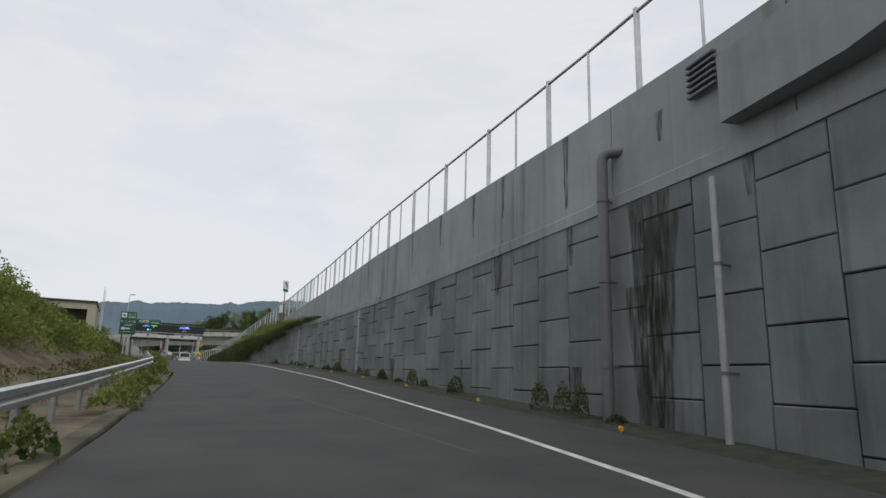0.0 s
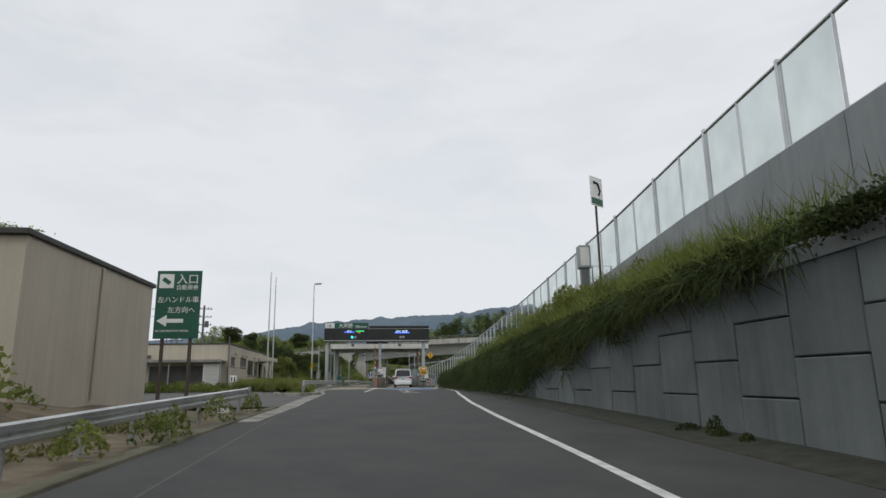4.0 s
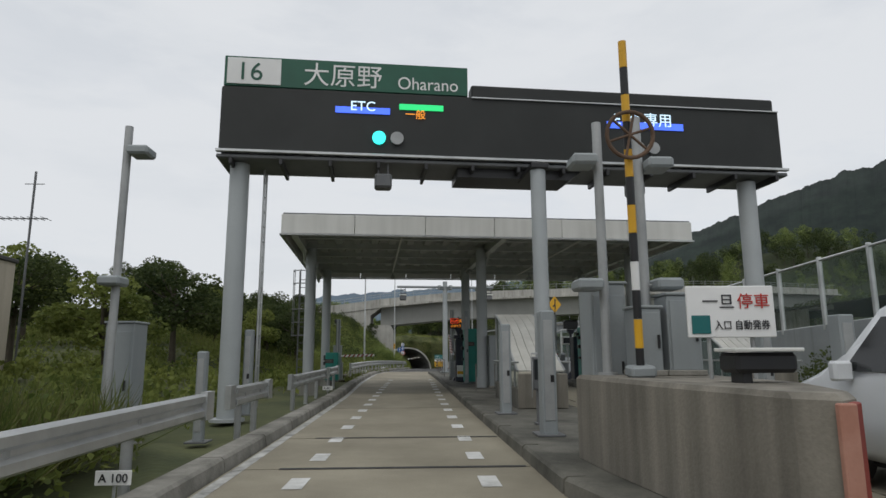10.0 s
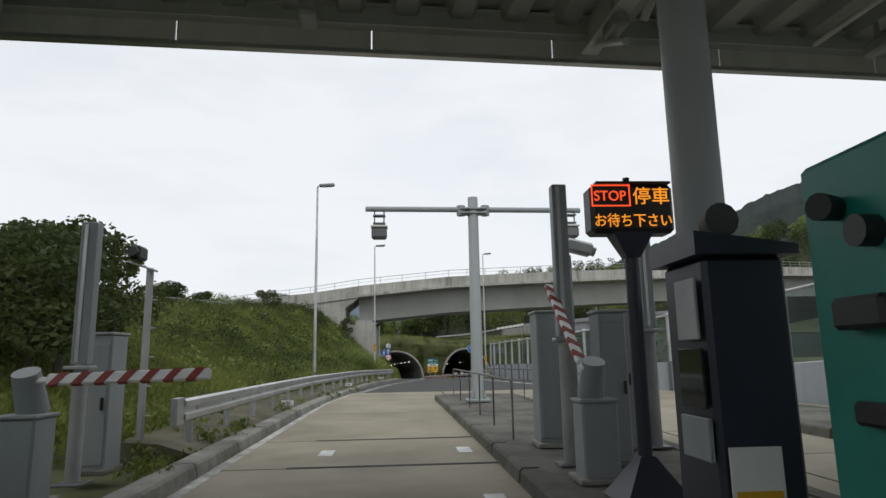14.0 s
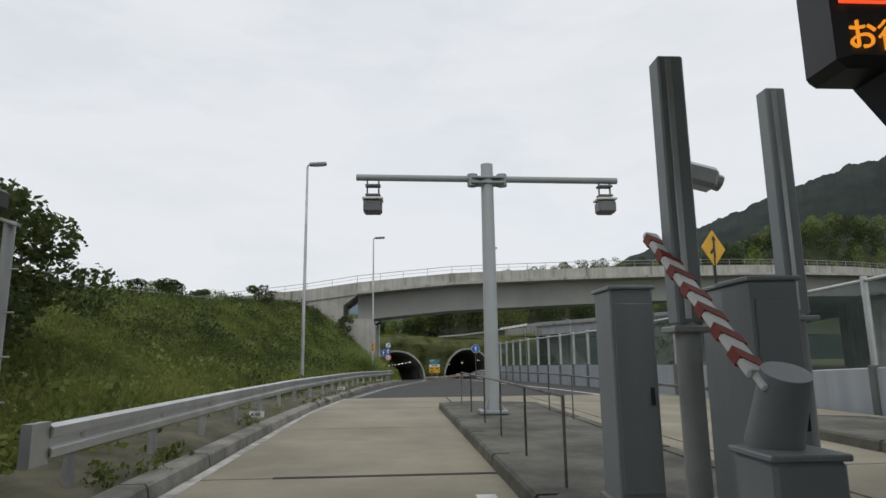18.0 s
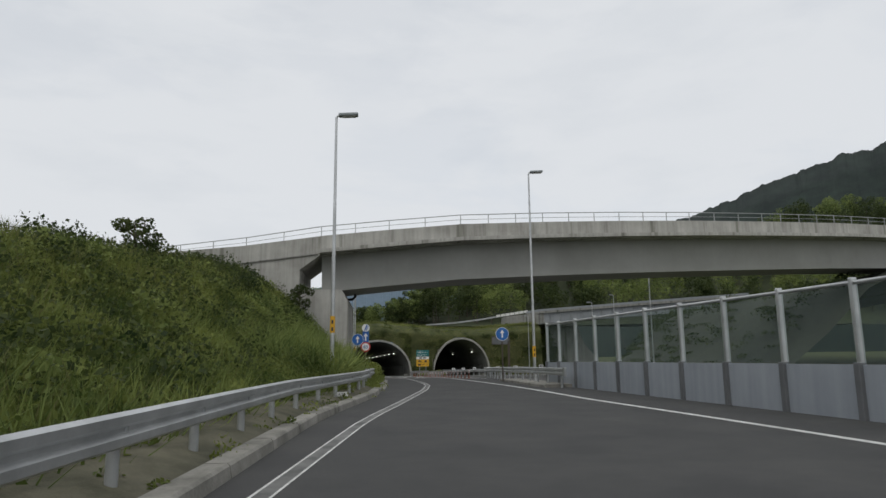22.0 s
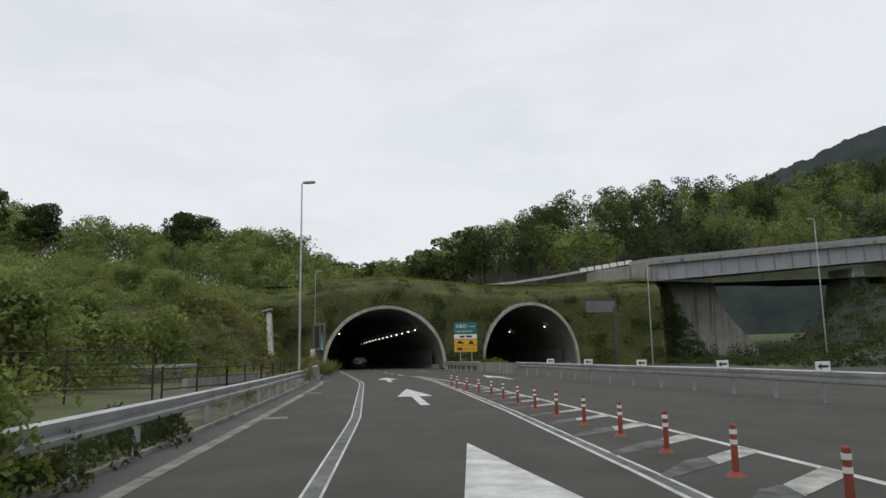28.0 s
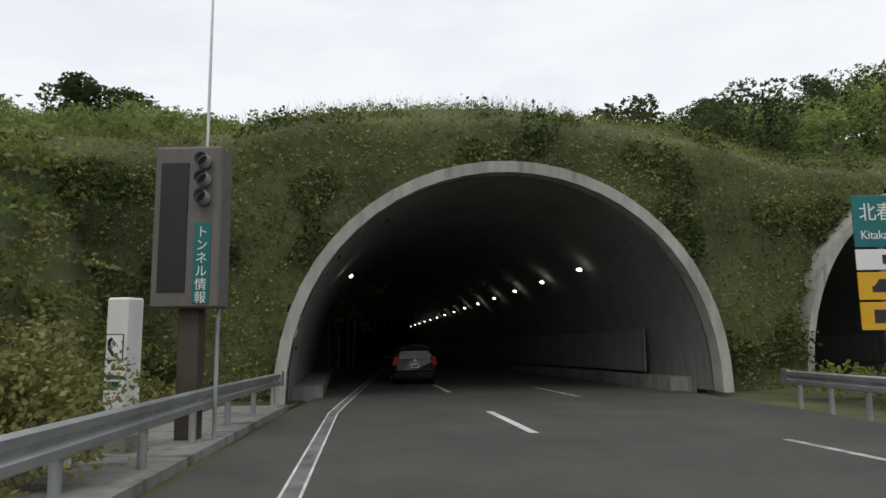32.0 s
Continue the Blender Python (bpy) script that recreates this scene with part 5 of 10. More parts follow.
def far_left_z(x, y):
    """Overgrown hillside left of the ramp between overpass and tunnel."""
    w = float(np.interp(y, [143, 185, 203, 222, 260], [16, 16, 6, 5, 12]))
    d = LEFT(y) - 4.0 - x - float(np.interp(y, [166, 176, 196, 206], [0, 6.5, 6.5, 0]))
    h = float(np.interp(y, [143, 150, 170, 195, 205, 222, 260], [5.5, 3.5, 4.5, 5.0, 5.8, 8.5, 9]))
    z = rz(y) - 0.06 + h * smooth01(d / w) + 3.0 * smooth01((d - w) / 20)
    if y > 204:
        z = min(z, 4.0 + 0.325 * (y - 222) + max(0.0, -17 - 0.82 * (y - 212) - x) * 0.5 + 6 * (1 - smooth01((y - 204) / 8)))
    return z + (0.5 * noise.noise(Vector((x * 0.2, y * 0.2, 9))) if d > 0.5 else 0)


def sheet_between(name, ys, width, foot, fn, mat, label, nx=26):
    verts = []
    for y in ys:
        f = foot(y)
        verts += [(f - width * (j / (nx - 1)) ** 1.3, y, fn(f - width * (j / (nx - 1)) ** 1.3, y)) for j in range(nx)]
    ob = new(name, sheet_mesh(name, verts, grid_faces(len(ys), nx), mat))
    return tagged(ob, label, "bank", kind="structure")


sheet_between("bank_left", np.arange(60, 151, 1.5), 34, lambda y: LEFT(y) - 0.3, bank_left_z, TURF, "tall weedy green bank beside the toll road")
sheet_between("bank_ramp", np.arange(-80, 18, 1.5), 26, lambda y: LEFT(y) - 0.3, ramp_left_z, SOIL, "bare earth bank with weeds beside the ramp")
sheet_between("hillside_left", np.arange(143, 262, 2.0), 60, lambda y: LEFT(y) - 0.3, far_left_z, TURF, "overgrown hillside above the ramp")


WOOD_TOP = line([(-70, 9), (-20, 13), (-5, 16.5), (0, 19), (10, 23), (20, 27), (30, 31), (45, 32), (60, 34), (80, 35), (100, 38), (120, 43), (130, 49), (160, 52), (200, 54)])


def right_hill_z(x, y):
    """Wooded hill behind the tunnels, rising to the right."""
    k = smooth01((y - 240) / 50.0)
    return 6.3 + (max(WOOD_TOP(x) - 9.0, 6.6) - 6.3) * k + 0.6 * noise.noise(Vector((x * 0.08, y * 0.08, 2)))


height_sheet("hill_behind", np.arange(-70, 200, 5.0), np.arange(232, 380, 5.0), right_hill_z, TURF_SHADE, "wooded hill behind the tunnels")
def slope_right_z(x, y):
    """Cut slope right of the main road, falling back before the bridge."""
    foot = 26 + 16 * smooth01((y - 190) / 32)
    return rz(y) - 0.1 + 9 * smooth01((x - foot) / 14) + 7 * smooth01((x - foot - 20) / 60)


height_sheet("slope_right", np.arange(20, 160, 4.0), np.arange(150, 236, 4.0), slope_right_z, ROCKNET, "grey green cut slope right of the main road")


def ridge(name, az, el, dist, mat, label, rough=0.05):
    """A far wooded ridge, from bearings (degrees to the right of the road) and heights (degrees), as a sloping sheet with depth."""
    n = 1200
    verts = []
    for i in range(n):
        a = az[0] + (az[-1] - az[0]) * i / (n - 1)
        e = float(np.interp(a, az, el)) * (1 + rough * noise.noise(Vector((a * 0.9, dist * 0.01, 0))) + rough * 0.25 * noise.noise(Vector((a * 3.1, 1, dist))) + rough * 0.13 * noise.noise(Vector((a * 11.0, 2, dist))) + rough * 0.08 * noise.noise(Vector((a * 31.0, 3, dist))))
        top = dist * math.tan(radians(e))
        for k in range(6):
            f = k / 5
            r = dist * (0.72 + 0.28 * f)
            bump = 1 + 0.05 * noise.noise(Vector((a * 0.8, f * 4, 7))) * (1 - f)
            verts.append((-4 + r * math.sin(radians(a)), 90 + r * math.cos(radians(a)), -8 + (top + 8) * f ** 0.8 * bump))
        r = dist * 1.25
        verts.append((-4 + r * math.sin(radians(a)), 90 + r * math.cos(radians(a)), -8))
    ob = new(name, sheet_mesh(name, verts, [q[::-1] for q in grid_faces(n, 7)], mat))
    return tagged(ob, label, "mountain", kind="structure")


ridge("ridge_far", [-50, -34, -24, -14, -8, -3, 2, 6, 9, 13, 20], [2.0, 3.0, 3.6, 4.4, 5.5, 5.9, 6.2, 6.3, 6.8, 7.0, 5.2], 1900, HAZED_RIDGE, "distant blue-green wooded ridge")
ridge("mountain_right", [2, 8, 12, 15, 18, 21, 25, 30, 36, 45, 60, 80], [1.3, 3.9, 5.2, 6.2, 7.7, 9.0, 10.5, 12.2, 14.1, 15.8, 16, 13], 620, MOUNTAIN, "dark wooded mountain", 0.03)


# ---- toll islands ----
IZ = 0.16


def island(name, outline, label):
    """A raised concrete island: kerb stones round a paved top."""
    t = thing(name, label, "traffic island", kind="structure")
    z0 = rz(70)
    n = len(outline)
    cx, cy = sum(p[0] for p in outline) / n, sum(p[1] for p in outline) / n
    inner = []
    for i, (x, y) in enumerate(outline):
        (ax, ay), (bx, by) = outline[i - 1], outline[(i + 1) % n]
        d = Vector((bx - ax, by - ay)).normalized()
        inner.append((x - d.y * 0.2, y + d.x * 0.2))
    mb = MB()
    mb.add([(x, y, rz(y) + IZ - 0.006) for x, y in inner], [tuple(range(n))])
    part("paving", mb, ISLE, t, "stained concrete paving")
    for i in range(n):
        (x0, y0), (x1, y1) = outline[i], outline[(i + 1) % n]
        k = max(1, int(math.hypot(x1 - x0, y1 - y0) / 2.0))
        for j in range(k):
            a, b = j / k, (j + 1) / k - 0.006
            part("kerb_stone", MB().sweep([(0.03, -0.2), (0.0, IZ - 0.03), (-0.03, IZ), (-0.22, IZ), (-0.22, -0.2)],
                 [(x0 + (x1 - x0) * a, y0 + (y1 - y0) * a, rz(y0 + (y1 - y0) * a)), (x0 + (x1 - x0) * b, y0 + (y1 - y0) * b, rz(y0 + (y1 - y0) * b))]), ISLE, t)
    return t


island("island_centre", [(-3.35, 61.6), (-2.9, 59.6), (-2.1, 58.5), (-1.5, 58.8), (-1.25, 60.5), (-1.3, 80), (-1.2, 97.5), (-3.0, 98.3), (-3.85, 97.9), (-3.65, 86), (-3.5, 72)],
       "long stained concrete island between the toll lanes")
island("island_right", [(1.25, 62), (1.35, 59.5), (2.2, 57.8), (3.6, 57.8), (4.0, 62), (4.2, 80), (4.0, 92), (2.6, 93), (1.8, 91), (1.35, 80)], "raised concrete island beside the automatic lane")


def footing(x, y):
    return pose(x, y, rz(y) + IZ)


# ---- gantry over the toll lanes ----
gan = thing("toll_gantry", "black variable message gantry with a green name panel on grey columns", "gantry", pose(-2.55, 68.55, rz(68), 0, 0, 4.5))
for x, y, h in ((-5.9, 0.25, 5.25), (0.28, -0.70, 5.05), (5.55, 0.25, 5.2)):
    col_ = part("column", MB().tube([(x, y, 0.0), (x, y, h)], 0.155 if y < 0 else 0.20, 20), COLUMN_P, gan, "round grey steel column")
    part("base_flange", MB().tube([(x, y, 0.0), (x, y, 0.06)], 0.34, 20), COLUMN_P, col_)
part("column_head", MB().box((0.28, -0.3, 5.1), (0.36, 1.2, 0.12), 0.02), BLACK_P, gan)
part("board", MB().box((-0.02, 0.1, 6.12), (12.5, 0.55, 1.42), 0.03), BLACK, gan, "black message board")
part("upper_board", MB().box((2.62, 0.16, 6.96), (7.2, 0.40, 0.42), 0.03), BLACK, gan)
part("name_panel", MB().box((-3.66, -0.10, 7.18), (5.16, 0.10, 0.66), 0.01), GREEN_S, gan, "green name panel")
part("number_panel", MB().box((-5.63, -0.158, 7.18), (1.1, 0.02, 0.58), 0.004), WHITE_S, gan, "white number panel")
words("16", 0.56, GREEN_S, parent=gan, m=pose(-6.0, -0.175, 6.98))
words("大原野", 0.56, WHITE_S, parent=gan, m=pose(-4.62, -0.156, 6.97))
words("Oharano", 0.40, WHITE_S, parent=gan, m=pose(-2.62, -0.156, 6.94), squeeze=0.92)
part("catwalk", MB().box((0, 0.42, 5.30), (12.6, 1.25, 0.08), 0.02), GREY_DK, gan)
part("lower_lip", MB().box((0, -0.22, 5.40), (12.6, 0.12, 0.06), 0.01), ZINC, gan)
part("upper_lip", MB().box((2.6, -0.20, 6.80), (7.2, 0.04, 0.03), 0.005), ZINC, gan)
for i in range(13):
    part("bracket", MB().box((-6.0 + i, 0.35, 5.20), (0.07, 1.2, 0.14), 0.01), BLACK_P, gan)
part("cable_box", MB().plate([(-0.9, 0), (1.9, 0), (1.6, -0.22), (-0.9, -0.22)], (-0.4, 0.0, 5.28), (1, 0, 0), (0, 0, 1), 0.9), BLACK_P, gan)
for x in (-2.9, 2.65):
    part("antenna", MB().box((x, -0.1, 4.86), (0.36, 0.34, 0.30), 0.04).tube([(x - 0.1, -0.1, 5.0), (x - 0.1, -0.1, 5.3)], 0.02, 6).tube([(x + 0.1, -0.1, 5.0), (x + 0.1, -0.1, 5.3)], 0.02, 6), GREY_DK, gan, "dark hanging lane antenna")
part("led_strip", MB().box((-3.35, -0.19, 6.40), (1.15, 0.02, 0.14), 0.004), LED_BLUE, gan, "blue glowing strip")
words("ETC", 0.30, LED_PALE, parent=gan, m=pose(-3.62, -0.21, 6.39))
part("led_strip", MB().box((-2.1, -0.19, 6.52), (0.95, 0.02, 0.13), 0.004), LED_GREEN, gan, "green glowing strip")
words("一般", 0.22, LED_AMBER, parent=gan, m=pose(-2.45, -0.21, 6.27))
part("led_strip", MB().box((2.95, -0.19, 6.32), (1.8, 0.02, 0.16), 0.004), LED_BLUE, gan, "blue glowing strip")
words("ETC 専用", 0.34, LED_PALE, parent=gan, m=pose(2.2, -0.21, 6.34))
for x, mt, nm in ((-3.0, LED_CYAN, "lit green signal lamp"), (-2.62, ZINC_DULL, ""), (2.75, ZINC_DULL, ""), (3.1, ZINC_DULL, "")):
    part("signal_lamp", MB().tube([(x, -0.17, 5.80), (x, -0.24, 5.80)], 0.14, 18), mt, gan, nm)
lad = MB().tube([(-5.45, 0.62, 0.2), (-5.45, 0.62, 5.3)], 0.025, 6).tube([(-5.45, 0.92, 0.2), (-5.45, 0.92, 5.3)], 0.025, 6)
for i in range(15):
    lad.tube([(-5.45, 0.62, 0.4 + i * 0.33), (-5.45, 0.92, 0.4 + i * 0.33)], 0.015, 5)
part("ladder", lad, ZINC, gan, "thin steel ladder")

# ---- canopy ----
BEAM_P = surf("beam_paint", (0.46, 0.48, 0.46), (0.58, 0.60, 0.58), 0.8, 0.5, 0.02, streak=0.3)
SOFFIT = surf("soffit_metal", (0.34, 0.355, 0.335), (0.45, 0.465, 0.44), 0.8, 0.5, 0.03, streak=0.3)
can = thing("toll_canopy", "flat white-edged canopy with a ribbed metal soffit on round columns", "canopy", pose(-2.75, 78.7, rz(78), 0, 0, 4.0))
CW, CD, CB = 6.2, 5.15, 4.62
for x, y in ((-5.7, -1.45), (-5.55, 4.25), (0.17, -1.85), (0.35, 3.0), (5.75, -1.45), (5.75, 3.7)):
    part("column", MB().tube([(x, y, 0.1), (x, y, 0.48), (x, y, 0.5), (x, y, CB + 0.25)], 0.18, 20), COLUMN_P, can, "round pale grey steel column")
    part("column_sleeve", MB().tube([(x, y, 0.1), (x, y, 0.5)], 0.2, 20), COLUMN_P, can)
    if x < -5:
        part("footing", MB().box((x, y, 0.14), (0.62, 0.62, 0.5), 0.03), CONC, can, "weathered concrete footing")
nx = 160
soff = []
for i in range(nx):
    x = -CW + 0.1 + (2 * CW - 0.2) * i / (nx - 1)
    dz = 0.07 * (1 if (i // 4) % 2 else -1)
    soff += [(x, -CD + 0.1, CB + 0.52 + dz), (x, CD - 0.1, CB + 0.52 + dz)]
part("soffit", MB().add(soff, [(2 * i, 2 * i + 1, 2 * i + 3, 2 * i + 2) for i in range(nx - 1)]), SOFFIT, can, "ribbed grey metal soffit")
part("roof", MB().box((0, 0, CB + 0.66), (2 * CW - 0.04, 2 * CD - 0.04, 0.06), 0.01), GREY_DK, can)
for y in (-CD + 0.05, -3.2, -1.35, 0.4, 2.1, 3.9, CD - 0.1):
    web = part("cross_beam", MB().box((0, y, CB + 0.42), (2 * CW - 0.1, 0.018, 0.26), 0.004), BEAM_P, can, "pale painted steel beam")
    for z in (0.30, 0.54):
        part("flange", MB().box((0, y, CB + z), (2 * CW - 0.1, 0.14, 0.02), 0.004), BEAM_P, web)
for x in (-5.9, 0.40, 5.75):
    web = part("main_beam", MB().box((x, 0, CB + 0.30), (0.02, 2 * CD - 0.2, 0.42), 0.004), BEAM_P, can)
    part("flange", MB().box((x, 0, CB + 0.10), (0.20, 2 * CD - 0.2, 0.025), 0.004), BEAM_P, web)
    for y in (-1.35, 3.9):
        part("knee_brace", MB().tube([(x, y + 0.2, CB - 0.25), (x, y + 0.95, CB + 0.12)], 0.04, 8).tube([(x, y - 0.2, CB - 0.25), (x, y - 0.95, CB + 0.12)], 0.04, 8), BEAM_P, can)
for x in (-2.7, 3.1):
    part("conduit", MB().tube([(x, -CD + 0.3, CB + 0.26), (x, CD - 0.3, CB + 0.26)], 0.035, 8), WHITE, can, "pale conduit")
for x, y in ((0.4, -1.2), (0.4, 2.2), (0.4, 4.3), (-2.7, 4.4), (3.5, 4.4)):
    part("camera_unit", MB().box((x, y, CB + 0.02), (0.16, 0.34, 0.16), 0.03).tube([(x, y, CB + 0.1), (x, y, CB + 0.3)], 0.03, 6), ZINC_DULL, can, "grey camera unit")
edges = [((-CW, -CD), (CW, -CD), 6, (0, -1)), ((CW, -CD), (CW, CD), 5, (1, 0)), ((CW, CD), (-CW, CD), 6, (0, 1)), ((-CW, CD), (-CW, -CD), 5, (-1, 0))]
for (x0, y0), (x1, y1), n, out in edges:
    for i in range(n):
        a, b = i / n, (i + 1) / n
        mb = MB()
        cx, cy = x0 + (x1 - x0) * (a + b) / 2, y0 + (y1 - y0) * (a + b) / 2
        ln = math.hypot(x1 - x0, y1 - y0) / n - 0.015
        mb.box((cx, cy, CB + 0.36), (ln if out[0] == 0 else 0.05, ln if out[1] == 0 else 0.05, 0.56), 0.01)
        part("fascia_panel", mb, WHITE, can)
    part("fascia_trim", MB().box(((x0 + x1) / 2 + out[0] * 0.01, (y0 + y1) / 2 + out[1] * 0.01, CB + 0.045), (abs(x1 - x0) + 0.08 if out[0] == 0 else 0.1, abs(y1 - y0) + 0.08 if out[1] == 0 else 0.1, 0.05), 0.006), ZINC, can)
hooped = thing("hooped_ladder", "rusty caged steel ladder up to the canopy roof", "ladder", pose(-9.6, 82.5, rz(82) - 0.25))
for x in (-0.16, 0.16):
    part("rail", MB().tube([(x, 0, 0), (x, 0, 5.1)], 0.03, 6), GREY_DK, hooped)
for i in range(14):
    part("rung", MB().tube([(-0.16, 0, 0.3 + i * 0.34), (0.16, 0, 0.3 + i * 0.34)], 0.015, 5), GREY_DK, hooped)
for z in (2.3, 2.85, 3.4, 3.95, 4.5, 5.05):
    part("hoop", MB().tube([(0.37 * math.cos(a), -0.30 - 0.36 * math.sin(a), z) for a in (math.pi * (k - 2) / 12 for k in range(17))], 0.022, 6), GREY_DK, hooped)
for k in range(5):
    a = math.pi * k / 4
    part("cage_strap", MB().tube([(0.37 * math.cos(a), -0.30 - 0.36 * math.sin(a), 2.25), (0.37 * math.cos(a), -0.30 - 0.36 * math.sin(a), 5.1)], 0.016, 5), GREY_DK, hooped)

# ---- concrete nose block with its masts and cabinets ----
blk = thing("nose_block", "stained concrete crash block with a red end stripe", "crash block", pose(0, 0, rz(62) + IZ))
ol = [(-2.92, 62.7), (-2.86, 61.8), (-2.72, 60.6), (-2.48, 59.35), (-2.3, 59.15), (-2.08, 59.35), (-1.6, 60.6), (-1.45, 62.7)]
mb = MB()
n = len(ol)
mb.add([(x, y, 0) for x, y in ol] + [(x, y, 0.86) for x, y in ol] + [(-2.3 + (x + 2.3) * 0.95, 61.3 + (y - 61.3) * 0.97, 0.9) for x, y in ol],
       [(i, i + n, (i + 1) % n + n, (i + 1) % n)[::-1] for i in range(n)] + [(i + n, i + 2 * n, (i + 1) % n + 2 * n, (i + 1) % n + n)[::-1] for i in range(n)] + [tuple(range(3 * n - 1, 2 * n - 1, -1))[::-1]])
part("block", mb, CONC_STAIN, blk)
part("stripe", MB().box((-2.19, 59.22, 0.43), (0.12, 0.05, 0.84), 0.01, Matrix.Rotation(0.72, 3, "Z")), RED_DULL, blk, "faded red reflective stripe")
part("stripe", MB().box((-2.30, 59.135, 0.43), (0.11, 0.05, 0.84), 0.01), PINK_DULL, blk, "bleached pink stripe")


def cabinet(x, y, w, d, h, label, mat=GREY, z=None, doors=1, rot=0, name="cabinet"):
    t = thing(name, label, "cabinet", pose(x, y, (rz(y) + IZ) if z is None else z, 0, 0, rot))
    part("body", MB().box((0, 0, h / 2), (w, d, h), 0.015).box((0, 0, h + 0.012), (w + 0.04, d + 0.04, 0.03), 0.01), mat, t)
    for i in range(doors):
        dw = w / doors
        part("door", MB().box((-w / 2 + dw * (i + 0.5), -d / 2 - 0.008, h * 0.5), (dw * 0.86, 0.018, h * 0.86), 0.006), mat, t)
        part("handle", MB().box((-w / 2 + dw * (i + 0.82), -d / 2 - 0.03, h * 0.5), (0.025, 0.03, 0.14), 0.006), BLACK_P, t, "dark handle")
    part("plinth", MB().box((0, 0, 0.03), (w + 0.06, d + 0.06, 0.06), 0.01), KERB, t)
    return t


NZ = rz(62) + IZ + 0.9
cabinet(-2.48, 63.05, 0.42, 0.5, 1.95, "tall pale grey control cabinet behind the crash block")
cabinet(-2.25, 62.35, 0.28, 0.36, 0.72, "small grey control cabinet on the crash block", z=NZ)
cabinet(-1.86, 62.35, 0.36, 0.36, 0.86, "grey control cabinet standing on the crash block", z=NZ)


def mast(x, y, h, label, heads=(), z=None, r=0.055):
    t = thing("light_mast", label, "mast", pose(x, y, rz(y) + IZ if z is None else z))
    part("pole", MB().tube([(0, 0, 0), (0, 0, h)], r, 12).tube([(0, 0, 0), (0, 0, 0.03)], r * 2, 12), ZINC_DULL, t)
    for dx, hz in heads:
        hd = part("floodlight", MB().box((dx, -0.05, hz), (0.30, 0.34, 0.13), 0.04), GREY, t, "grey box floodlight")
        part("bracket", MB().tube([(0, 0, hz), (dx, -0.05, hz)], 0.018, 6), ZINC_DULL, t)
    return t


mast(-2.60, 62.55, 2.95, "grey steel mast with box floodlights on the crash block", ((-0.2, 2.45), (-0.2, 1.0)), NZ)
mast(-2.14, 62.5, 3.0, "grey steel mast with box floodlights beside the wheel", ((0.2, 2.4), (0.22, 1.0)), NZ)
mast(-8.88, 64.3, 4.55, "slim grey mast with two floodlights beside the toll lane", ((0.22, 4.15), (-0.02, 2.3)), rz(64))
bar = thing("wheel_bar", "black and yellow striped bar with a rusty spoked wheel", "height gauge", pose(-2.5, 61.8, NZ, 4, -1.5, 0))
for i in range(12):
    part("band", MB().tube([(0, 0, i * 0.29), (0, 0, i * 0.29 + 0.285)], 0.042, 12), (BLACK_P, BLACK_P, YELLOW_S, WHITE_S)[(i * 2) % 4 if i > 5 else (0, 2, 0, 3, 0, 2)[i]], bar)
wh = MB().tube([(0.24 * math.cos(a), -0.08, 2.45 + 0.24 * math.sin(a)) for a in (2 * math.pi * k / 24 for k in range(25))], 0.022, 7, caps=False)
part("wheel_rim", wh, RUST, bar, "rusty wheel rim")
for k in range(6):
    a = math.pi * k / 3 + 0.3
    part("spoke", MB().tube([(0, -0.08, 2.45), (0.24 * math.cos(a), -0.08, 2.45 + 0.24 * math.sin(a))], 0.014, 6), RUST, bar)
part("foot", MB().box((0, 0, 0.06), (0.26, 0.22, 0.12), 0.03), GREY, bar)


def sign_board(x, y, z, w, h, label, rot=0, mat=WHITE_S, name="stop_sign"):
    t = thing(name, label, "sign", pose(x, y, z, 0, 0, rot))
    part("board", MB().box((0, 0, 0), (w, 0.03, h), 0.012), mat, t)
    return t


ss = sign_board(-1.80, 61.3, rz(61) + 1.68, 0.80, 0.48, "white warning board with red and dark lettering on the crash block", -6)
words("一旦", 0.15, DARKMARK, parent=ss, m=pose(-0.26, -0.022, 0.04))
words("停車", 0.15, RED_S, parent=ss, m=pose(0.06, -0.022, 0.04))
words("入口 自動発券", 0.095, DARKMARK, parent=ss, m=pose(-0.16, -0.022, -0.16), squeeze=0.85)
part("pictogram", MB().box((-0.28, -0.02, -0.12), (0.17, 0.012, 0.17), 0.004), TEAL_S, ss)
part("leg", MB().tube([(-0.2, 0.04, -0.78), (-0.2, 0.04, 0.1)], 0.02, 8).tube([(0.2, 0.04, -0.78), (0.2, 0.04, 0.1)], 0.02, 8), ZINC_DULL, ss)
lb = thing("warning_lamp", "dark low warning lamp box with a pale lid", "lamp", pose(-2.0, 60.55, NZ))
part("housing", MB().box((0, 0, 0.16), (0.50, 0.30, 0.16), 0.03).box((-0.14, 0, 0.04), (0.08, 0.2, 0.1), 0.01), BLACK_P, lb)
part("lid", MB().box((0, -0.02, 0.26), (0.56, 0.34, 0.03), 0.01), WHITE, lb, "pale lid")


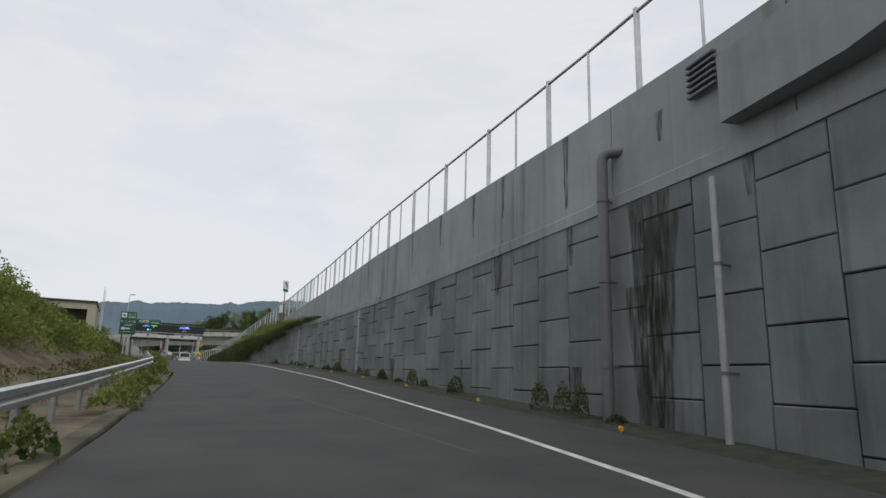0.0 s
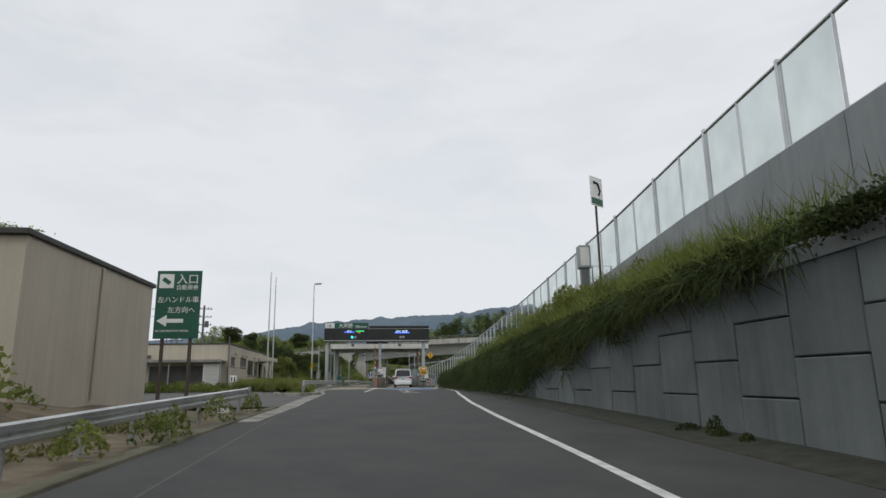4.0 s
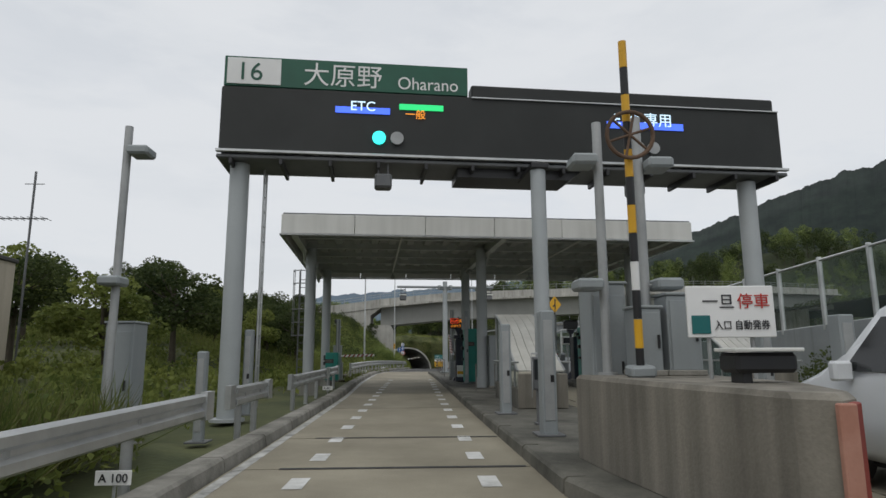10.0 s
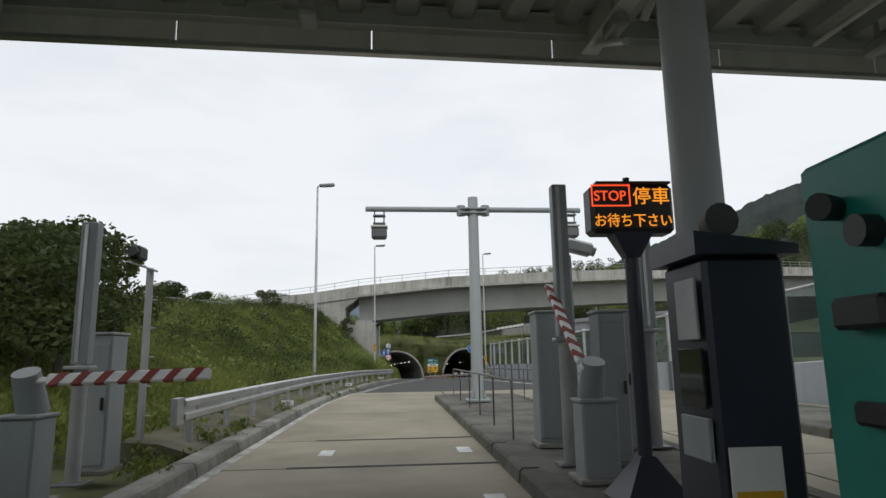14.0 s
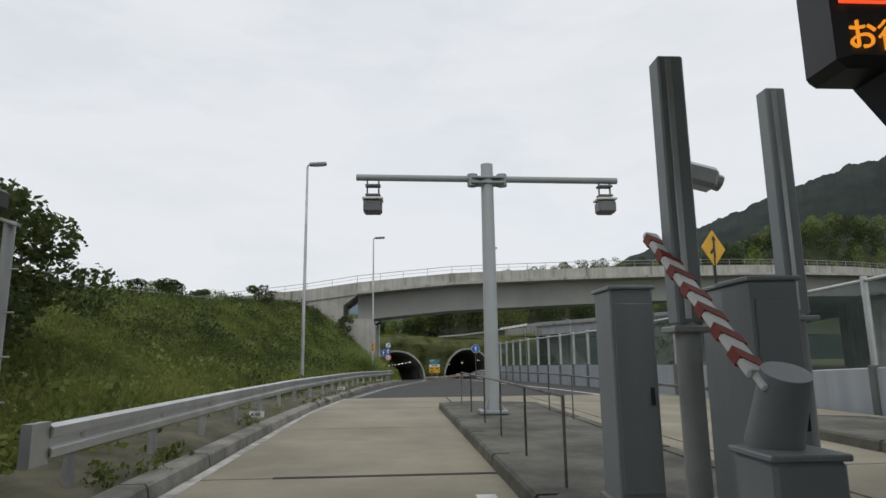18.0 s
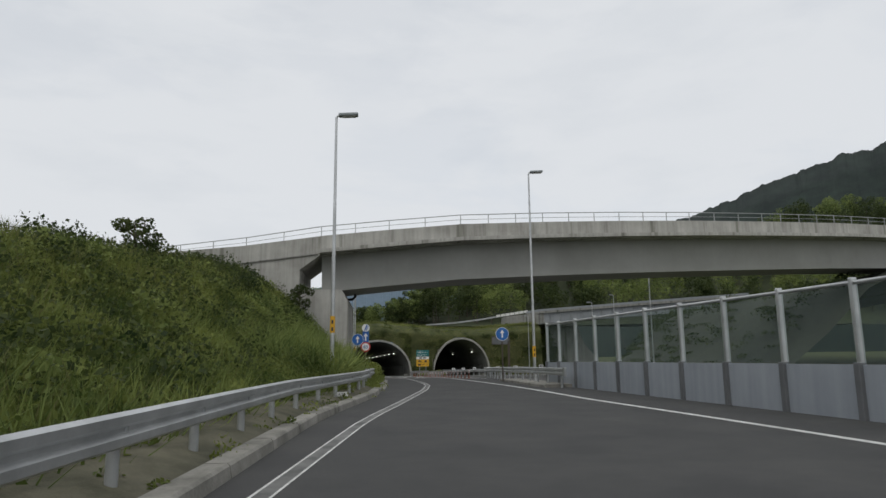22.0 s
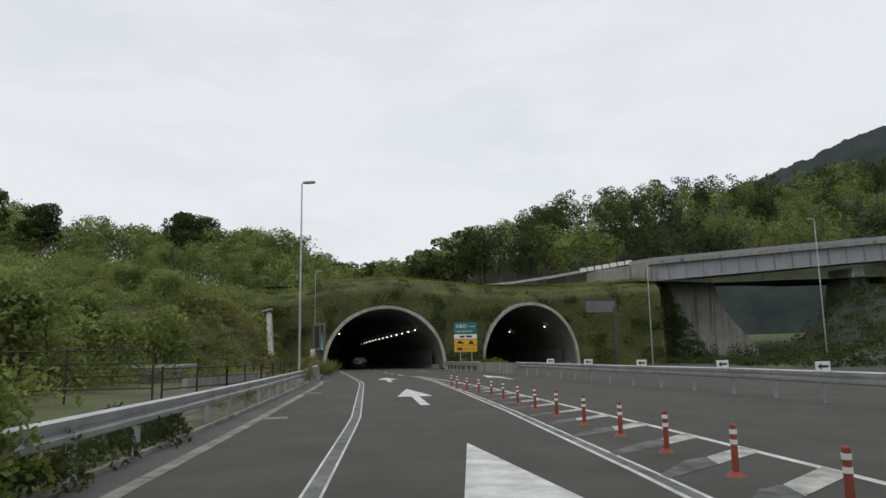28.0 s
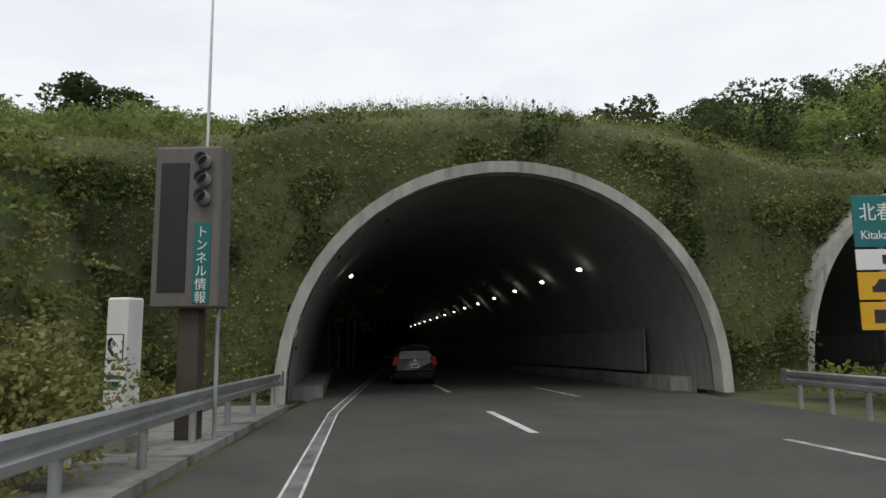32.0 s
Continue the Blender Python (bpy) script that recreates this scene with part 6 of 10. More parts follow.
def sensor_post(x, y, h, label, w=0.20, d=0.26, z=None):
    t = thing("sensor_post", label, "sensor post", pose(x, y, rz(y) + IZ if z is None else z), "vehicle sensor posts")
    part("body", MB().box((0, 0, h / 2), (w, d, h), 0.02), GREY, t)
    part("window", MB().box((0, -d / 2 - 0.004, h * 0.52), (w * 0.62, 0.012, h * 0.8), 0.004), ZINC_DULL, t, "pale sensor window")
    part("lock", MB().box((w * 0.2, -d / 2 - 0.014, h * 0.45), (0.05, 0.02, 0.10), 0.005), BLACK_P, t)
    part("base_plate", MB().box((0, 0, 0.012), (w + 0.18, d + 0.18, 0.025), 0.005), GREY_DK, t)
    return t


sensor_post(-3.0, 67.75, 1.70, "grey vehicle sensor post beside the gantry column")
sensor_post(-2.85, 64.6, 1.75, "wide grey vehicle sensor post behind the crash block", 0.21, 0.28)
sensor_post(-8.15, 68.6, 1.7, "grey vehicle sensor post at the foot of the gantry ladder", 0.16, 0.22, rz(68) + 0.1)
sensor_post(-8.0, 65.4, 1.35, "short pale vehicle sensor post by the guard rail", 0.14, 0.16, rz(65))
cabinet(-8.95, 64.9, 0.40, 0.45, 1.75, "tall pale grey cabinet beside the slim mast", z=rz(65))
ped = thing("card_reader", "grey pedestal with a dark screen on the island", "pedestal", footing(-2.72, 65.9) @ Matrix.Diagonal((0.5, 0.55, 0.86, 1)))
part("stem", MB().box((0, 0, 0.32), (0.16, 0.16, 0.64), 0.02).box((0, 0, 0.02), (0.3, 0.3, 0.04), 0.01), GREY_DK, ped)
part("housing", MB().box((0, 0.0, 0.95), (0.42, 0.3, 0.62), 0.03), GREY_DK, ped)
part("screen", MB().box((0, -0.155, 1.02), (0.32, 0.012, 0.38), 0.004), DARKGLASS, ped, "dark screen")
part("hand_guard", MB().tube([(-0.24, -0.1, 0.5), (-0.24, -0.22, 0.75), (-0.24, -0.22, 1.15), (-0.24, -0.1, 1.32), (0.24, -0.1, 1.32), (0.24, -0.22, 1.15), (0.24, -0.22, 0.75), (0.24, -0.1, 0.5)], 0.018, 6), ZINC_DULL, ped)


def stair_hood(x, y, label):
    """Curved roof over a stair down to the passage, with glazed sides."""
    t = thing("stair_shelter", label, "shelter", footing(x, y))
    prof = [(0.0, 0.78), (0.6, 1.03), (1.2, 1.32), (1.8, 1.63), (2.4, 1.89), (3.0, 2.08), (3.5, 2.18)]
    k = len(prof)
    for i in range(5):
        x0, x1 = -0.5 + i * 0.2, -0.5 + (i + 1) * 0.2 - 0.012
        v = [(x0, a, b) for a, b in prof] + [(x1, a, b) for a, b in prof]
        part("roof_sheet", MB().add(v + [(p[0], p[1], p[2] - 0.03) for p in v], [(j, j + k, j + k + 1, j + 1) for j in range(k - 1)] + [(2 * k + j, 2 * k + j + 1, 3 * k + j + 1, 3 * k + j) for j in range(k - 1)]
             + [(0, 2 * k, 3 * k, k), (k - 1, 2 * k - 1, 4 * k - 1, 3 * k - 1)] + [(j, j + 1, 2 * k + j + 1, 2 * k + j) for j in range(k - 1)] + [(k + j, 3 * k + j, 3 * k + j + 1, k + j + 1) for j in range(k - 1)]), HOOD, t, "pale curved roof sheet")
    for sx in (-0.47, 0.47):
        for (a0, b0_), (a1, b1_) in zip(prof[:-1], prof[1:]):
            part("side_glass", MB().add([(sx, a0 + 0.02, 0.42), (sx, a1 - 0.02, 0.42), (sx, a1 - 0.02, b1_ - 0.05), (sx, a0 + 0.02, b0_ - 0.05)], [(0, 1, 2, 3)]), BOOTH_G, t, "dusty side glass")
            part("frame_post", MB().box((sx, a1, (b1_ + 0.38) / 2), (0.04, 0.04, b1_ - 0.42), 0.006), ZINC_DULL, t)
        part("edge_trim", MB().tube([(sx * 1.07, a, b - 0.015) for a, b in prof], 0.028, 8), ZINC_DULL, t)
        part("low_wall", MB().box((sx, 1.7, 0.2), (0.12, 3.6, 0.44), 0.02), ISLE, t)
        part("hand_bar", MB().tube([(sx * 1.15, -0.3, 0.95), (sx * 1.15, 3.6, 0.95)], 0.022, 8), ZINC_DULL, t)
    part("front_wall", MB().box((0, -0.1, 0.36), (1.04, 0.14, 0.72), 0.02), CONC_STAIN, t)
    for sx in (-0.47, 0.47):
        part("entry_post", MB().box((sx, 3.5, 1.09), (0.06, 0.06, 2.18), 0.008), ZINC_DULL, t)
    return t


stair_hood(-2.08, 68.8, "stair shelter with a curved pale roof and dusty glass")
stair_hood(3.0, 69.0, "stair shelter with a curved pale roof beside the automatic lane")


HAND_P = surf("weathered_rail_paint", (0.085, 0.08, 0.07), (0.21, 0.20, 0.185), 2.2, 0.7, 0.1)


def hand_rail(pts, h, label, gap=1.5):
    t = thing("hand_rail", label, "railing")
    z = lambda y: rz(y) + IZ
    part("bar", MB().tube([(pts[0][0], pts[0][1], z(pts[0][1]) + h - 0.25)] + [(x, y, z(y) + h) for x, y in pts] + [(pts[-1][0], pts[-1][1] + 0.0, z(pts[-1][1]) + h - 0.25)], 0.018, 8), HAND_P, t)
    for (x0, y0), (x1, y1) in zip(pts[:-1], pts[1:]):
        n = max(1, int(math.hypot(x1 - x0, y1 - y0) / gap))
        for i in range(n + 1):
            x, y = x0 + (x1 - x0) * i / n, y0 + (y1 - y0) * i / n
            part("post", MB().tube([(x, y, z(y)), (x, y, z(y) + h)], 0.015, 8), HAND_P, t)
    return t


hand_rail([(-2.9, 74.6), (-2.75, 76.0)], 0.78, "low steel hand rail by the canopy column")
hand_rail([(-2.2, 75.6), (-0.9, 74.4)], 0.78, "low steel hand rail across the island")
hand_rail([(-3.3, 86.3), (-3.3, 88.2), (-3.3, 90.2), (-3.3, 92.2), (-3.3, 94.6), (-3.3, 97.0)], 0.82, "rusty steel hand rail along the island edge", 2.0)
hand_rail([(-1.55, 86.5), (-1.55, 90.5), (-1.55, 94.5), (-2.3, 97.2)], 0.82, "rusty steel hand rail on the automatic lane side", 2.0)
cabinet(-1.95, 76.7, 0.62, 0.50, 1.70, "tall pale grey cabinet beside the canopy column")
cabinet(-2.28, 77.4, 0.38, 0.34, 1.05, "small grey cabinet at the foot of the column")


def ticket_machine(x, y, label, mat=MACHINE, w=0.82, d=0.75, h=2.08):
    t = thing("ticket_machine", label, "machine", footing(x, y))
    part("body", MB().box((0, 0, h / 2 + 0.06), (w, d, h), 0.03), mat, t)
    part("door_seam", MB().box((w * 0.12, -d / 2 - 0.006, h * 0.5), (0.012, 0.012, h * 0.9), 0.002), DARKMARK, t)
    part("slot_plate", MB().box((-w * 0.2, -d / 2 - 0.01, h * 0.74), (0.36, 0.02, 0.16), 0.006), BLACK_P, t, "black slot plate")
    part("lens", MB().tube([(-w / 2, -0.1, h * 0.83), (-w / 2 - 0.09, -0.1, h * 0.83)], 0.07, 12), BLACK_P, t)
    part("hood", MB().box((-w / 2 - 0.05, -0.05, h * 0.66), (0.10, 0.3, 0.14), 0.02), BLACK_P, t)
    part("button", MB().tube([(-w * 0.34, -d / 2, h * 0.38), (-w * 0.34, -d / 2 - 0.02, h * 0.38)], 0.025, 10), LED_RED, t, "red lit button")
    part("latch", MB().box((w * 0.3, -d / 2 - 0.012, h * 0.42), (0.03, 0.02, 0.05), 0.004), WHITE_S, t)
    part("plinth", MB().box((0, 0, 0.03), (w * 0.92, d * 0.92, 0.06), 0.01), GREY_DK, t)
    for dx in (-0.3, 0.3):
        part("lifting_eye", MB().tube([(dx * w + 0.035 * math.cos(a), -d * 0.3, h + 0.09 + 0.035 * math.sin(a)) for a in (2 * math.pi * k / 12 for k in range(13))], 0.010, 6, caps=False), ZINC_DULL, t)
    for dz in (0.03, -0.03):
        part("text_bar", MB().box((-w * 0.2, -d / 2 - 0.022, h * 0.74 + dz), (0.28, 0.006, 0.035), 0.002), CASE_BR, t)
    part("side_camera", MB().tube([(-w / 2, 0.1, h * 0.9), (-w / 2 - 0.12, 0.06, h * 0.9)], 0.055, 12, 0.065), BLACK_P, t)
    part("ticket_slot", MB().box((-w / 2 - 0.03, -0.05, h * 0.45), (0.08, 0.26, 0.10), 0.02), BLACK_P, t)
    return t


ticket_machine(-2.50, 79.85, "teal green ticket machine standing on the island", MACHINE, 0.72, 0.7, 2.0)
nv = thing("toll_machine", "dark navy toll machine with a loudspeaker on top", "machine", footing(-2.90, 81.05))
part("body", MB().box((0.05, 0, 0.86), (0.5, 0.55, 1.72), 0.03), NAVY, nv)
part("visor", MB().plate([(0, 0), (0.62, 0), (0.62, 0.06), (0, 0.14)], (-0.27, -0.34, 1.72), (1, 0, 0), (0, 0, 1), 0.66), NAVY, nv)
part("face_plate", MB().box((-0.235, -0.1, 1.42), (0.02, 0.26, 0.36), 0.006), ZINC_DULL, nv, "grey speaker plate")
part("screen", MB().box((-0.235, -0.1, 1.02), (0.02, 0.30, 0.34), 0.006), DARKGLASS, nv)
part("keypad", MB().box((-0.235, -0.1, 0.68), (0.03, 0.34, 0.24), 0.006), GREY, nv)
part("notice", MB().box((-0.02, -0.316, 0.42), (0.30, 0.01, 0.46), 0.002), WHITE_S, nv, "small white notice")
part("notice_band", MB().box((-0.02, -0.324, 0.36), (0.26, 0.008, 0.12), 0.002), YELLOW_S, nv)
part("horn", MB().tube([(0.05, 0.15, 1.98), (0.05, -0.08, 1.98)], 0.04, 14, 0.11).tube([(0.05, 0.05, 1.74), (0.05, 0.05, 1.95)], 0.02, 6), BLACK_P, nv, "black loudspeaker horn")
sensor_post(-2.80, 79.2, 2.72, "very tall grey vehicle sensor post before the ticket machine", 0.14, 0.15)
ticket_machine(-8.15, 81.7, "low teal green machine beside the guard rail", MACHINE, 0.52, 0.6, 1.12)


def led_board(x, y, label, h=2.62, text=True, scale=1.0):
    t = thing("message_sign", label, "message sign", footing(x, y))
    part("post", MB().tube([(0, 0, 0.25), (0, 0, h - 0.3)], 0.06, 14), NAVY, t, "dark round post")
    part("foot", MB().add([(-0.28, -0.28, 0), (0.28, -0.28, 0), (0.28, 0.28, 0), (-0.28, 0.28, 0), (-0.06, -0.06, 0.34), (0.06, -0.06, 0.34), (0.06, 0.06, 0.34), (-0.06, 0.06, 0.34)],
                          [(0, 1, 5, 4), (1, 2, 6, 5), (2, 3, 7, 6), (3, 0, 4, 7), (4, 5, 6, 7)]), NAVY, t)
    part("neck", MB().add([(-0.06, -0.06, h - 0.42), (0.06, -0.06, h - 0.42), (0.06, 0.06, h - 0.42), (-0.06, 0.06, h - 0.42), (-0.18, -0.1, h - 0.2), (0.18, -0.1, h - 0.2), (0.18, 0.1, h - 0.2), (-0.18, 0.1, h - 0.2)],
                          [(0, 1, 5, 4), (1, 2, 6, 5), (2, 3, 7, 6), (3, 0, 4, 7)]), NAVY, t)
    part("housing", MB().box((0, 0, h), (0.78 * scale, 0.24, 0.46 * scale), 0.035), BLACK_P, t, "black display housing")
    part("visor", MB().box((0, -0.1, h + 0.23 * scale), (0.70 * scale, 0.14, 0.02), 0.005), BLACK_P, t)
    part("lamp", MB().tube([(0, 0, h + 0.2), (0, 0, h + 0.30)], 0.03, 10), BLACK_P, t)
    if text:
        fr = MB()
        for dx, dz, w, hh in ((-0.19, 0.20, 0.34, 0.012), (-0.19, 0.02, 0.34, 0.012), (-0.355, 0.11, 0.012, 0.19), (-0.025, 0.11, 0.012, 0.19)):
            fr.box((dx, -0.125, h + dz), (w, 0.008, hh), 0.002)
        part("stop_frame", fr, LED_RED, t, "red glowing frame")
        words("STOP", 0.125, LED_RED, parent=t, m=pose(-0.34, -0.128, h + 0.065), squeeze=0.95)
        words("停車", 0.165, LED_AMBER, parent=t, m=pose(0.0, -0.128, h + 0.045))
        words("お待ち下さい", 0.125, LED_AMBER, parent=t, m=pose(-0.35, -0.128, h - 0.155), squeeze=0.92)
    return t


led_board(-2.86, 82.5, "amber and red lit message sign on a dark post", 2.4, True, 0.94)
led_board(2.15, 82.9, "small dark message sign with faint red letters", 2.35, False, 0.8)


def gate(x, y, side, label, reach):
    """A lifting gate; reach: the way its arm points, side 1: the motor sits left of the box."""
    t = thing("lifting_gate", label, "gate", footing(x, y))
    part("cabinet", MB().box((0, 0, 0.36), (0.34, 0.34, 0.72), 0.02), GREY, t)
    part("lid", MB().box((0, 0, 0.735), (0.37, 0.37, 0.03), 0.008), GREY, t)
    part("motor", MB().tube([(0, 0.10, 0.76), (0, -0.06, 1.10)], 0.13, 16, 0.11), GREY, t, "tilted round motor")
    arm = part("arm", MB().box((0, 0, 0.76), (0.10, 0.05, 1.36), 0.015).box((0, 0, 0.05), (0.05, 0.04, 0.12), 0.01), WHITE_S, t, "white arm")
    w = Vector(reach).normalized()
    u = w.cross(Vector((0.2, -1, 0.4))).normalized()
    arm.matrix_basis = Matrix.Translation((-0.10 * side, -0.06, 1.03)) @ Matrix((u, w.cross(u), w)).transposed().to_4x4()
    for i in range(7):
        part("red_stripe", MB().plate([(-0.053, -0.02), (0.053, -0.10), (0.053, -0.02), (-0.053, 0.06)], (0, -0.03, 0.20 + i * 0.19), (1, 0, 0), (0, 0, 1), 0.062), RED_DULL, arm, "faded red stripe")
    part("plinth", MB().box((0, 0, 0.02), (0.46, 0.46, 0.05), 0.01), KERB, t)
    return t


gate(-3.02, 83.3, 1, "lifting gate with a raised red striped arm on the island", (-0.04, 1.04, 0.88))
gate(-8.05, 82.95, -1, "lifting gate with a lowered red striped arm beside the bank", (1, 0, 0.02))


def tall_post(x, y, h, label, z=None):
    t = thing("gate_post", label, "sensor post", pose(x, y, rz(y) + IZ if z is None else z))
    part("lower_tube", MB().tube([(0, 0, 0), (0, 0, h * 0.5)], 0.075, 14), ZINC_DULL, t)
    part("upper_box", MB().box((0, 0, h * 0.72), (0.17, 0.15, h * 0.56), 0.012), GREY, t, "grey box section")
    part("front_strip", MB().box((-0.02, -0.08, h * 0.72), (0.04, 0.012, h * 0.54), 0.003), ZINC, t)
    part("clamp", MB().box((0, -0.02, h * 0.43), (0.26, 0.2, 0.04), 0.008), ZINC_DULL, t)
    part("base_plate", MB().box((0, 0, 0.012), (0.3, 0.3, 0.025), 0.005), GREY_DK, t)
    return t


tall_post(-3.05, 84.15, 3.1, "tall grey gate post on the island")
tall_post(-1.67, 85.2, 3.38, "tall grey gate post on the automatic lane side")
tall_post(-8.25, 84.2, 2.75, "tall pale gate post beside the bank", rz(84) + 0.1)
cabinet(-2.92, 85.6, 0.36, 0.42, 1.72, "tall grey sensor cabinet at the gate")
cabinet(-2.12, 85.3, 0.34, 0.40, 1.70, "grey sensor cabinet behind the message sign")
cabinet(-2.55, 84.2, 0.30, 0.36, 1.62, "narrow grey cabinet at the gate")
cabinet(-8.35, 84.9, 0.36, 0.40, 1.55, "pale grey sensor cabinet beside the bank", z=rz(84) + 0.1)
cp = thing("camera_pole", "slim pole with step bolts and a dark camera", "camera", pose(-8.45, 86.3, rz(86) + 0.1))
part("pole", MB().tube([(0, 0, 0), (0, 0, 2.55)], 0.05, 12), ZINC_DULL, cp)
part("arm", MB().box((-0.08, -0.05, 2.57), (0.42, 0.06, 0.03), 0.006, Matrix.Rotation(0.35, 3, "Y")), ZINC_DULL, cp)
part("camera", MB().box((-0.16, -0.05, 2.76), (0.16, 0.3, 0.2), 0.03).tube([(-0.16, -0.2, 2.76), (-0.16, -0.27, 2.76)], 0.07, 12), BLACK_P, cp, "dark camera")
for z in (0.5, 0.9, 1.3, 1.7, 2.1):
    part("step_bolt", MB().tube([(0, 0, z), (0.12, 0, z)], 0.01, 5), ZINC_DULL, cp)
cp2 = thing("camera_pole", "grey camera on a bracket pole behind the gate", "camera", footing(-2.85, 84.6))
part("pole", MB().tube([(0, 0, 0), (0, 0, 2.35)], 0.045, 12), ZINC_DULL, cp2)
part("camera", MB().box((0.14, 0.0, 2.45), (0.34, 0.16, 0.16), 0.03, Matrix.Rotation(0.25, 3, "Y")).tube([(0.26, 0, 2.42), (0.34, 0, 2.39)], 0.06, 12), ZINC, cp2)
pb = thing("post_box", "grey box on a post beside the message sign", "junction box", footing(-2.42, 82.45))
part("post", MB().tube([(0, 0, 0), (0, 0, 1.2)], 0.045, 10), ZINC_DULL, pb)
part("box", MB().box((0, 0, 1.42), (0.26, 0.22, 0.46), 0.02), GREY, pb)

# ---- T-shaped antenna mast ----
tm = thing("antenna_mast", "tall grey T-shaped mast carrying two hanging antennas", "mast", footing(-2.88, 94.1))
part("pole", MB().tube([(0, 0, 0), (0, 0, 5.6)], 0.165, 20, 0.14), COLUMN_P, tm)
part("base_flange", MB().box((0, 0, 0.04), (0.62, 0.62, 0.08), 0.02), GREY, tm)
for a in range(4):
    c, s = math.cos(a * math.pi / 2 + 0.78), math.sin(a * math.pi / 2 + 0.78)
    part("gusset", MB().plate([(0, 0), (0.16, 0), (0, 0.25)], (c * 0.15, s * 0.15, 0.08), (c, s, 0), (0, 0, 1), 0.02), GREY, tm)
part("cross_arm", MB().tube([(-3.0, 0, 5.28), (3.05, 0, 5.22)], 0.075, 14), GREY, tm)
part("clamp", MB().box((0, 0, 5.26), (0.75, 0.36, 0.05), 0.01).box((0, 0, 5.14), (0.75, 0.36, 0.05), 0.01).tube([(-0.34, 0.0, 5.08), (-0.34, 0.0, 5.36)], 0.12, 12).tube([(0.34, 0.0, 5.08), (0.34, 0.0, 5.36)], 0.12, 12), GREY, tm)
for x in (-2.62, 2.75):
    part("antenna", MB().box((x, 0, 4.58), (0.42, 0.36, 0.30), 0.05), GREY_DK, tm, "dark boxy antenna")
    part("antenna_lid", MB().box((x, 0, 4.76), (0.46, 0.40, 0.05), 0.015), WHITE, tm)
    part("hanger", MB().tube([(x - 0.13, 0, 4.75), (x - 0.13, 0, 5.2)], 0.02, 6).tube([(x + 0.13, 0, 4.75), (x + 0.13, 0, 5.2)], 0.02, 6).box((x, 0, 5.08), (0.34, 0.2, 0.05), 0.01).box((x, 0, 4.86), (0.34, 0.2, 0.04), 0.01), GREY_DK, tm)

# ---- right island ----
cabinet(1.75, 62.2, 0.6, 0.5, 1.7, "tall grey control cabinet beside the yellow sign")
cabinet(2.35, 62.9, 0.4, 0.45, 1.4, "grey control cabinet beside the crash block")
rb = thing("crash_block", "stained concrete crash block with a green notice", "crash block", footing(2.65, 61.2))
part("block", MB().box((0, 0, 0.38), (1.12, 1.7, 0.76), 0.06), CONC, rb)
part("notice", MB().box((-0.08, -0.865, 0.5), (0.62, 0.02, 0.36), 0.004), GREEN_S, rb, "dark green notice")
part("notice_bar", MB().box((-0.08, -0.88, 0.56), (0.48, 0.01, 0.08), 0.002), WHITE_S, rb)
part("stripe", MB().box((0.5, -0.865, 0.38), (0.1, 0.02, 0.74), 0.004), RED_S, rb, "faded red stripe")
ys = thing("yellow_sign", "bright yellow speed notice on a striped post", "sign", pose(2.62, 60.28, rz(60) + IZ) @ Matrix.Diagonal((0.84, 1, 0.9, 1)))
part("post", MB().tube([(0, 0.04, 0), (0, 0.04, 1.95)], 0.04, 10), BLACK_P, ys)
part("board", MB().plate([(-0.34, -0.45), (0.34, -0.45), (0.42, -0.25), (0.42, 0.25), (0.3, 0.45), (-0.3, 0.45), (-0.42, 0.25), (-0.42, -0.25)], (0, 0, 1.68), (1, 0, 0), (0, 0, 1), 0.04), YELLOW_S, ys)
for dz, w, mt in ((0.27, 0.34, WHITE_S), (-0.22, 0.62, DARKMARK)):
    part("text_bar", MB().box((0.02, -0.008, 1.68 + dz), (w, 0.012, 0.13), 0.003), mt, ys)
words("20km/h", 0.19, DARKMARK, parent=ys, m=pose(-0.35, -0.008, 1.64), squeeze=0.9)
mast(1.72, 61.3, 3.45, "grey steel mast beside the automatic lane", ((-0.2, 3.2),), rz(61) + IZ)
copy_thing(bar, pose(2.1, 61.9, NZ - 0.75, 3, 1, 0))
ds = thing("delineator", "black and white banded delineator post on a square base", "delineator", pose(2.95, 58.0, rz(58) + 0.0))
for i in range(5):
    part("band", MB().tube([(0, 0, 0.06 + i * 0.15), (0, 0, 0.06 + i * 0.15 + 0.148)], 0.06, 14), (BLACK_P, WHITE_S)[i % 2], ds)
part("base", MB().box((0, 0, 0.03), (0.42, 0.3, 0.06), 0.02), RUST, ds)
sensor_post(1.75, 67.0, 1.7, "grey vehicle sensor post beside the automatic lane")
sensor_post(2.3, 65.6, 1.75, "wide grey vehicle sensor post on the far island", 0.26, 0.3)
sensor_post(1.75, 79.4, 2.7, "very tall grey vehicle sensor post beside the automatic lane", 0.19, 0.22)
ticket_machine(2.25, 80.3, "teal green ticket machine beside the automatic lane")
cabinet(2.1, 81.6, 0.5, 0.55, 1.75, "dark navy cabinet beside the automatic lane", NAVY)
cabinet(3.25, 77.0, 0.62, 0.5, 1.7, "pale grey cabinet under the canopy edge")
gate(1.9, 83.5, 1, "lifting gate with a lowered striped arm at the automatic lane", (-1, 0, 0.02))
tall_post(1.75, 84.3, 2.9, "tall grey gate post of the automatic lane")
mon = thing("monitor_post", "white framed dark monitor on a slim post", "monitor", footing(2.4, 84.6))
part("post", MB().tube([(0, 0, 0), (0, 0, 1.5)], 0.035, 10), ZINC_DULL, mon)
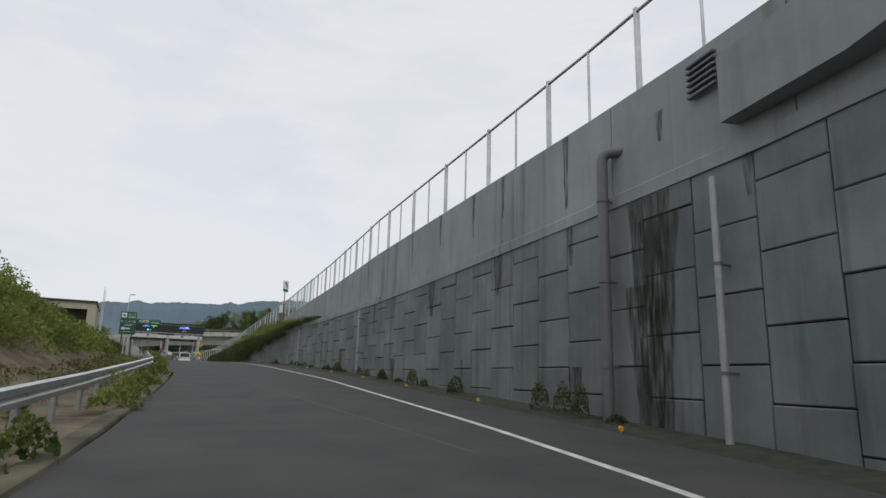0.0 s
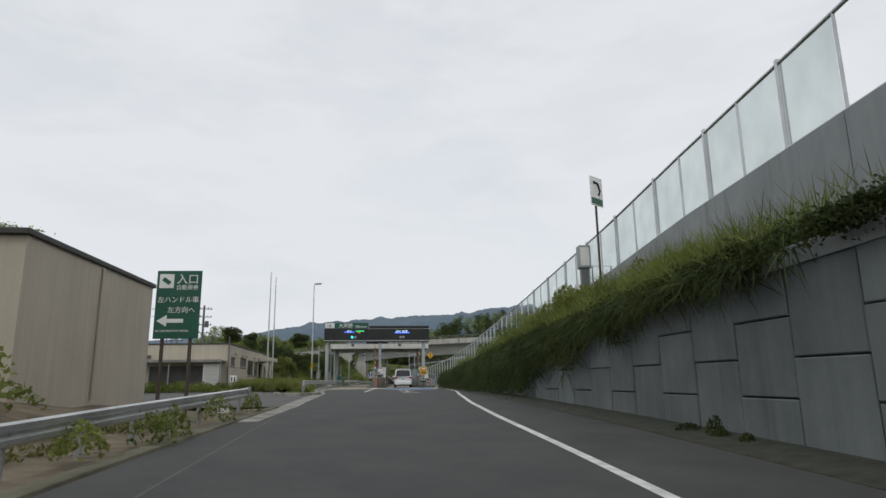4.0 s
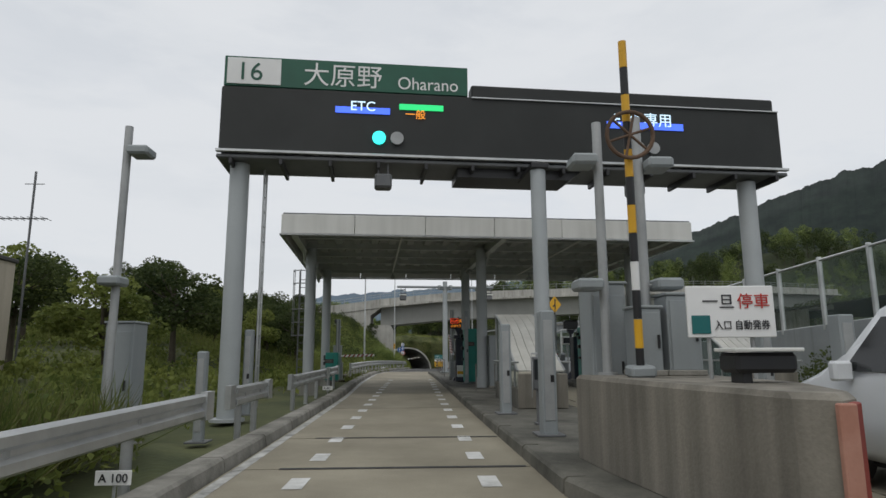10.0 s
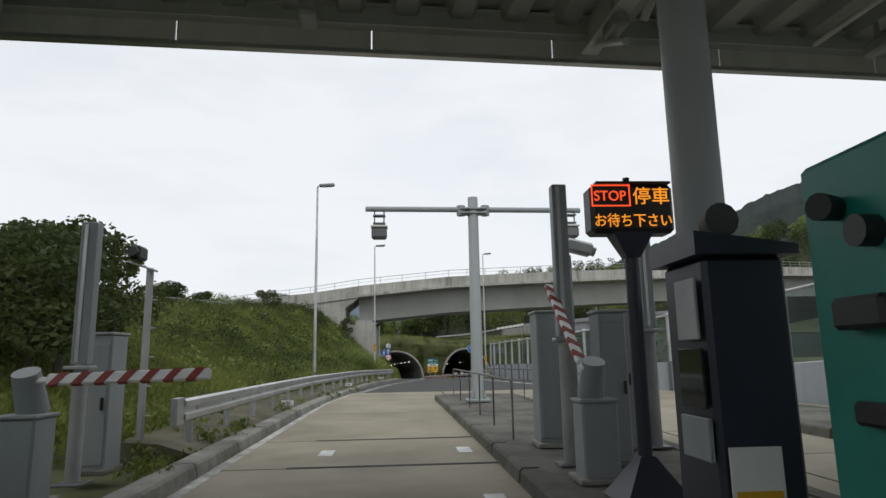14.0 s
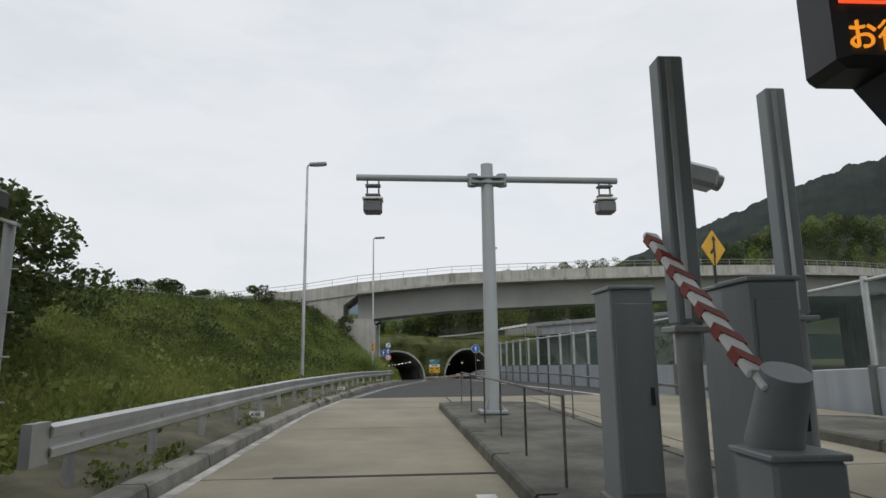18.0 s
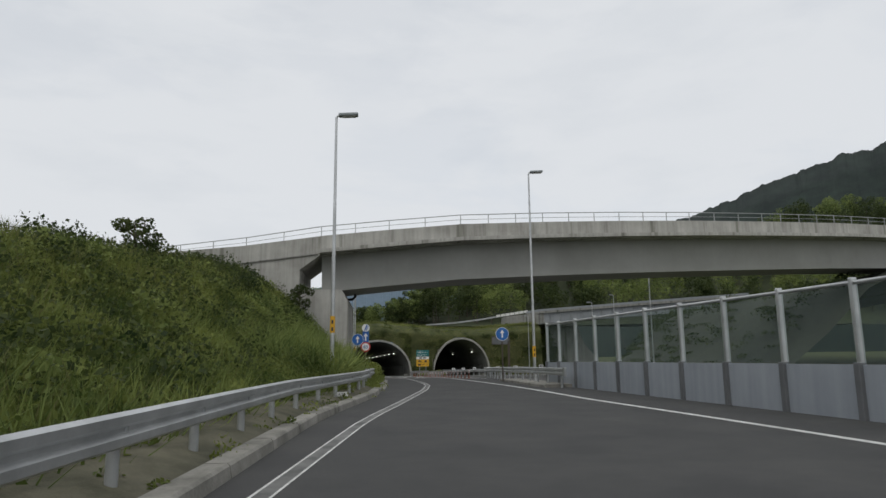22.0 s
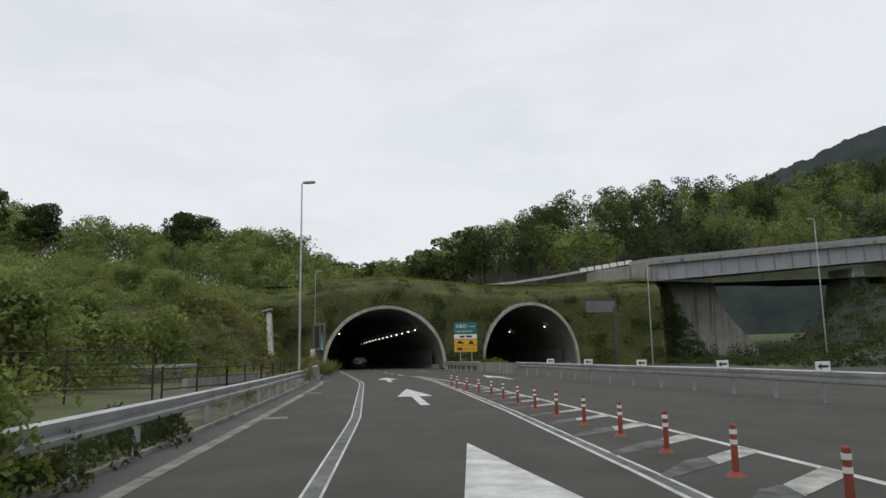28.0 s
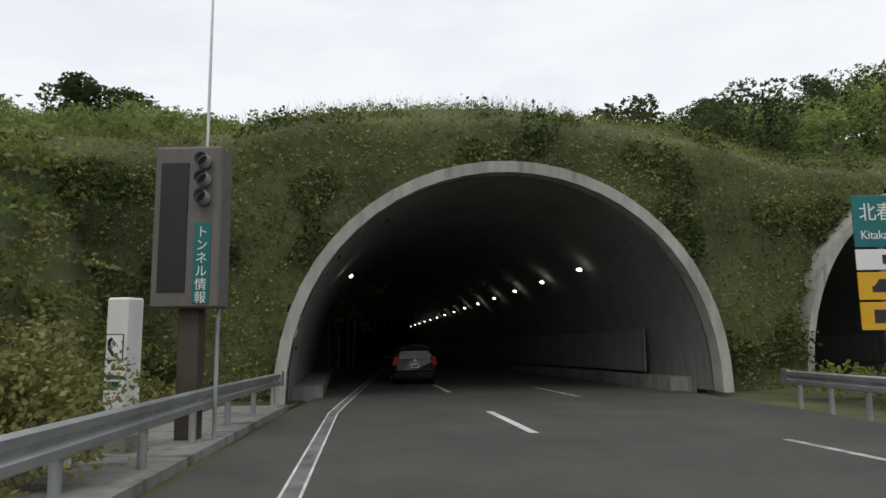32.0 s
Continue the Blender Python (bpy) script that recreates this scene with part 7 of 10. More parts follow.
part("frame", MB().box((0, 0, 1.7), (0.52, 0.12, 0.38), 0.02), WHITE, mon)
part("screen", MB().box((0, -0.064, 1.7), (0.40, 0.01, 0.26), 0.003), DARKGLASS, mon)
dy = thing("merge_sign", "yellow diamond merging sign on a tall dark post", "sign", pose(5.35, 99.8, rz(99), 0, 0, 26) @ Matrix.Diagonal((0.95, 0.95, 0.98, 1)))
part("post", MB().tube([(0, 0.03, 0), (0, 0.03, 5.0)], 0.05, 10), BLACK_P, dy)
part("board", MB().plate([(0, -0.62), (0.62, 0), (0, 0.62), (-0.62, 0)], (0, 0, 4.9), (1, 0, 0), (0, 0, 1), 0.03), YELLOW_S, dy)
part("arrow", MB().plate([(-0.05, -0.34), (0.05, -0.34), (0.05, 0.28), (0.12, 0.28), (0, 0.44), (-0.12, 0.28), (-0.05, 0.28), (-0.05, 0.02), (-0.24, -0.14), (-0.18, -0.22), (-0.05, -0.12)], (0.02, -0.008, 4.9), (1, 0, 0), (0, 0, 1), 0.006), DARKMARK, dy)


# ---- buildings beside the toll yard ----
def holed_wall(mb, length, z0, z1, holes, thick, m):
    """A wall along local x from 0 to length, its outer face at y = 0, with openings (u0, u1, z0, z1) through it."""
    us = sorted({0.0, length, *(h[0] for h in holes), *(h[1] for h in holes)})
    for a, b in zip(us[:-1], us[1:]):
        mid = (a + b) / 2
        z = z0
        for h in sorted((h for h in holes if h[0] < mid < h[1]), key=lambda h: h[2]):
            if h[2] > z + 0.01:
                mb.add([m @ Vector(p) for p in box_corners(a, b, 0, thick, z, h[2])], BOX_FACES)
            z = h[3]
        if z1 > z + 0.01:
            mb.add([m @ Vector(p) for p in box_corners(a, b, 0, thick, z, z1)], BOX_FACES)
    return mb


def box_corners(x0, x1, y0, y1, z0, z1):
    return [(x0, y0, z0), (x1, y0, z0), (x1, y1, z0), (x0, y1, z0), (x0, y0, z1), (x1, y0, z1), (x1, y1, z1), (x0, y1, z1)]


BOX_FACES = [(0, 3, 2, 1), (4, 5, 6, 7), (0, 1, 5, 4), (1, 2, 6, 5), (2, 3, 7, 6), (3, 0, 4, 7)]
ALU = surf("window_aluminium", (0.22, 0.21, 0.19), (0.30, 0.29, 0.27), 2.0, 0.45, 0.02, metal=0.3)
ROOF_EDGE = surf("roof_edging", (0.035, 0.034, 0.032), (0.06, 0.058, 0.055), 1.5, 0.6, 0.05)
SHUTTER = surf("grey_shutter", (0.10, 0.10, 0.095), (0.15, 0.148, 0.14), 1.5, 0.55, 0.05, streak=0.4)


def window(parent, m, u0, u1, z0, z1, panes=2, glass=None):
    """A framed window set back in an opening of a wall whose outer face is y = 0 of m."""
    w = thing("window", "", "", None)
    w.parent = parent
    w.matrix_basis = m
    fr = MB()
    for a, b, c, d in ((u0, u1, z0, z0 + 0.06), (u0, u1, z1 - 0.06, z1), (u0, u0 + 0.06, z0 + 0.06, z1 - 0.06), (u1 - 0.06, u1, z0 + 0.06, z1 - 0.06)):
        fr.box(((a + b) / 2, 0.09, (c + d) / 2), (b - a, 0.08, d - c), 0.008)
    for i in range(1, panes):
        u = u0 + (u1 - u0) * i / panes
        fr.box((u, 0.09, (z0 + z1) / 2), (0.05, 0.06, z1 - z0 - 0.12), 0.006)
    part("frame", fr, ALU, w)
    for i in range(panes):
        a, b = u0 + (u1 - u0) * i / panes, u0 + (u1 - u0) * (i + 1) / panes
        part("pane", MB().box(((a + b) / 2, 0.10, (z0 + z1) / 2), (b - a - 0.04, 0.012, z1 - z0 - 0.08), 0.002), glass or DARKGLASS, w)
    part("sill", MB().box(((u0 + u1) / 2, -0.03, z0 - 0.03), (u1 - u0 + 0.12, 0.14, 0.05), 0.01), ALU, w)
    return w


def roof_hoops(x, y, z, label):
    t = thing("ladder_hoops", label, "ladder", pose(x, y, z))
    for dx in (-0.5, 0.0, 0.5):
        part("hoop", MB().tube([(dx - 0.2, 0, 0), (dx - 0.2, 0, 0.75), (dx - 0.12, 0, 0.88), (dx + 0.12, 0, 0.88), (dx + 0.2, 0, 0.75), (dx + 0.2, 0, 0)], 0.03, 6), GREY_DK, t)
    part("crossbar", MB().tube([(-0.75, 0, 0.5), (0.75, 0, 0.5)], 0.022, 6), GREY_DK, t)


off = thing("office_building", "low cream flat-roofed office with dark windows", "building", pose(-14.45, 48.5, 0, 0, 0, 4.1))
LF, DF, Z0, Z1 = 25.3, 8.9, 0.1, 3.95
SIDE = Matrix.Rotation(radians(90), 4, "Z")
side_holes = [(0.7, 2.6, 2.15, 2.95), (5.3, 8.5, 2.15, 3.05), (9.5, 13.2, 1.45, 2.95), (13.8, 16.2, 1.35, 2.95), (17.0, 19.6, 0.35, 2.75), (21.2, 22.3, 1.4, 2.6), (22.9, 24.0, 1.4, 2.6)]
part("side_wall", holed_wall(MB(), LF, Z0, Z1, side_holes, 0.22, SIDE), CREAM, off)
front_holes = [(0.5, 1.9, 0.3, 2.6), (2.5, 8.2, 0.3, 2.15)]
FRONT = pose(-DF, 0, 0)
part("front_wall", holed_wall(MB(), DF - 0.23, Z0, Z1, front_holes, 0.22, FRONT), CREAM, off)
part("rear_wall", MB().add(box_corners(-DF, -0.23, LF - 0.22, LF, Z0, Z1), BOX_FACES), CREAM, off)
part("far_wall", MB().add(box_corners(-DF, -DF + 0.22, 0.23, LF - 0.23, Z0, Z1), BOX_FACES), CREAM, off)
part("plinth", MB().add(box_corners(-DF - 0.03, 0.03, -0.03, LF + 0.03, -0.6, Z0), BOX_FACES), CONC, off)
part("roof", MB().box((-DF / 2, LF / 2, Z1 + 0.06), (DF + 0.12, LF + 0.12, 0.12), 0.02), ROOF_EDGE, off, "flat roof with a dark metal edge")
part("floor_slab", MB().add(box_corners(-DF + 0.25, -0.25, 0.25, LF - 0.25, 0.12, 0.2), BOX_FACES), CONC, off)
for u0, u1, z0, z1 in side_holes:
    if u0 == 17.0:
        continue
    window(off, SIDE, u0, u1, z0, z1, 3 if u1 - u0 > 3 else 2 if u1 - u0 > 1.5 else 1, CURTAIN if u0 in (0.7, 5.3) else None)
part("porch_roof", MB().box((0.75, 18.2, 3.2), (1.7, 4.4, 0.42), 0.03), CREAM, off, "box-shaped porch roof")
part("porch_column", MB().box((1.35, 16.3, 1.65), (0.16, 0.16, 2.7), 0.02), CREAM, off)
part("door", MB().box((-0.5, 18.3, 1.5), (0.06, 2.4, 2.3), 0.01), GREY_DK, off, "dark glazed entrance door")
shutter = part("shutter", MB().box((-3.55, 0.17, 1.25), (5.6, 0.02, 1.9), 0.004), SHUTTER, off, "closed grey slatted shutter")
for i in range(22):
    part("slat", MB().box((-3.55, 0.14, 0.36 + i * 0.083), (5.6, 0.03, 0.076), 0.008), SHUTTER, shutter)
part("garage_door", MB().box((-7.7, 0.14, 1.45), (1.36, 0.04, 2.25), 0.01), SHUTTER, off)
part("canopy_roof", MB().box((-3.7, -0.95, 2.52), (6.9, 2.0, 0.14), 0.03).box((-3.7, -1.9, 2.52), (7.0, 0.1, 0.24), 0.02), ALU, off, "grey canopy over the shutter")
part("upper_canopy", MB().box((-7.2, -0.5, 3.0), (1.7, 1.0, 0.12), 0.02), SHUTTER, off)
for x in (-4.4, -0.35, -6.9):
    part("canopy_post", MB().tube([(x, -1.75, -0.2), (x, -1.75, 2.45)], 0.045, 8), ZINC_DULL, off)
for i in range(18):
    part("louvre_slat", MB().box((-1.1, -1.62, 0.42 + i * 0.105), (1.15, 0.05, 0.075), 0.006, Matrix.Rotation(0.4, 3, "X")), WHITE, off)
for x in (-1.7, -0.5):
    part("louvre_frame", MB().box((x, -1.62, 1.3), (0.06, 0.07, 2.0), 0.01), WHITE, off)
part("down_pipe", MB().tube([(-0.06, -0.1, -0.1), (-0.06, -0.1, 4.6)], 0.05, 8), GREY_DK, off)
part("down_pipe", MB().tube([(-3.4, -0.08, 2.6), (-3.4, -0.08, 3.5)], 0.05, 8), CREAM, off)
for y in (2.2, 5.6, 7.9, 12.9, 16.0):
    part("wall_lamp", MB().tube([(0.0, y, 3.25), (0.12, y, 3.3), (0.14, y, 3.2)], 0.02, 6).box((0.14, y, 3.16), (0.12, 0.12, 0.12), 0.03), GREY_DK, off)
roof_hoops(-20.6, 52.6, 4.1, "dark ladder hoops on the office roof")
ws = thing("rest_room_sign", "small white rest room sign on two thin legs", "sign", pose(-13.3, 45.6, 0.05))
part("board", MB().box((0, 0, 0.98), (0.52, 0.03, 0.52), 0.01), WHITE_S, ws)
part("symbol", MB().box((-0.12, -0.018, 0.95), (0.10, 0.01, 0.34), 0.003).box((0.12, -0.018, 0.95), (0.10, 0.01, 0.34), 0.003), DARKMARK, ws)
for x in (-0.2, 0.2):
    part("leg", MB().tube([(x, 0, -0.1), (x, 0, 0.75)], 0.015, 6), ZINC_DULL, ws)

plant = thing("pump_house", "cream concrete box building with a dark recessed front", "building", pose(-9.4, 9.8, 0, 0, 0, 2.5))
part("side_wall", MB().add(box_corners(-0.25, 0, 0.25, 9.0, -0.6, 4.45), BOX_FACES), CREAM, plant)
part("front_wall", holed_wall(MB(), 8.6, -0.6, 4.45, [(2.6, 8.0, 0.6, 3.85)], 0.25, pose(-8.6, 0, 0)), CREAM, plant)
part("rear_wall", MB().add(box_corners(-8.6, 0, 9.0, 9.25, -0.6, 4.45), BOX_FACES), CREAM, plant)
part("far_wall", MB().add(box_corners(-8.6, -8.35, 0.25, 9.0, -0.6, 4.45), BOX_FACES), CREAM, plant)
part("recess_back", MB().add(box_corners(-6.2, -0.4, 1.6, 1.7, 0.2, 4.2), BOX_FACES), SHUTTER, plant, "grey shutter set back in the recess")
part("recess_floor", MB().add(box_corners(-8.3, -0.3, 0.3, 8.9, 0.0, 0.55), BOX_FACES), CONC, plant)
part("roof", MB().box((-4.3, 4.6, 4.53), (8.8, 9.5, 0.16), 0.02), ROOF_EDGE, plant, "flat roof with a thin dark edge")
part("down_pipe", MB().tube([(0.06, 4.5, 0.2), (0.06, 4.5, 4.4)], 0.045, 8), CREAM, plant)
roof_hoops(-15.0, 14.0, 4.6, "dark ladder hoops on the roof of the cream box building")

# ---- flag poles, lamps and lines ----
for x, y, top in ((-11.85, 51.4, 10.7), (-11.82, 53.6, 10.6)):
    t = thing("flag_pole", "bare tapered silver flag pole with a ball tip", "flag pole", pose(x, y, 0), "flag poles by the office")
    part("pole", MB().tube([(0, 0, -0.3), (0, 0, top * 0.5), (0, 0, top)], 0.085, 12, 0.035), ZINC, t)
    part("ball", MB().tube([(0, 0, top - 0.02), (0, 0, top + 0.03), (0, 0, top + 0.08)], 0.06, 10, 0.02), ZINC, t)
    part("footing", MB().box((0, 0, 0.05), (0.5, 0.5, 0.5), 0.03), CONC, t)


def lamp_post(x, y, top, label="slim galvanised road lamp with a flat head", turn=0.0, base=None, tag=False, r=0.08):
    z = rz(y) - 0.3 if base is None else base
    t = thing("street_lamp", label, "street lamp", pose(x, y, z, 0, 0, turn), "road lamps")
    h = top - z
    part("pole", MB().tube([(0, 0, 0), (0, 0, h * 0.5), (0, 0, h - 0.1)], r, 12, r * 0.52), ZINC, t)
    part("arm", MB().tube([(0, 0, h - 0.14), (0.03, 0, h - 0.05), (0.14, 0, h - 0.02)], 0.035, 8), ZINC, t)
    hd = part("head", MB().box((0.42, 0, h), (0.68, 0.26, 0.11), 0.045, Matrix.Rotation(-0.06, 3, "Y")), GREY, t, "grey lamp head")
    part("lens", MB().box((0.46, 0, h - 0.062), (0.46, 0.18, 0.03), 0.01, Matrix.Rotation(-0.06, 3, "Y")), HOOD, hd)
    part("base_plate", MB().box((0, 0, 0.32), (0.34, 0.34, 0.03), 0.005), ZINC_DULL, t)
    part("service_door", MB().box((0, -0.078, 0.95), (0.08, 0.02, 0.3), 0.008), ZINC_DULL, t)
    if tag:
        part("number_band", MB().tube([(0, 0, tag), (0, 0, tag + 0.55)], 0.084, 12), YELLOW_S, t, "yellow band with dark marks")
        for dz in (0.12, 0.36):
            part("mark", MB().box((0, -0.084, tag + dz), (0.06, 0.012, 0.12), 0.002), DARKMARK, t)
    return t


lamp_post(-8.62, 56.9, 10.5, tag=2.3)
lamp_post(-8.7, 104.6, 9.2, "slim galvanised road lamp on the weedy bank")
lamp_post(-6.93, 121.8, 9.55, "slim galvanised road lamp behind the guard rail", tag=2.4)
lamp_post(2.3, 131.9, 10.6, "slim galvanised road lamp between the roads", tag=1.6)
lamp_post(-9.75, 187.9, 9.0, "slim galvanised road lamp before the tunnel")
lamp_post(-13.4, 214.0, 6.5, "slim galvanised road lamp beside the tunnel mouth", r=0.045)
lamp_post(22.9, 222.3, 7.8, "road lamp on the far side of the main road", 180)
lamp_post(22.5, 163.6, 9.1, "road lamp on the far side of the main road", 180)
lamp_post(23.1, 184.0, 7.6, "road lamp on the far side of the main road", 180)
lamp_post(37.6, 214.2, 11.25, "tall road lamp beyond the main road", 180, -2.6)
lamp_post(-26.5, 46.0, 7.6, "slim galvanised lamp at the yard edge", 0, 0.0)


def utility_pole(x, y, z, top, arms, label):
    t = thing("utility_pole", label, "utility pole", pose(x, y, z, 0, 0, 20))
    h = top - z
    part("pole", MB().tube([(0, 0, -0.5), (0, 0, h / 2), (0, 0, h)], 0.19, 12, 0.12), GREY_DK, t)
    for k in range(arms):
        zz = h - 0.5 - k * 1.05
        arm = part("cross_arm", MB().box((0, -0.16, zz), (2.1 - 0.15 * (k % 2), 0.09, 0.09), 0.01), GREY_DK, t)
        for dx in (-0.9, -0.45, 0.5, 0.92):
            part("insulator", MB().tube([(dx, -0.16, zz + 0.04), (dx, -0.16, zz + 0.12), (dx, -0.16, zz + 0.24)], 0.065, 8, 0.03), GREY_DK, arm)
    part("transformer", MB().tube([(0.42, 0, h - 2.9), (0.42, 0, h - 2.1)], 0.26, 12), GREY_DK, t)
    for k in range(9):
        part("step_bolt", MB().tube([(0.0, 0, h * 0.3 + k * 0.45), (0.3 * (1 if k % 2 else -1), 0, h * 0.3 + k * 0.45)], 0.015, 5), GREY_DK, t)


utility_pole(-25.9, 77.9, 0.5, 10.9, 4, "dark utility pole with four cross arms and a transformer")
utility_pole(-42.7, 88.6, 1.0, 16.5, 3, "tall dark utility pole beyond the office")
utility_pole(-44.3, 90.5, 1.0, 13.2, 2, "second dark utility pole beside a taller one")
cab = MB()
for dz, dx in ((0.0, -0.8), (0.0, 0.8), (-1.05, 0.0)):
    a, b = Vector((-25.9 + dx, 77.9, 10.6 + dz)), Vector((-42.7 + dx, 88.6, 12.9 + dz))
    cab.tube([a.lerp(b, k / 10) - Vector((0, 0, 1.4 * k / 10 * (1 - k / 10) * 2)) for k in range(11)], 0.02, 5)
solid("power_line", cab, BLACK_P, "sagging dark power lines between the utility poles", "cable")
tv = thing("tv_antenna", "thin television antenna mast behind the office", "antenna", pose(-16.6, 74.75, 0.3))
part("pole", MB().tube([(0, 0, -0.4), (0, 0, 6.7)], 0.035, 8), GREY_DK, tv)
part("boom", MB().tube([(-1.0, 0, 5.2), (0.5, 0, 5.2)], 0.02, 6).tube([(-0.3, 0, 6.3), (0.3, 0, 6.3)], 0.015, 5), GREY_DK, tv)
for k in range(8):
    part("element", MB().tube([(-0.95 + k * 0.2, -0.28, 5.2), (-0.95 + k * 0.2, 0.28, 5.2)], 0.01, 5), GREY_DK, tv)

# ---- green entrance sign ----
gs = thing("direction_sign", "green entrance board with white writing on two brown posts", "road sign", pose(-6.85, 13.5, 0))
part("board", MB().box((0, 0, 3.11), (1.36, 0.04, 2.12), 0.02), GREEN_S, gs)
for x in (-0.42, 0.42):
    part("post", MB().tube([(x, 0.08, rz(13) - 0.3), (x, 0.08, 4.15)], 0.055, 10), BROWN_ST, gs)
part("ticket_panel", MB().box((-0.38, -0.024, 3.84), (0.44, 0.012, 0.44), 0.004), WHITE_S, gs)
part("ticket_symbol", MB().box((-0.38, -0.034, 3.84), (0.26, 0.01, 0.13), 0.003, Matrix.Rotation(0.6, 3, "Y")), GREEN_S, gs)
words("入口", 0.34, WHITE_S, parent=gs, m=pose(-0.08, -0.024, 3.78))
words("自動発券", 0.17, WHITE_S, parent=gs, m=pose(-0.08, -0.024, 3.58))
words("左ハンドル車", 0.21, WHITE_S, parent=gs, m=pose(-0.62, -0.024, 3.18))
words("左方向へ", 0.21, WHITE_S, parent=gs, m=pose(-0.30, -0.024, 2.86))
words("For Left-Hand Drive Vehicles", 0.105, WHITE_S, parent=gs, m=pose(-0.62, -0.024, 2.26), squeeze=0.8)
part("arrow", MB().plate([(-0.5, 0.1), (-0.2, 0.28), (-0.2, 0.16), (0.3, 0.16), (0.3, 0.04), (-0.2, 0.04), (-0.2, -0.08)], (-0.1, -0.03, 2.5), (1, 0, 0), (0, 0, 1), 0.008), WHITE_S, gs)

# ---- things along the top of the retaining wall ----
ph = thing("phone_sign", "white emergency phone sign with a handset on a dark pole", "road sign", pose(8.5, 19.0, 4.6, 0, 0, 38))
part("pole", MB().tube([(0, 0, -0.4), (0, 0, 4.6)], 0.05, 10), BROWN_ST, ph)
part("board", MB().box((0, -0.07, 4.0), (0.9, 0.03, 1.3), 0.01), WHITE_S, ph)
part("foot_panel", MB().box((0, -0.09, 3.55), (0.8, 0.012, 0.28), 0.003), GREEN_S, ph)
part("handset", MB().tube([(-0.22, -0.1, 4.4), (0.1, -0.1, 4.35), (0.22, -0.1, 4.05), (0.12, -0.1, 3.85)], 0.05, 7), DARKMARK, ph)
pb2 = thing("phone_box", "grey emergency telephone box on a post beside the fence", "telephone", pose(8.75, 22.0, 4.1) @ Matrix.Diagonal((1.15, 1.15, 1.1, 1)))
part("post", MB().box((0, 0, 0.7), (0.3, 0.3, 1.8), 0.02), GREY_DK, pb2)
bx = part("box", MB().box((0, 0, 2.0), (0.48, 0.45, 1.0), 0.03), GREY, pb2)
part("door", MB().box((-0.02, -0.23, 2.0), (0.38, 0.02, 0.8), 0.01), WHITE, bx)
part("rail", MB().tube([(0.3, -0.1, -0.3), (0.3, -0.1, 1.6), (1.1, -0.1, 1.6), (1.1, -0.1, -0.3)], 0.03, 7), ZINC_DULL, pb2)
for y in (-42.5, -36.0, -29.5, -23, -16.5, -10):
    t = thing("road_stud", "small yellow delineator on a stub at the wall foot", "delineator", pose(WALLX(y) - 1.15, y, rz(y)), "wall foot delineators")
    part("stub", MB().tube([(0, 0, -0.02), (0, 0, 0.06)], 0.03, 8), GREY_DK, t)
    part("reflector", MB().tube([(0, -0.02, 0.10), (0, 0.02, 0.10)], 0.055, 12), YELLOW_S, t)


# ---- signs and rails past the toll gate ----
def arrow_outline(s):
    return [(-0.10 * s, -0.55 * s), (0.10 * s, -0.55 * s), (0.10 * s, 0.12 * s), (0.34 * s, 0.12 * s), (0, 0.62 * s), (-0.34 * s, 0.12 * s), (-0.10 * s, 0.12 * s)]


def disc(mb, c, r, th, n=32):
    return mb.tube([(c[0], c[1], c[2]), (c[0], c[1] + th, c[2])], r, n)


def arrow_disc(t, z, r, mat=BLUE_S):
    d = part("disc", disc(MB(), (0, -0.08, z), r, 0.02), WHITE_S, t, "round white-rimmed plate")
    part("face", disc(MB(), (0, -0.088, z), r * 0.94, 0.012), mat, d, "blue face")
    part("arrow", MB().plate(arrow_outline(r * 1.02), (0, -0.094, z), (1, 0, 0), (0, 0, 1), 0.006), WHITE_S, d)


for x, y, zc, lab in ((-6.67, 134.2, 1.9, "round blue one-way sign with a white arrow in the weeds"), (1.55, 136.6, 2.2, "round blue sign with a white arrow on a dark post")):
    t = thing("arrow_sign", lab, "road sign", pose(x, y, rz(y) - 0.1))
    z = zc - rz(y) + 0.1
    part("post", MB().tube([(0, 0, -0.2), (0, 0, z + 0.3)], 0.038, 10), BROWN_ST, t)
    arrow_disc(t, z, 0.31 if x < 0 else 0.385)
st = thing("stacked_signs", "stacked round, square and speed limit signs on one post", "road sign", pose(-6.35, 137.3, rz(137) - 0.1))
b0 = 0.1 - rz(137)
part("post", MB().tube([(0, 0, -0.2), (0, 0, b0 + 2.8)], 0.032, 10), BROWN_ST, st)
d = part("limit_end_disc", disc(MB(), (0, -0.08, b0 + 2.62), 0.22, 0.02), WHITE_S, st)
part("slash", MB().box((0, -0.088, b0 + 2.62), (0.06, 0.012, 0.38), 0.003, Matrix.Rotation(0.35, 3, "Y")).box((0.085, -0.088, b0 + 2.6), (0.04, 0.012, 0.30), 0.003, Matrix.Rotation(0.35, 3, "Y")), BLUE_S, d)
d = part("one_way_plate", MB().box((0, -0.07, b0 + 2.11), (0.36, 0.02, 0.62), 0.02), BLUE_S, st, "square blue plate")
part("arrow", MB().plate(arrow_outline(0.38), (0, -0.085, b0 + 2.09), (1, 0, 0), (0, 0, 1), 0.006), WHITE_S, d)
d = part("speed_disc", disc(MB(), (0, -0.08, b0 + 1.53), 0.285, 0.02), RED_S, st, "red-ringed speed limit plate")
part("face", disc(MB(), (0, -0.088, b0 + 1.53), 0.215, 0.012), WHITE_S, d)
words("40", 0.30, BLUE_S, parent=d, m=pose(-0.165, -0.096, b0 + 1.425))


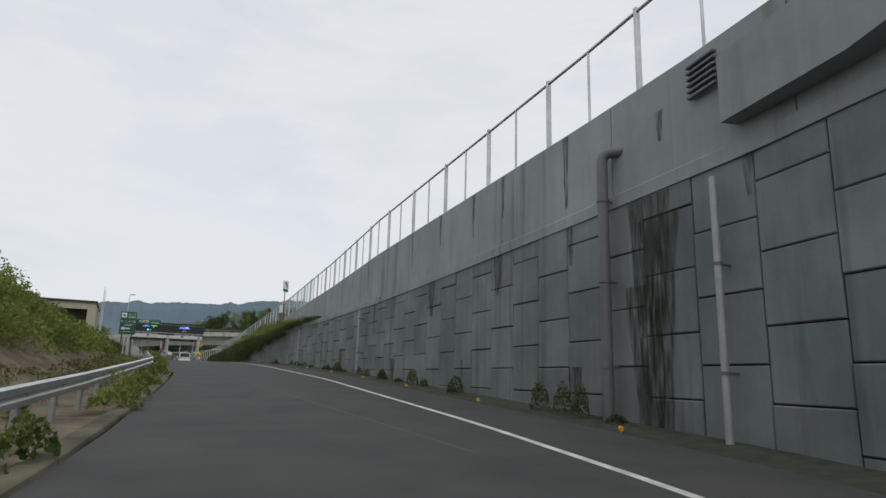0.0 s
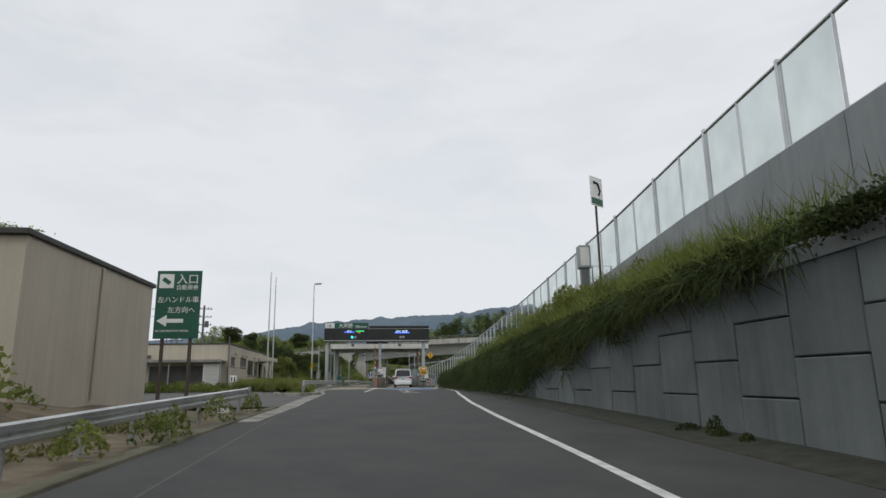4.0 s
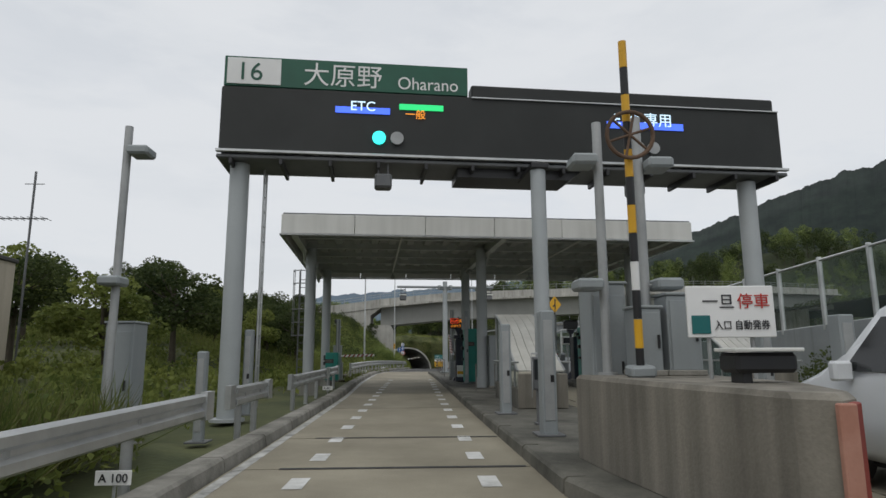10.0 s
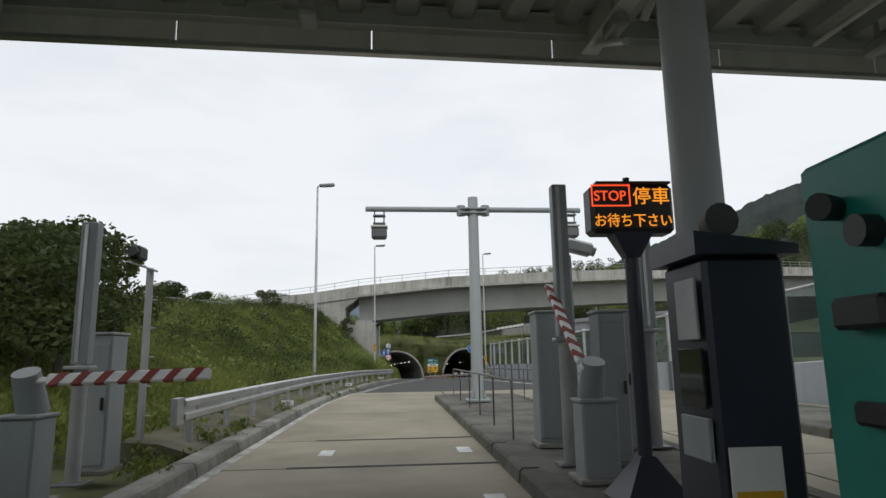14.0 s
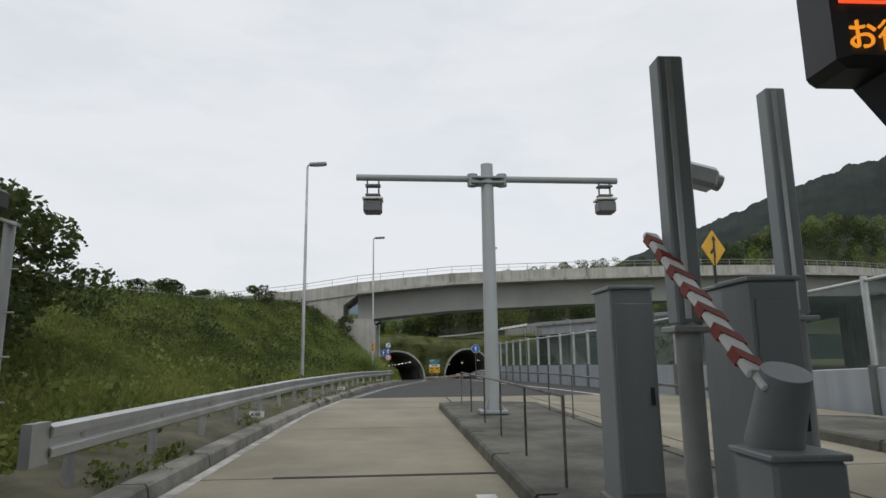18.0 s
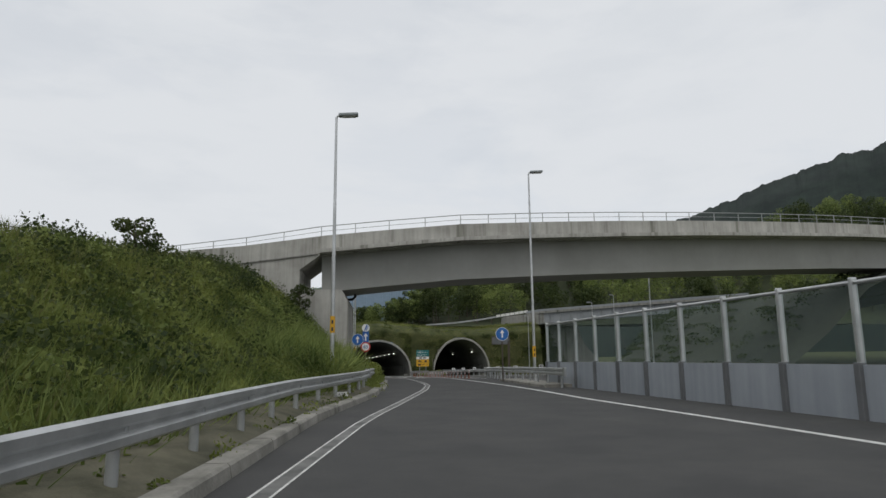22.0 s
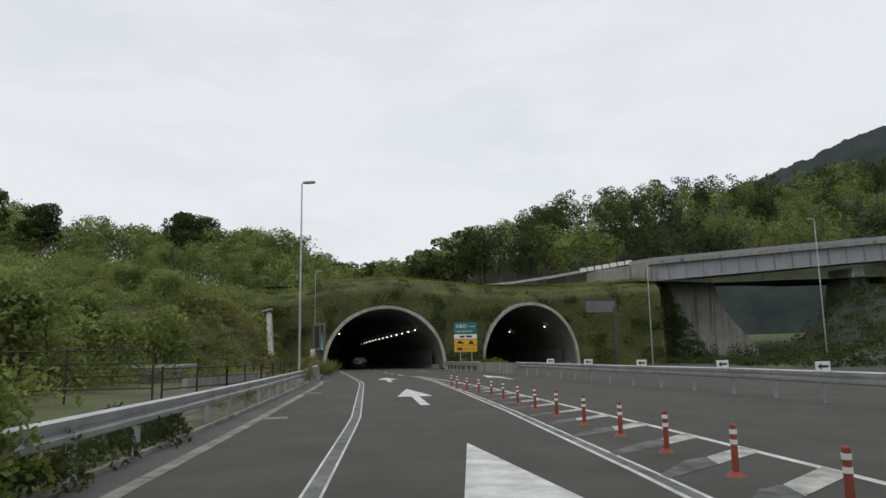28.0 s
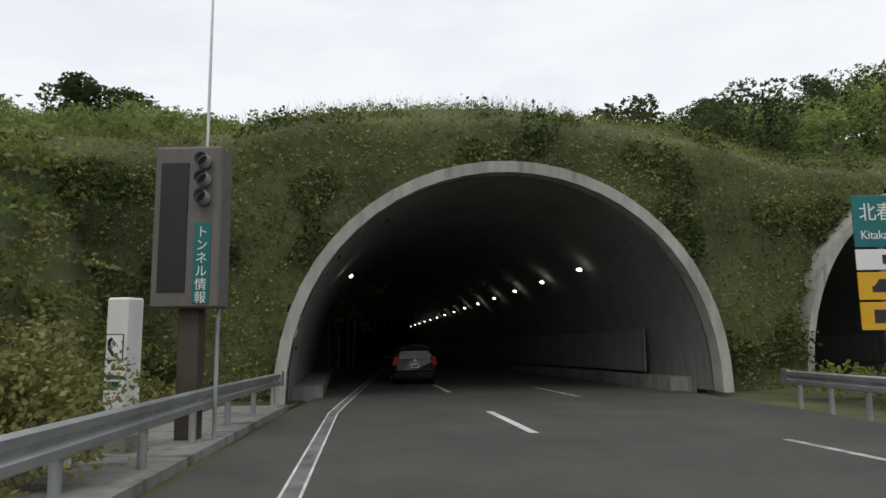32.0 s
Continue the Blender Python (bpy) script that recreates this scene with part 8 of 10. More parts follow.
# ---- plants ----
def clumps(base, r, h, per):
    """Leaf places in bushy domes over base points."""
    base = np.repeat(np.asarray(base, float), per, axis=0)
    n = len(base)
    rr = np.repeat(np.broadcast_to(r, (n // per,)), per)
    hh = np.repeat(np.broadcast_to(h, (n // per,)), per)
    a = rng.uniform(0, 2 * math.pi, n)
    u = np.sqrt(rng.uniform(0, 1, n))
    top = np.sqrt(np.maximum(0, 1 - u * u))
    k = rng.uniform(0.15, 1, n) ** 0.5
    return base + np.stack([rr * u * np.cos(a), rr * u * np.sin(a), hh * (top * k + 0.03)], 1)


def along(fn, y0, y1, s0, s1, n, bias=1.0):
    """Points on a bank at distances s0 to s1 from the road edge."""
    ys = rng.uniform(y0, y1, n)
    ss = s0 + (s1 - s0) * rng.uniform(0, 1, n) ** bias
    return np.array([(LEFT(y) - s, y, fn(LEFT(y) - s, y)) for y, s in zip(ys, ss)])


def vary(lo, hi, n):
    return rng.uniform(lo, hi, n)


# bank from the toll gate to the overpass
b = along(bank_left_z, 64, 146, 2.2, 20, 1800)
stuff("bank_weeds", leaf_mesh("bank_weeds", clumps(b, vary(0.4, 0.9, 1800), vary(0.3, 0.8, 1800), 52), 0.16, LEAF, 0.5), "tall green weeds and creepers covering the bank", "weeds")
b = along(bank_left_z, 86, 141, 1.3, 7.5, 1700)
stuff("bank_weeds", leaf_mesh("bank_weeds", clumps(b, vary(0.25, 0.6, 1700), vary(0.4, 1.0, 1700), 66), 0.10, LEAF, 0.4), "dense leafy weeds behind the guard rail", "weeds")
b = along(bank_left_z, 84, 142, 1.8, 15, 16000)
stuff("bank_grass", leaf_mesh("bank_grass", b + (0, 0, 0.3), 0.6, LEAF_DRY, 1.0, grass=True), "long pale grass stalks on the bank", "grass")
b = along(bank_left_z, 84, 142, 1.6, 15, 60000)
stuff("bank_grass", leaf_mesh("bank_grass", b + (0, 0, 0.25), 0.62, LEAF, 0.9, grass=True), "soft tall green grass on the bank", "grass")
b = along(bank_left_z, 118, 141, 1.0, 7.0, 9000)
stuff("bank_grass", leaf_mesh("bank_grass", b, 0.8, LEAF_BAMBOO, 0.7, grass=True), "lush arching grass on the bank before the overpass", "grass")
b = along(bank_left_z, 128, 141, 1.0, 6.0, 190)
stuff("bank_bushes", leaf_mesh("bank_bushes", clumps(b, vary(0.4, 0.9, 190), vary(0.5, 1.3, 190), 220), 0.10, LEAF_BAMBOO, 0.5), "soft green bushes crowding the rail before the overpass", "shrubs")
b = along(bank_left_z, 106, 127, 1.2, 5.5, 12000)
stuff("bank_grass", leaf_mesh("bank_grass", b, 0.85, LEAF_BAMBOO, 0.75, grass=True), "bright arching grass at the foot of the bank", "grass")
b = along(bank_left_z, 100, 146, 2.0, 16, 420)
stuff("dark_shrubs", leaf_mesh("dark_shrubs", clumps(b, vary(0.5, 1.1, 420), vary(0.7, 1.5, 420), 110), 0.13, LEAF_DK, 0.3), "darker shrubs scattered over the bank", "shrubs")
b = along(bank_left_z, 86, 143, 2.2, 13, 190)
stuff("bank_bushes", leaf_mesh("bank_bushes", clumps(b, vary(0.5, 1.1, 190), vary(0.5, 1.1, 190), 130), 0.15, LEAF_BAMBOO, 0.4), "pale leafy bushes standing out of the bank weeds", "shrubs")
b = np.array([(x, y, bank_left_z(x, y) - 0.1) for x, y in zip(rng.uniform(-16.5, -11.5, 26), rng.uniform(129, 138, 26))])
stuff("abutment_shrubs", leaf_mesh("abutment_shrubs", clumps(b, vary(0.6, 1.1, 26), vary(0.7, 1.5, 26), 260), 0.14, LEAF_DK, 0.2), "dark bushes on the bank crest before the abutment", "shrubs")
b = along(lambda x, y: rz(y), 136, 149, 0.5, 2.2, 90)
stuff("rail_weeds", leaf_mesh("rail_weeds", clumps(b, vary(0.3, 0.6, 90), vary(0.5, 1.1, 90), 130), 0.11, LEAF, 0.45), "leafy weeds overhanging the guard rail", "weeds")
b = along(lambda x, y: rz(y), 148, 166, 0.7, 2.4, 110)
stuff("rail_weeds", leaf_mesh("rail_weeds", clumps(b, vary(0.2, 0.5, 110), vary(0.2, 0.6, 110), 110), 0.08, LEAF_DK, 0.45), "low weeds under the ramp guard rail", "weeds")
b = np.array([(-12.3 - 1.6 * q - 0.4 * rng.uniform(), 203.0 + 9 * q, rz(203 + 9 * q)) for q in rng.uniform(0, 1, 40)])
stuff("rail_weeds", leaf_mesh("rail_weeds", clumps(b, vary(0.3, 0.7, 40), vary(0.7, 1.4, 40), 160), 0.11, LEAF, 0.45), "tall weeds grown through the guard rail", "weeds")

b = np.array([(LEFT(y) - s_, y, rz(y)) for y, s_ in ((183.6, 0.5), (183.9, 0.6), (184.1, 0.4), (178.0, 1.4), (173.2, 1.2), (170.0, 0.9), (188.5, 1.0), (167.5, 1.1))])
stuff("rail_weeds", leaf_mesh("rail_weeds", clumps(b, 0.28, np.array([0.9, 1.2, 0.6, 0.3, 0.3, 0.4, 0.4, 0.5]), 320), 0.30, LEAF_DRY, 0.9, grass=True), "tall dry weeds at the foot of the guard rail", "weeds")

b = np.array([(-10.5 + 0.26 * rng.normal(), 200.9 + 0.35 * rng.normal(), rz(200.7)) for k in range(16)])
stuff("rail_weeds", leaf_mesh("rail_weeds", clumps(b, vary(0.25, 0.45, 16), vary(0.6, 1.2, 16), 300), 0.07, LEAF, 0.45), "tall leafy bush at the end of the concrete barrier", "shrubs")
b = np.array([(-10.4 + 0.25 * rng.normal(), 200.9 + 0.4 * rng.normal(), rz(200.7)) for k in range(600)])
stuff("rail_weeds", leaf_mesh("rail_weeds", b, 1.1, LEAF_DRY, 0.8, grass=True), "dry grass stalks in the bush by the barrier", "grass")
b = np.array([(-12.9 + 0.35 * rng.normal(), 208.5 + 0.4 * rng.normal(), rz(208.5)) for k in range(16)])
stuff("rail_weeds", leaf_mesh("rail_weeds", clumps(b, vary(0.35, 0.6, 16), vary(1.2, 1.95, 16), 420), 0.075, LEAF_WALL, 0.2), "rounded olive bush before the telephone cabinet", "shrubs")
b = np.array([(-11.65 - 0.7 * rng.uniform(), 204.6 + 2.2 * rng.uniform(), rz(205)) for k in range(14)])
stuff("rail_weeds", leaf_mesh("rail_weeds", clumps(b, vary(0.25, 0.5, 14), vary(0.6, 1.15, 14), 260), 0.075, LEAF_WALL, 0.2), "leafy bush behind the guard rail by the telephone", "shrubs")

b = np.array([(x, y, bank_left_z(x, y)) for x, y in zip(rng.uniform(-8.6, -6.75, 46), rng.uniform(120.5, 131.5, 46))])
stuff("bank_bushes", leaf_mesh("bank_bushes", clumps(b, vary(0.5, 0.85, 46), vary(1.0, 1.75, 46), 420), 0.085, LEAF, 0.45), "tall soft weeds bulging over the guard rail", "shrubs")
b = np.array([(x, y, bank_left_z(x, y)) for x, y in zip(rng.uniform(-9.2, -6.6, 3500), rng.uniform(120, 132, 3500))])
stuff("bank_grass", leaf_mesh("bank_grass", b + (0, 0, 0.7), 1.0, LEAF_BAMBOO, 0.7, grass=True), "feathery grass standing among the tall weeds", "grass")
b = np.array([(LEFT(y) - s_, y, rz(y)) for y, s_ in zip(rng.uniform(128, 141, 7000), rng.uniform(0.4, 1.6, 7000))])
stuff("verge_grass", leaf_mesh("verge_grass", b, 0.42, LEAF, 0.8, grass=True), "rough grass between gutter and guard rail", "grass")
b = np.array([(LEFT(y) - s_, y, rz(y)) for y, s_ in zip(rng.uniform(136.5, 141.5, 26), rng.uniform(0.6, 1.1, 26))])
stuff("verge_grass", leaf_mesh("verge_grass", clumps(b, vary(0.3, 0.5, 26), vary(0.6, 1.25, 26), 260), 0.11, LEAF, 0.6), "tall weeds swallowing the end of the guard rail", "weeds")

b = along(bank_left_z, 116, 141, 1.4, 9.0, 330)
stuff("bank_bushes", leaf_mesh("bank_bushes", clumps(b, vary(0.35, 0.8, 330), vary(0.4, 1.05, 330), 200), 0.085, LEAF, 0.35), "dense small-leaved bushes on the bank before the overpass", "shrubs")
b = along(bank_left_z, 116, 141, 2.2, 9.0, 120)
stuff("dark_shrubs", leaf_mesh("dark_shrubs", clumps(b, vary(0.35, 0.7, 120), vary(0.4, 0.95, 120), 200), 0.09, LEAF_DK, 0.3), "dark small-leaved bushes on the bank before the overpass", "shrubs")

b = np.array([(x, y, rz(y)) for x, y in zip(rng.uniform(-8.4, -6.75, 26), rng.uniform(156.0, 160.0, 26))])
stuff("rail_weeds", leaf_mesh("rail_weeds", clumps(b, vary(0.4, 0.65, 26), vary(1.0, 1.95, 26), 400), 0.085, LEAF, 0.35), "thick leafy bush growing over the guard rail", "shrubs")

# yard edge before the toll gate
b = along(lambda x, y: 0.0, 44, 64, 1.5, 6.5, 420)
stuff("yard_weeds", leaf_mesh("yard_weeds", clumps(b, vary(0.3, 0.9, 420), vary(0.4, 1.15, 420), 150), 0.085, LEAF, 0.45), "tall weeds between the yard and the guard rail", "weeds")
b = along(lambda x, y: 0.0, 44, 64, 1.5, 6.5, 34000)
stuff("yard_grass", leaf_mesh("yard_grass", b, 0.8, LEAF_DRY, 0.9, grass=True), "tall arching grass behind the guard rail", "grass")
b = along(lambda x, y: 0.0, 44, 64, 1.5, 6.0, 34000)
stuff("yard_grass", leaf_mesh("yard_grass", b, 0.85, LEAF, 0.8, grass=True), "tall green grass beside the flag poles", "grass")
b = np.array([(x, y, 0.05) for x, y in zip(rng.uniform(-30, -13.5, 260), rng.uniform(43.6, 48, 260)) if not (-19.5 < x and y > 46.2)])
stuff("yard_weeds", leaf_mesh("yard_weeds", clumps(b, vary(0.4, 0.9, len(b)), vary(0.15, 0.95, len(b)), 140), 0.11, LEAF, 0.4), "low spreading weeds before the office", "weeds")
b = np.array([(-7.55, 31.6, 0.0), (-7.7, 31.9, 0.0), (-7.45, 32.1, 0.0)])
stuff("yard_weeds", leaf_mesh("yard_weeds", clumps(b, 0.3, vary(0.6, 1.0, 3), 160), 0.06, LEAF_DRY, 0.6), "dry weeds at the kerb corner of the yard", "weeds")
b = along(lambda x, y: rz(y), 29, 50, 0.75, 1.5, 80)
stuff("yard_weeds", leaf_mesh("yard_weeds", clumps(b, vary(0.15, 0.4, 80), vary(0.1, 0.45, 80), 90), 0.06, LEAF, 0.5), "low weeds under the guard rail", "weeds")
b = np.array([(-5.25 + 0.15 * rng.normal() - 0.12 * (y - 31), y, rz(y) + 0.05) for y in rng.uniform(33, 60, 34)])
stuff("kerb_weeds", leaf_mesh("kerb_weeds", clumps(b, vary(0.1, 0.3, 34), vary(0.15, 0.5, 34), 70), 0.09, LEAF, 0.5), "small weeds growing from the kerb", "weeds")

# bank beside the first ramp
b = along(ramp_left_z, -66, 8, 3.6, 9.5, 620, 0.8)
stuff("ramp_shrubs", leaf_mesh("ramp_shrubs", clumps(b, vary(0.6, 1.2, 620), vary(0.7, 1.5, 620), 150), 0.145, LEAF, 0.35), "dense green shrubs on the earth bank", "shrubs")
b = along(ramp_left_z, -68, 9, 8.0, 18, 380)
stuff("ramp_thicket", leaf_mesh("ramp_thicket", clumps(b, vary(0.9, 1.6, 380), vary(1.6, 3.2, 380), 200), 0.2, LEAF_BAMBOO, 0.3), "tangled young thicket above the bank", "shrubs")
b = along(ramp_left_z, -66, 12, 1.7, 3.4, 420)
stuff("ramp_weeds", leaf_mesh("ramp_weeds", clumps(b, vary(0.15, 0.45, 420), vary(0.1, 0.35, 420), 40), 0.09, LEAF_DRY, 0.4), "sparse dry weeds on bare soil", "weeds")
b = along(lambda x, y: rz(y), -58, 14, 0.25, 0.75, 46)
stuff("verge_tufts", leaf_mesh("verge_tufts", clumps(b, vary(0.25, 0.5, 46), vary(0.3, 0.65, 46), 240), 0.09, LEAF, 0.45), "bushy tufts growing along the verge", "weeds")
b = np.array([(WALLX(y) - 0.35, y, rz(y)) for y in rng.uniform(-48, 12, 26)])
stuff("wall_foot_weeds", leaf_mesh("wall_foot_weeds", clumps(b, vary(0.12, 0.3, 26), vary(0.15, 0.5, 26), 260), 0.05, LEAF_DK, 0.5), "weeds along the foot of the retaining wall", "weeds")

b = np.array([(WALLX(y) - 0.4 - 0.2 * rng.uniform(), y, rz(y)) for y in (-40.3, -39.4, -38.5, -33.0, -28.2, -24.1, -15.2)])
stuff("wall_foot_weeds", leaf_mesh("wall_foot_weeds", clumps(b, vary(0.2, 0.4, 7), vary(0.5, 1.0, 7), 420), 0.06, LEAF_DK, 0.6), "dark bushy weeds growing from the wall gutter", "weeds")

# hedge over the retaining wall
HEDGE_TOP = line([(-9, 2.9), (-2, 3.1), (7, 3.4), (14, 3.7), (20, 3.6), (26, 3.25), (33, 2.7), (42, 2.2), (50, 1.9), (59, 1.5), (68, 1.2)])
HANG = line([(-9, 0.1), (0, 0.2), (7, 0.4), (11, 1.1), (15, 1.8), (20, 2.5), (26, 3.2), (60, 3.0)])
n = 210000
ys, us = rng.uniform(-8, 59, n), rng.uniform(0, 1, n)
pts = []
for y, u, j in zip(ys, us, rng.uniform(0, 1, n)):
    x0, x1 = WALLX(y) - 0.30, min(UPX(y) - 0.1, WALLX(y) + 3.2)
    z0 = LEDGE(y)
    if j < 0.45:
        zlo = max(z0 - HANG(y) * (0.7 + 0.5 * noise.noise(Vector((y * 0.5, 0, 4)))), rz(y) + 0.15)
        pts.append((x0 - 0.12 + 0.25 * u * u, y, zlo + (z0 + 0.2 - zlo) * (j / 0.45) ** 0.8))
    else:
        top = HEDGE_TOP(y) + 0.35 * noise.noise(Vector((y * 0.45, u * 2, 1)))
        pts.append((x0 + (x1 - x0) * u, y, z0 + (top - z0) * smooth01(u * 1.7 + 0.12) * (0.8 + 0.2 * rng.uniform())))
pts = np.array(pts)
pts = pts[rng.uniform(0, 1, n) < np.clip((pts[:, 1] + 8.5) / 11.0, 0.05, 1.0) * np.where(pts[:, 1] < 4, np.clip(0.75 + 0.9 * np.sin(pts[:, 1] * 1.9), 0.25, 1.0), 1.0)]
n = len(pts)
half_n = int(n * 0.73)
stuff("wall_hedge", leaf_mesh("wall_hedge", pts[:half_n], 0.075, LEAF_DK, 0.1), "dark creepers and bushes hanging over the retaining wall", "hedge")
stuff("wall_hedge", leaf_mesh("wall_hedge", pts[half_n:] + rng.normal(size=(n - half_n, 3)) * 0.1, 0.075, LEAF_DK, 0.35), "green weeds on top of the retaining wall", "hedge")
b = np.array([(x, y, z) for x, y, z in ((WALLX(y) + rng.uniform(0.3, 2.4), y, HEDGE_TOP(y) - 0.5) for y in rng.uniform(2, 58, 90))])
stuff("wall_hedge", leaf_mesh("wall_hedge", clumps(b, vary(0.4, 0.8, 90), vary(0.4, 1.0, 90), 240), 0.1, LEAF, 0.4), "bushy sprigs standing up from the hedge", "hedge")
low = pts[pts[:, 1] > 2]
low = low[rng.integers(0, len(low), 26000)]
stuff("wall_hedge", leaf_mesh("wall_hedge", low - (0.08, 0, 0), 0.7, LEAF_DK, -0.55, grass=True), "long grass hanging down the retaining wall", "hedge")
low = low[low[:, 2] > 2.2][:9000]
stuff("wall_hedge", leaf_mesh("wall_hedge", low, 0.6, LEAF, 0.8, grass=True), "upright grass along the top of the retaining wall", "hedge")
sec = []
for y in np.arange(-8, 60, 2.0):
    x0, x1, z0 = WALLX(y) + 0.05, min(UPX(y) - 0.05, WALLX(y) + 3.2), LEDGE(y)
    sec += [(x0 + (x1 - x0) * u, y, z0 + (HEDGE_TOP(y) - 0.35 - z0) * smooth01(u * 1.7)) for u in (0, 0.15, 0.3, 0.5, 0.75, 1.0)]
tagged(new("bank_wall_top", sheet_mesh("bank_wall_top", sec, [q[::-1] for q in grid_faces(34, 6)], TURF_SHADE)), "planted earth behind the retaining wall", "bank", kind="structure")

# overgrown hillside, tunnel bank and crest
def off_rail(b):
    """Leaves out what would stand on the open strip between guard rail and culvert railing."""
    edge = np.interp(b[:, 1], [163, 165, 171, 176, 187.5, 203, 208], [0, -10.2, -13.0, -17.5, -18.5, -17.8, -14.5])
    return b[b[:, 0] < np.where((b[:, 1] > 163) & (b[:, 1] < 208), edge, 99)]


b = off_rail(along(far_left_z, 146, 240, 4.5, 46, 1500))
stuff("hillside_creepers", leaf_mesh("hillside_creepers", clumps(b, vary(0.8, 1.7, len(b)), vary(0.5, 1.5, len(b)), 110), 0.20, LEAF, 0.25), "creepers and vines covering the hillside", "vines")
b = off_rail(along(far_left_z, 150, 240, 6, 46, 700))
stuff("hillside_shrubs", leaf_mesh("hillside_shrubs", clumps(b, vary(0.9, 1.8, len(b)), vary(1.0, 2.4, len(b)), 110), 0.22, LEAF_BAMBOO, 0.2), "light green shrubs on the hillside", "shrubs")
b = along(far_left_z, 198, 224, 3.6, 13, 650)
stuff("slope_creepers", leaf_mesh("slope_creepers", clumps(b, vary(0.4, 0.9, 650), vary(0.25, 0.7, 650), 100), 0.125, LEAF_WALL, 0.3), "low creepers on the slope beside the tunnel", "vines")
b = along(far_left_z, 198, 224, 3.6, 13, 260)
stuff("slope_creepers", leaf_mesh("slope_creepers", clumps(b, vary(0.4, 0.8, 260), vary(0.3, 0.9, 260), 110), 0.13, LEAF, 0.3), "bright leafy creepers on the slope beside the tunnel", "vines")
pts = []
for lo, hi in BANK_PTS:
    for k in range(66):
        f, g = rng.uniform(0, 1, 2)
        pts.append((lo[0] + (hi[0] - lo[0]) * f, lo[1] + (hi[1] - lo[1]) * g - 0.08, lo[2] + (hi[2] - lo[2]) * g))
pts = np.array(pts)
pts += rng.normal(size=pts.shape) * (0.22, 0.10, 0.16)
stuff("bank_creepers", leaf_mesh("bank_creepers", pts[::3], 0.105, LEAF_WALL, -0.1), "olive creepers over the tunnel bank", "vines")
stuff("bank_creepers", leaf_mesh("bank_creepers", pts[1::3], 0.105, LEAF, 0.1), "green creepers over the tunnel bank", "vines")
sel = pts[[i for i in range(len(pts)) if noise.noise(Vector((pts[i][0] * 0.45, pts[i][2] * 0.6, 21.0))) > 0.16]]
stuff("bank_creepers", leaf_mesh("bank_creepers", sel[::2] - (0, 0.14, 0), 0.15, LEAF_DK, 0.0), "dark leafy patches on the tunnel bank", "vines")
stuff("bank_creepers", leaf_mesh("bank_creepers", sel[1::4] - (0, 0.2, 0), 0.13, LEAF_BAMBOO, 0.3), "paler tufts on the tunnel bank", "vines")
stuff("bank_creepers", leaf_mesh("bank_creepers", pts[2::3], 0.26, LEAF_WALL, 0.5, grass=True), "moss and grass on the tunnel bank", "vines")
crest = np.array([lo for lo, hi in BANK_PTS if lo[2] > hill_h(lo[0]) - 0.5])
b = crest[rng.integers(0, len(crest), 26000)] + rng.uniform(-0.6, 0.6, (26000, 3)) * (1, 1, 0.02)
stuff("crest_grass", leaf_mesh("crest_grass", b, 0.34, LEAF, 0.9, grass=True), "short grass along the crest above the tunnels", "grass")
b = crest[rng.integers(0, len(crest), 90)]
stuff("crest_weeds", leaf_mesh("crest_weeds", clumps(b, vary(0.1, 0.25, 90), vary(0.3, 0.75, 90), 40), 0.22, LEAF_DRY, 0.9, grass=True), "thin tall plants standing along the crest above the tunnels", "weeds")
b = crest[rng.integers(0, len(crest), 420)]
stuff("crest_weeds", leaf_mesh("crest_weeds", clumps(b, vary(0.15, 0.45, 420), vary(0.1, 0.38, 420), 90), 0.075, LEAF, 0.6), "low weeds along the crest above the tunnels", "weeds")
b = np.array([(x, 217.5 + rng.uniform(-2, 2.5), rz(218)) for x in rng.uniform(1.0, 5.5, 50)])
stuff("median_weeds", leaf_mesh("median_weeds", clumps(b, vary(0.3, 0.7, 50), vary(0.5, 1.2, 50), 120), 0.13, LEAF, 0.6), "tall pale grass on the median before the tunnels", "grass")
b = np.array([(27.0 + 7.6 * u * (1 - v) + 2.4 * v, 234.6 - 1.5 * (1 - v), -4.2 + 9.8 * v) for u, v in rng.uniform(0, 1, (260, 2))])
stuff("abutment_creepers", leaf_mesh("abutment_creepers", clumps(b, vary(0.5, 1.0, 260), vary(0.4, 1.0, 260), 110), 0.17, LEAF_DK, 0.2), "dark creepers over the shoulder of the bridge abutment", "vines")
b = np.array([(x, y, slope_right_z(x, y)) for x, y in zip(rng.uniform(27, 75, 950), rng.uniform(155, 235, 950))] + [(x, y, slope_right_z(x, y)) for x, y in zip(rng.uniform(34, 75, 420), rng.uniform(196, 234, 420))])
stuff("cut_slope_weeds", leaf_mesh("cut_slope_weeds", clumps(b, vary(0.6, 1.5, 1370), np.concatenate([vary(0.3, 1.2, 950), vary(1.0, 3.0, 420)]), 80), 0.26, LEAF_DK, 0.2), "dark weeds on the cut slope", "weeds")


# ---- trees ----
def crown_of(puffs, per, size):
    """Leaf places on the shells of several puffs (x, y, z, radius)."""
    out = []
    for x, y, z, r in puffs:
        d = rng.normal(size=(per, 3))
        d /= np.linalg.norm(d, axis=1)[:, None]
        out.append(np.array((x, y, z)) + d * (r * rng.uniform(0.45, 1.05, per) ** 0.6)[:, None] * (1, 1, 0.8))
    return np.concatenate(out)


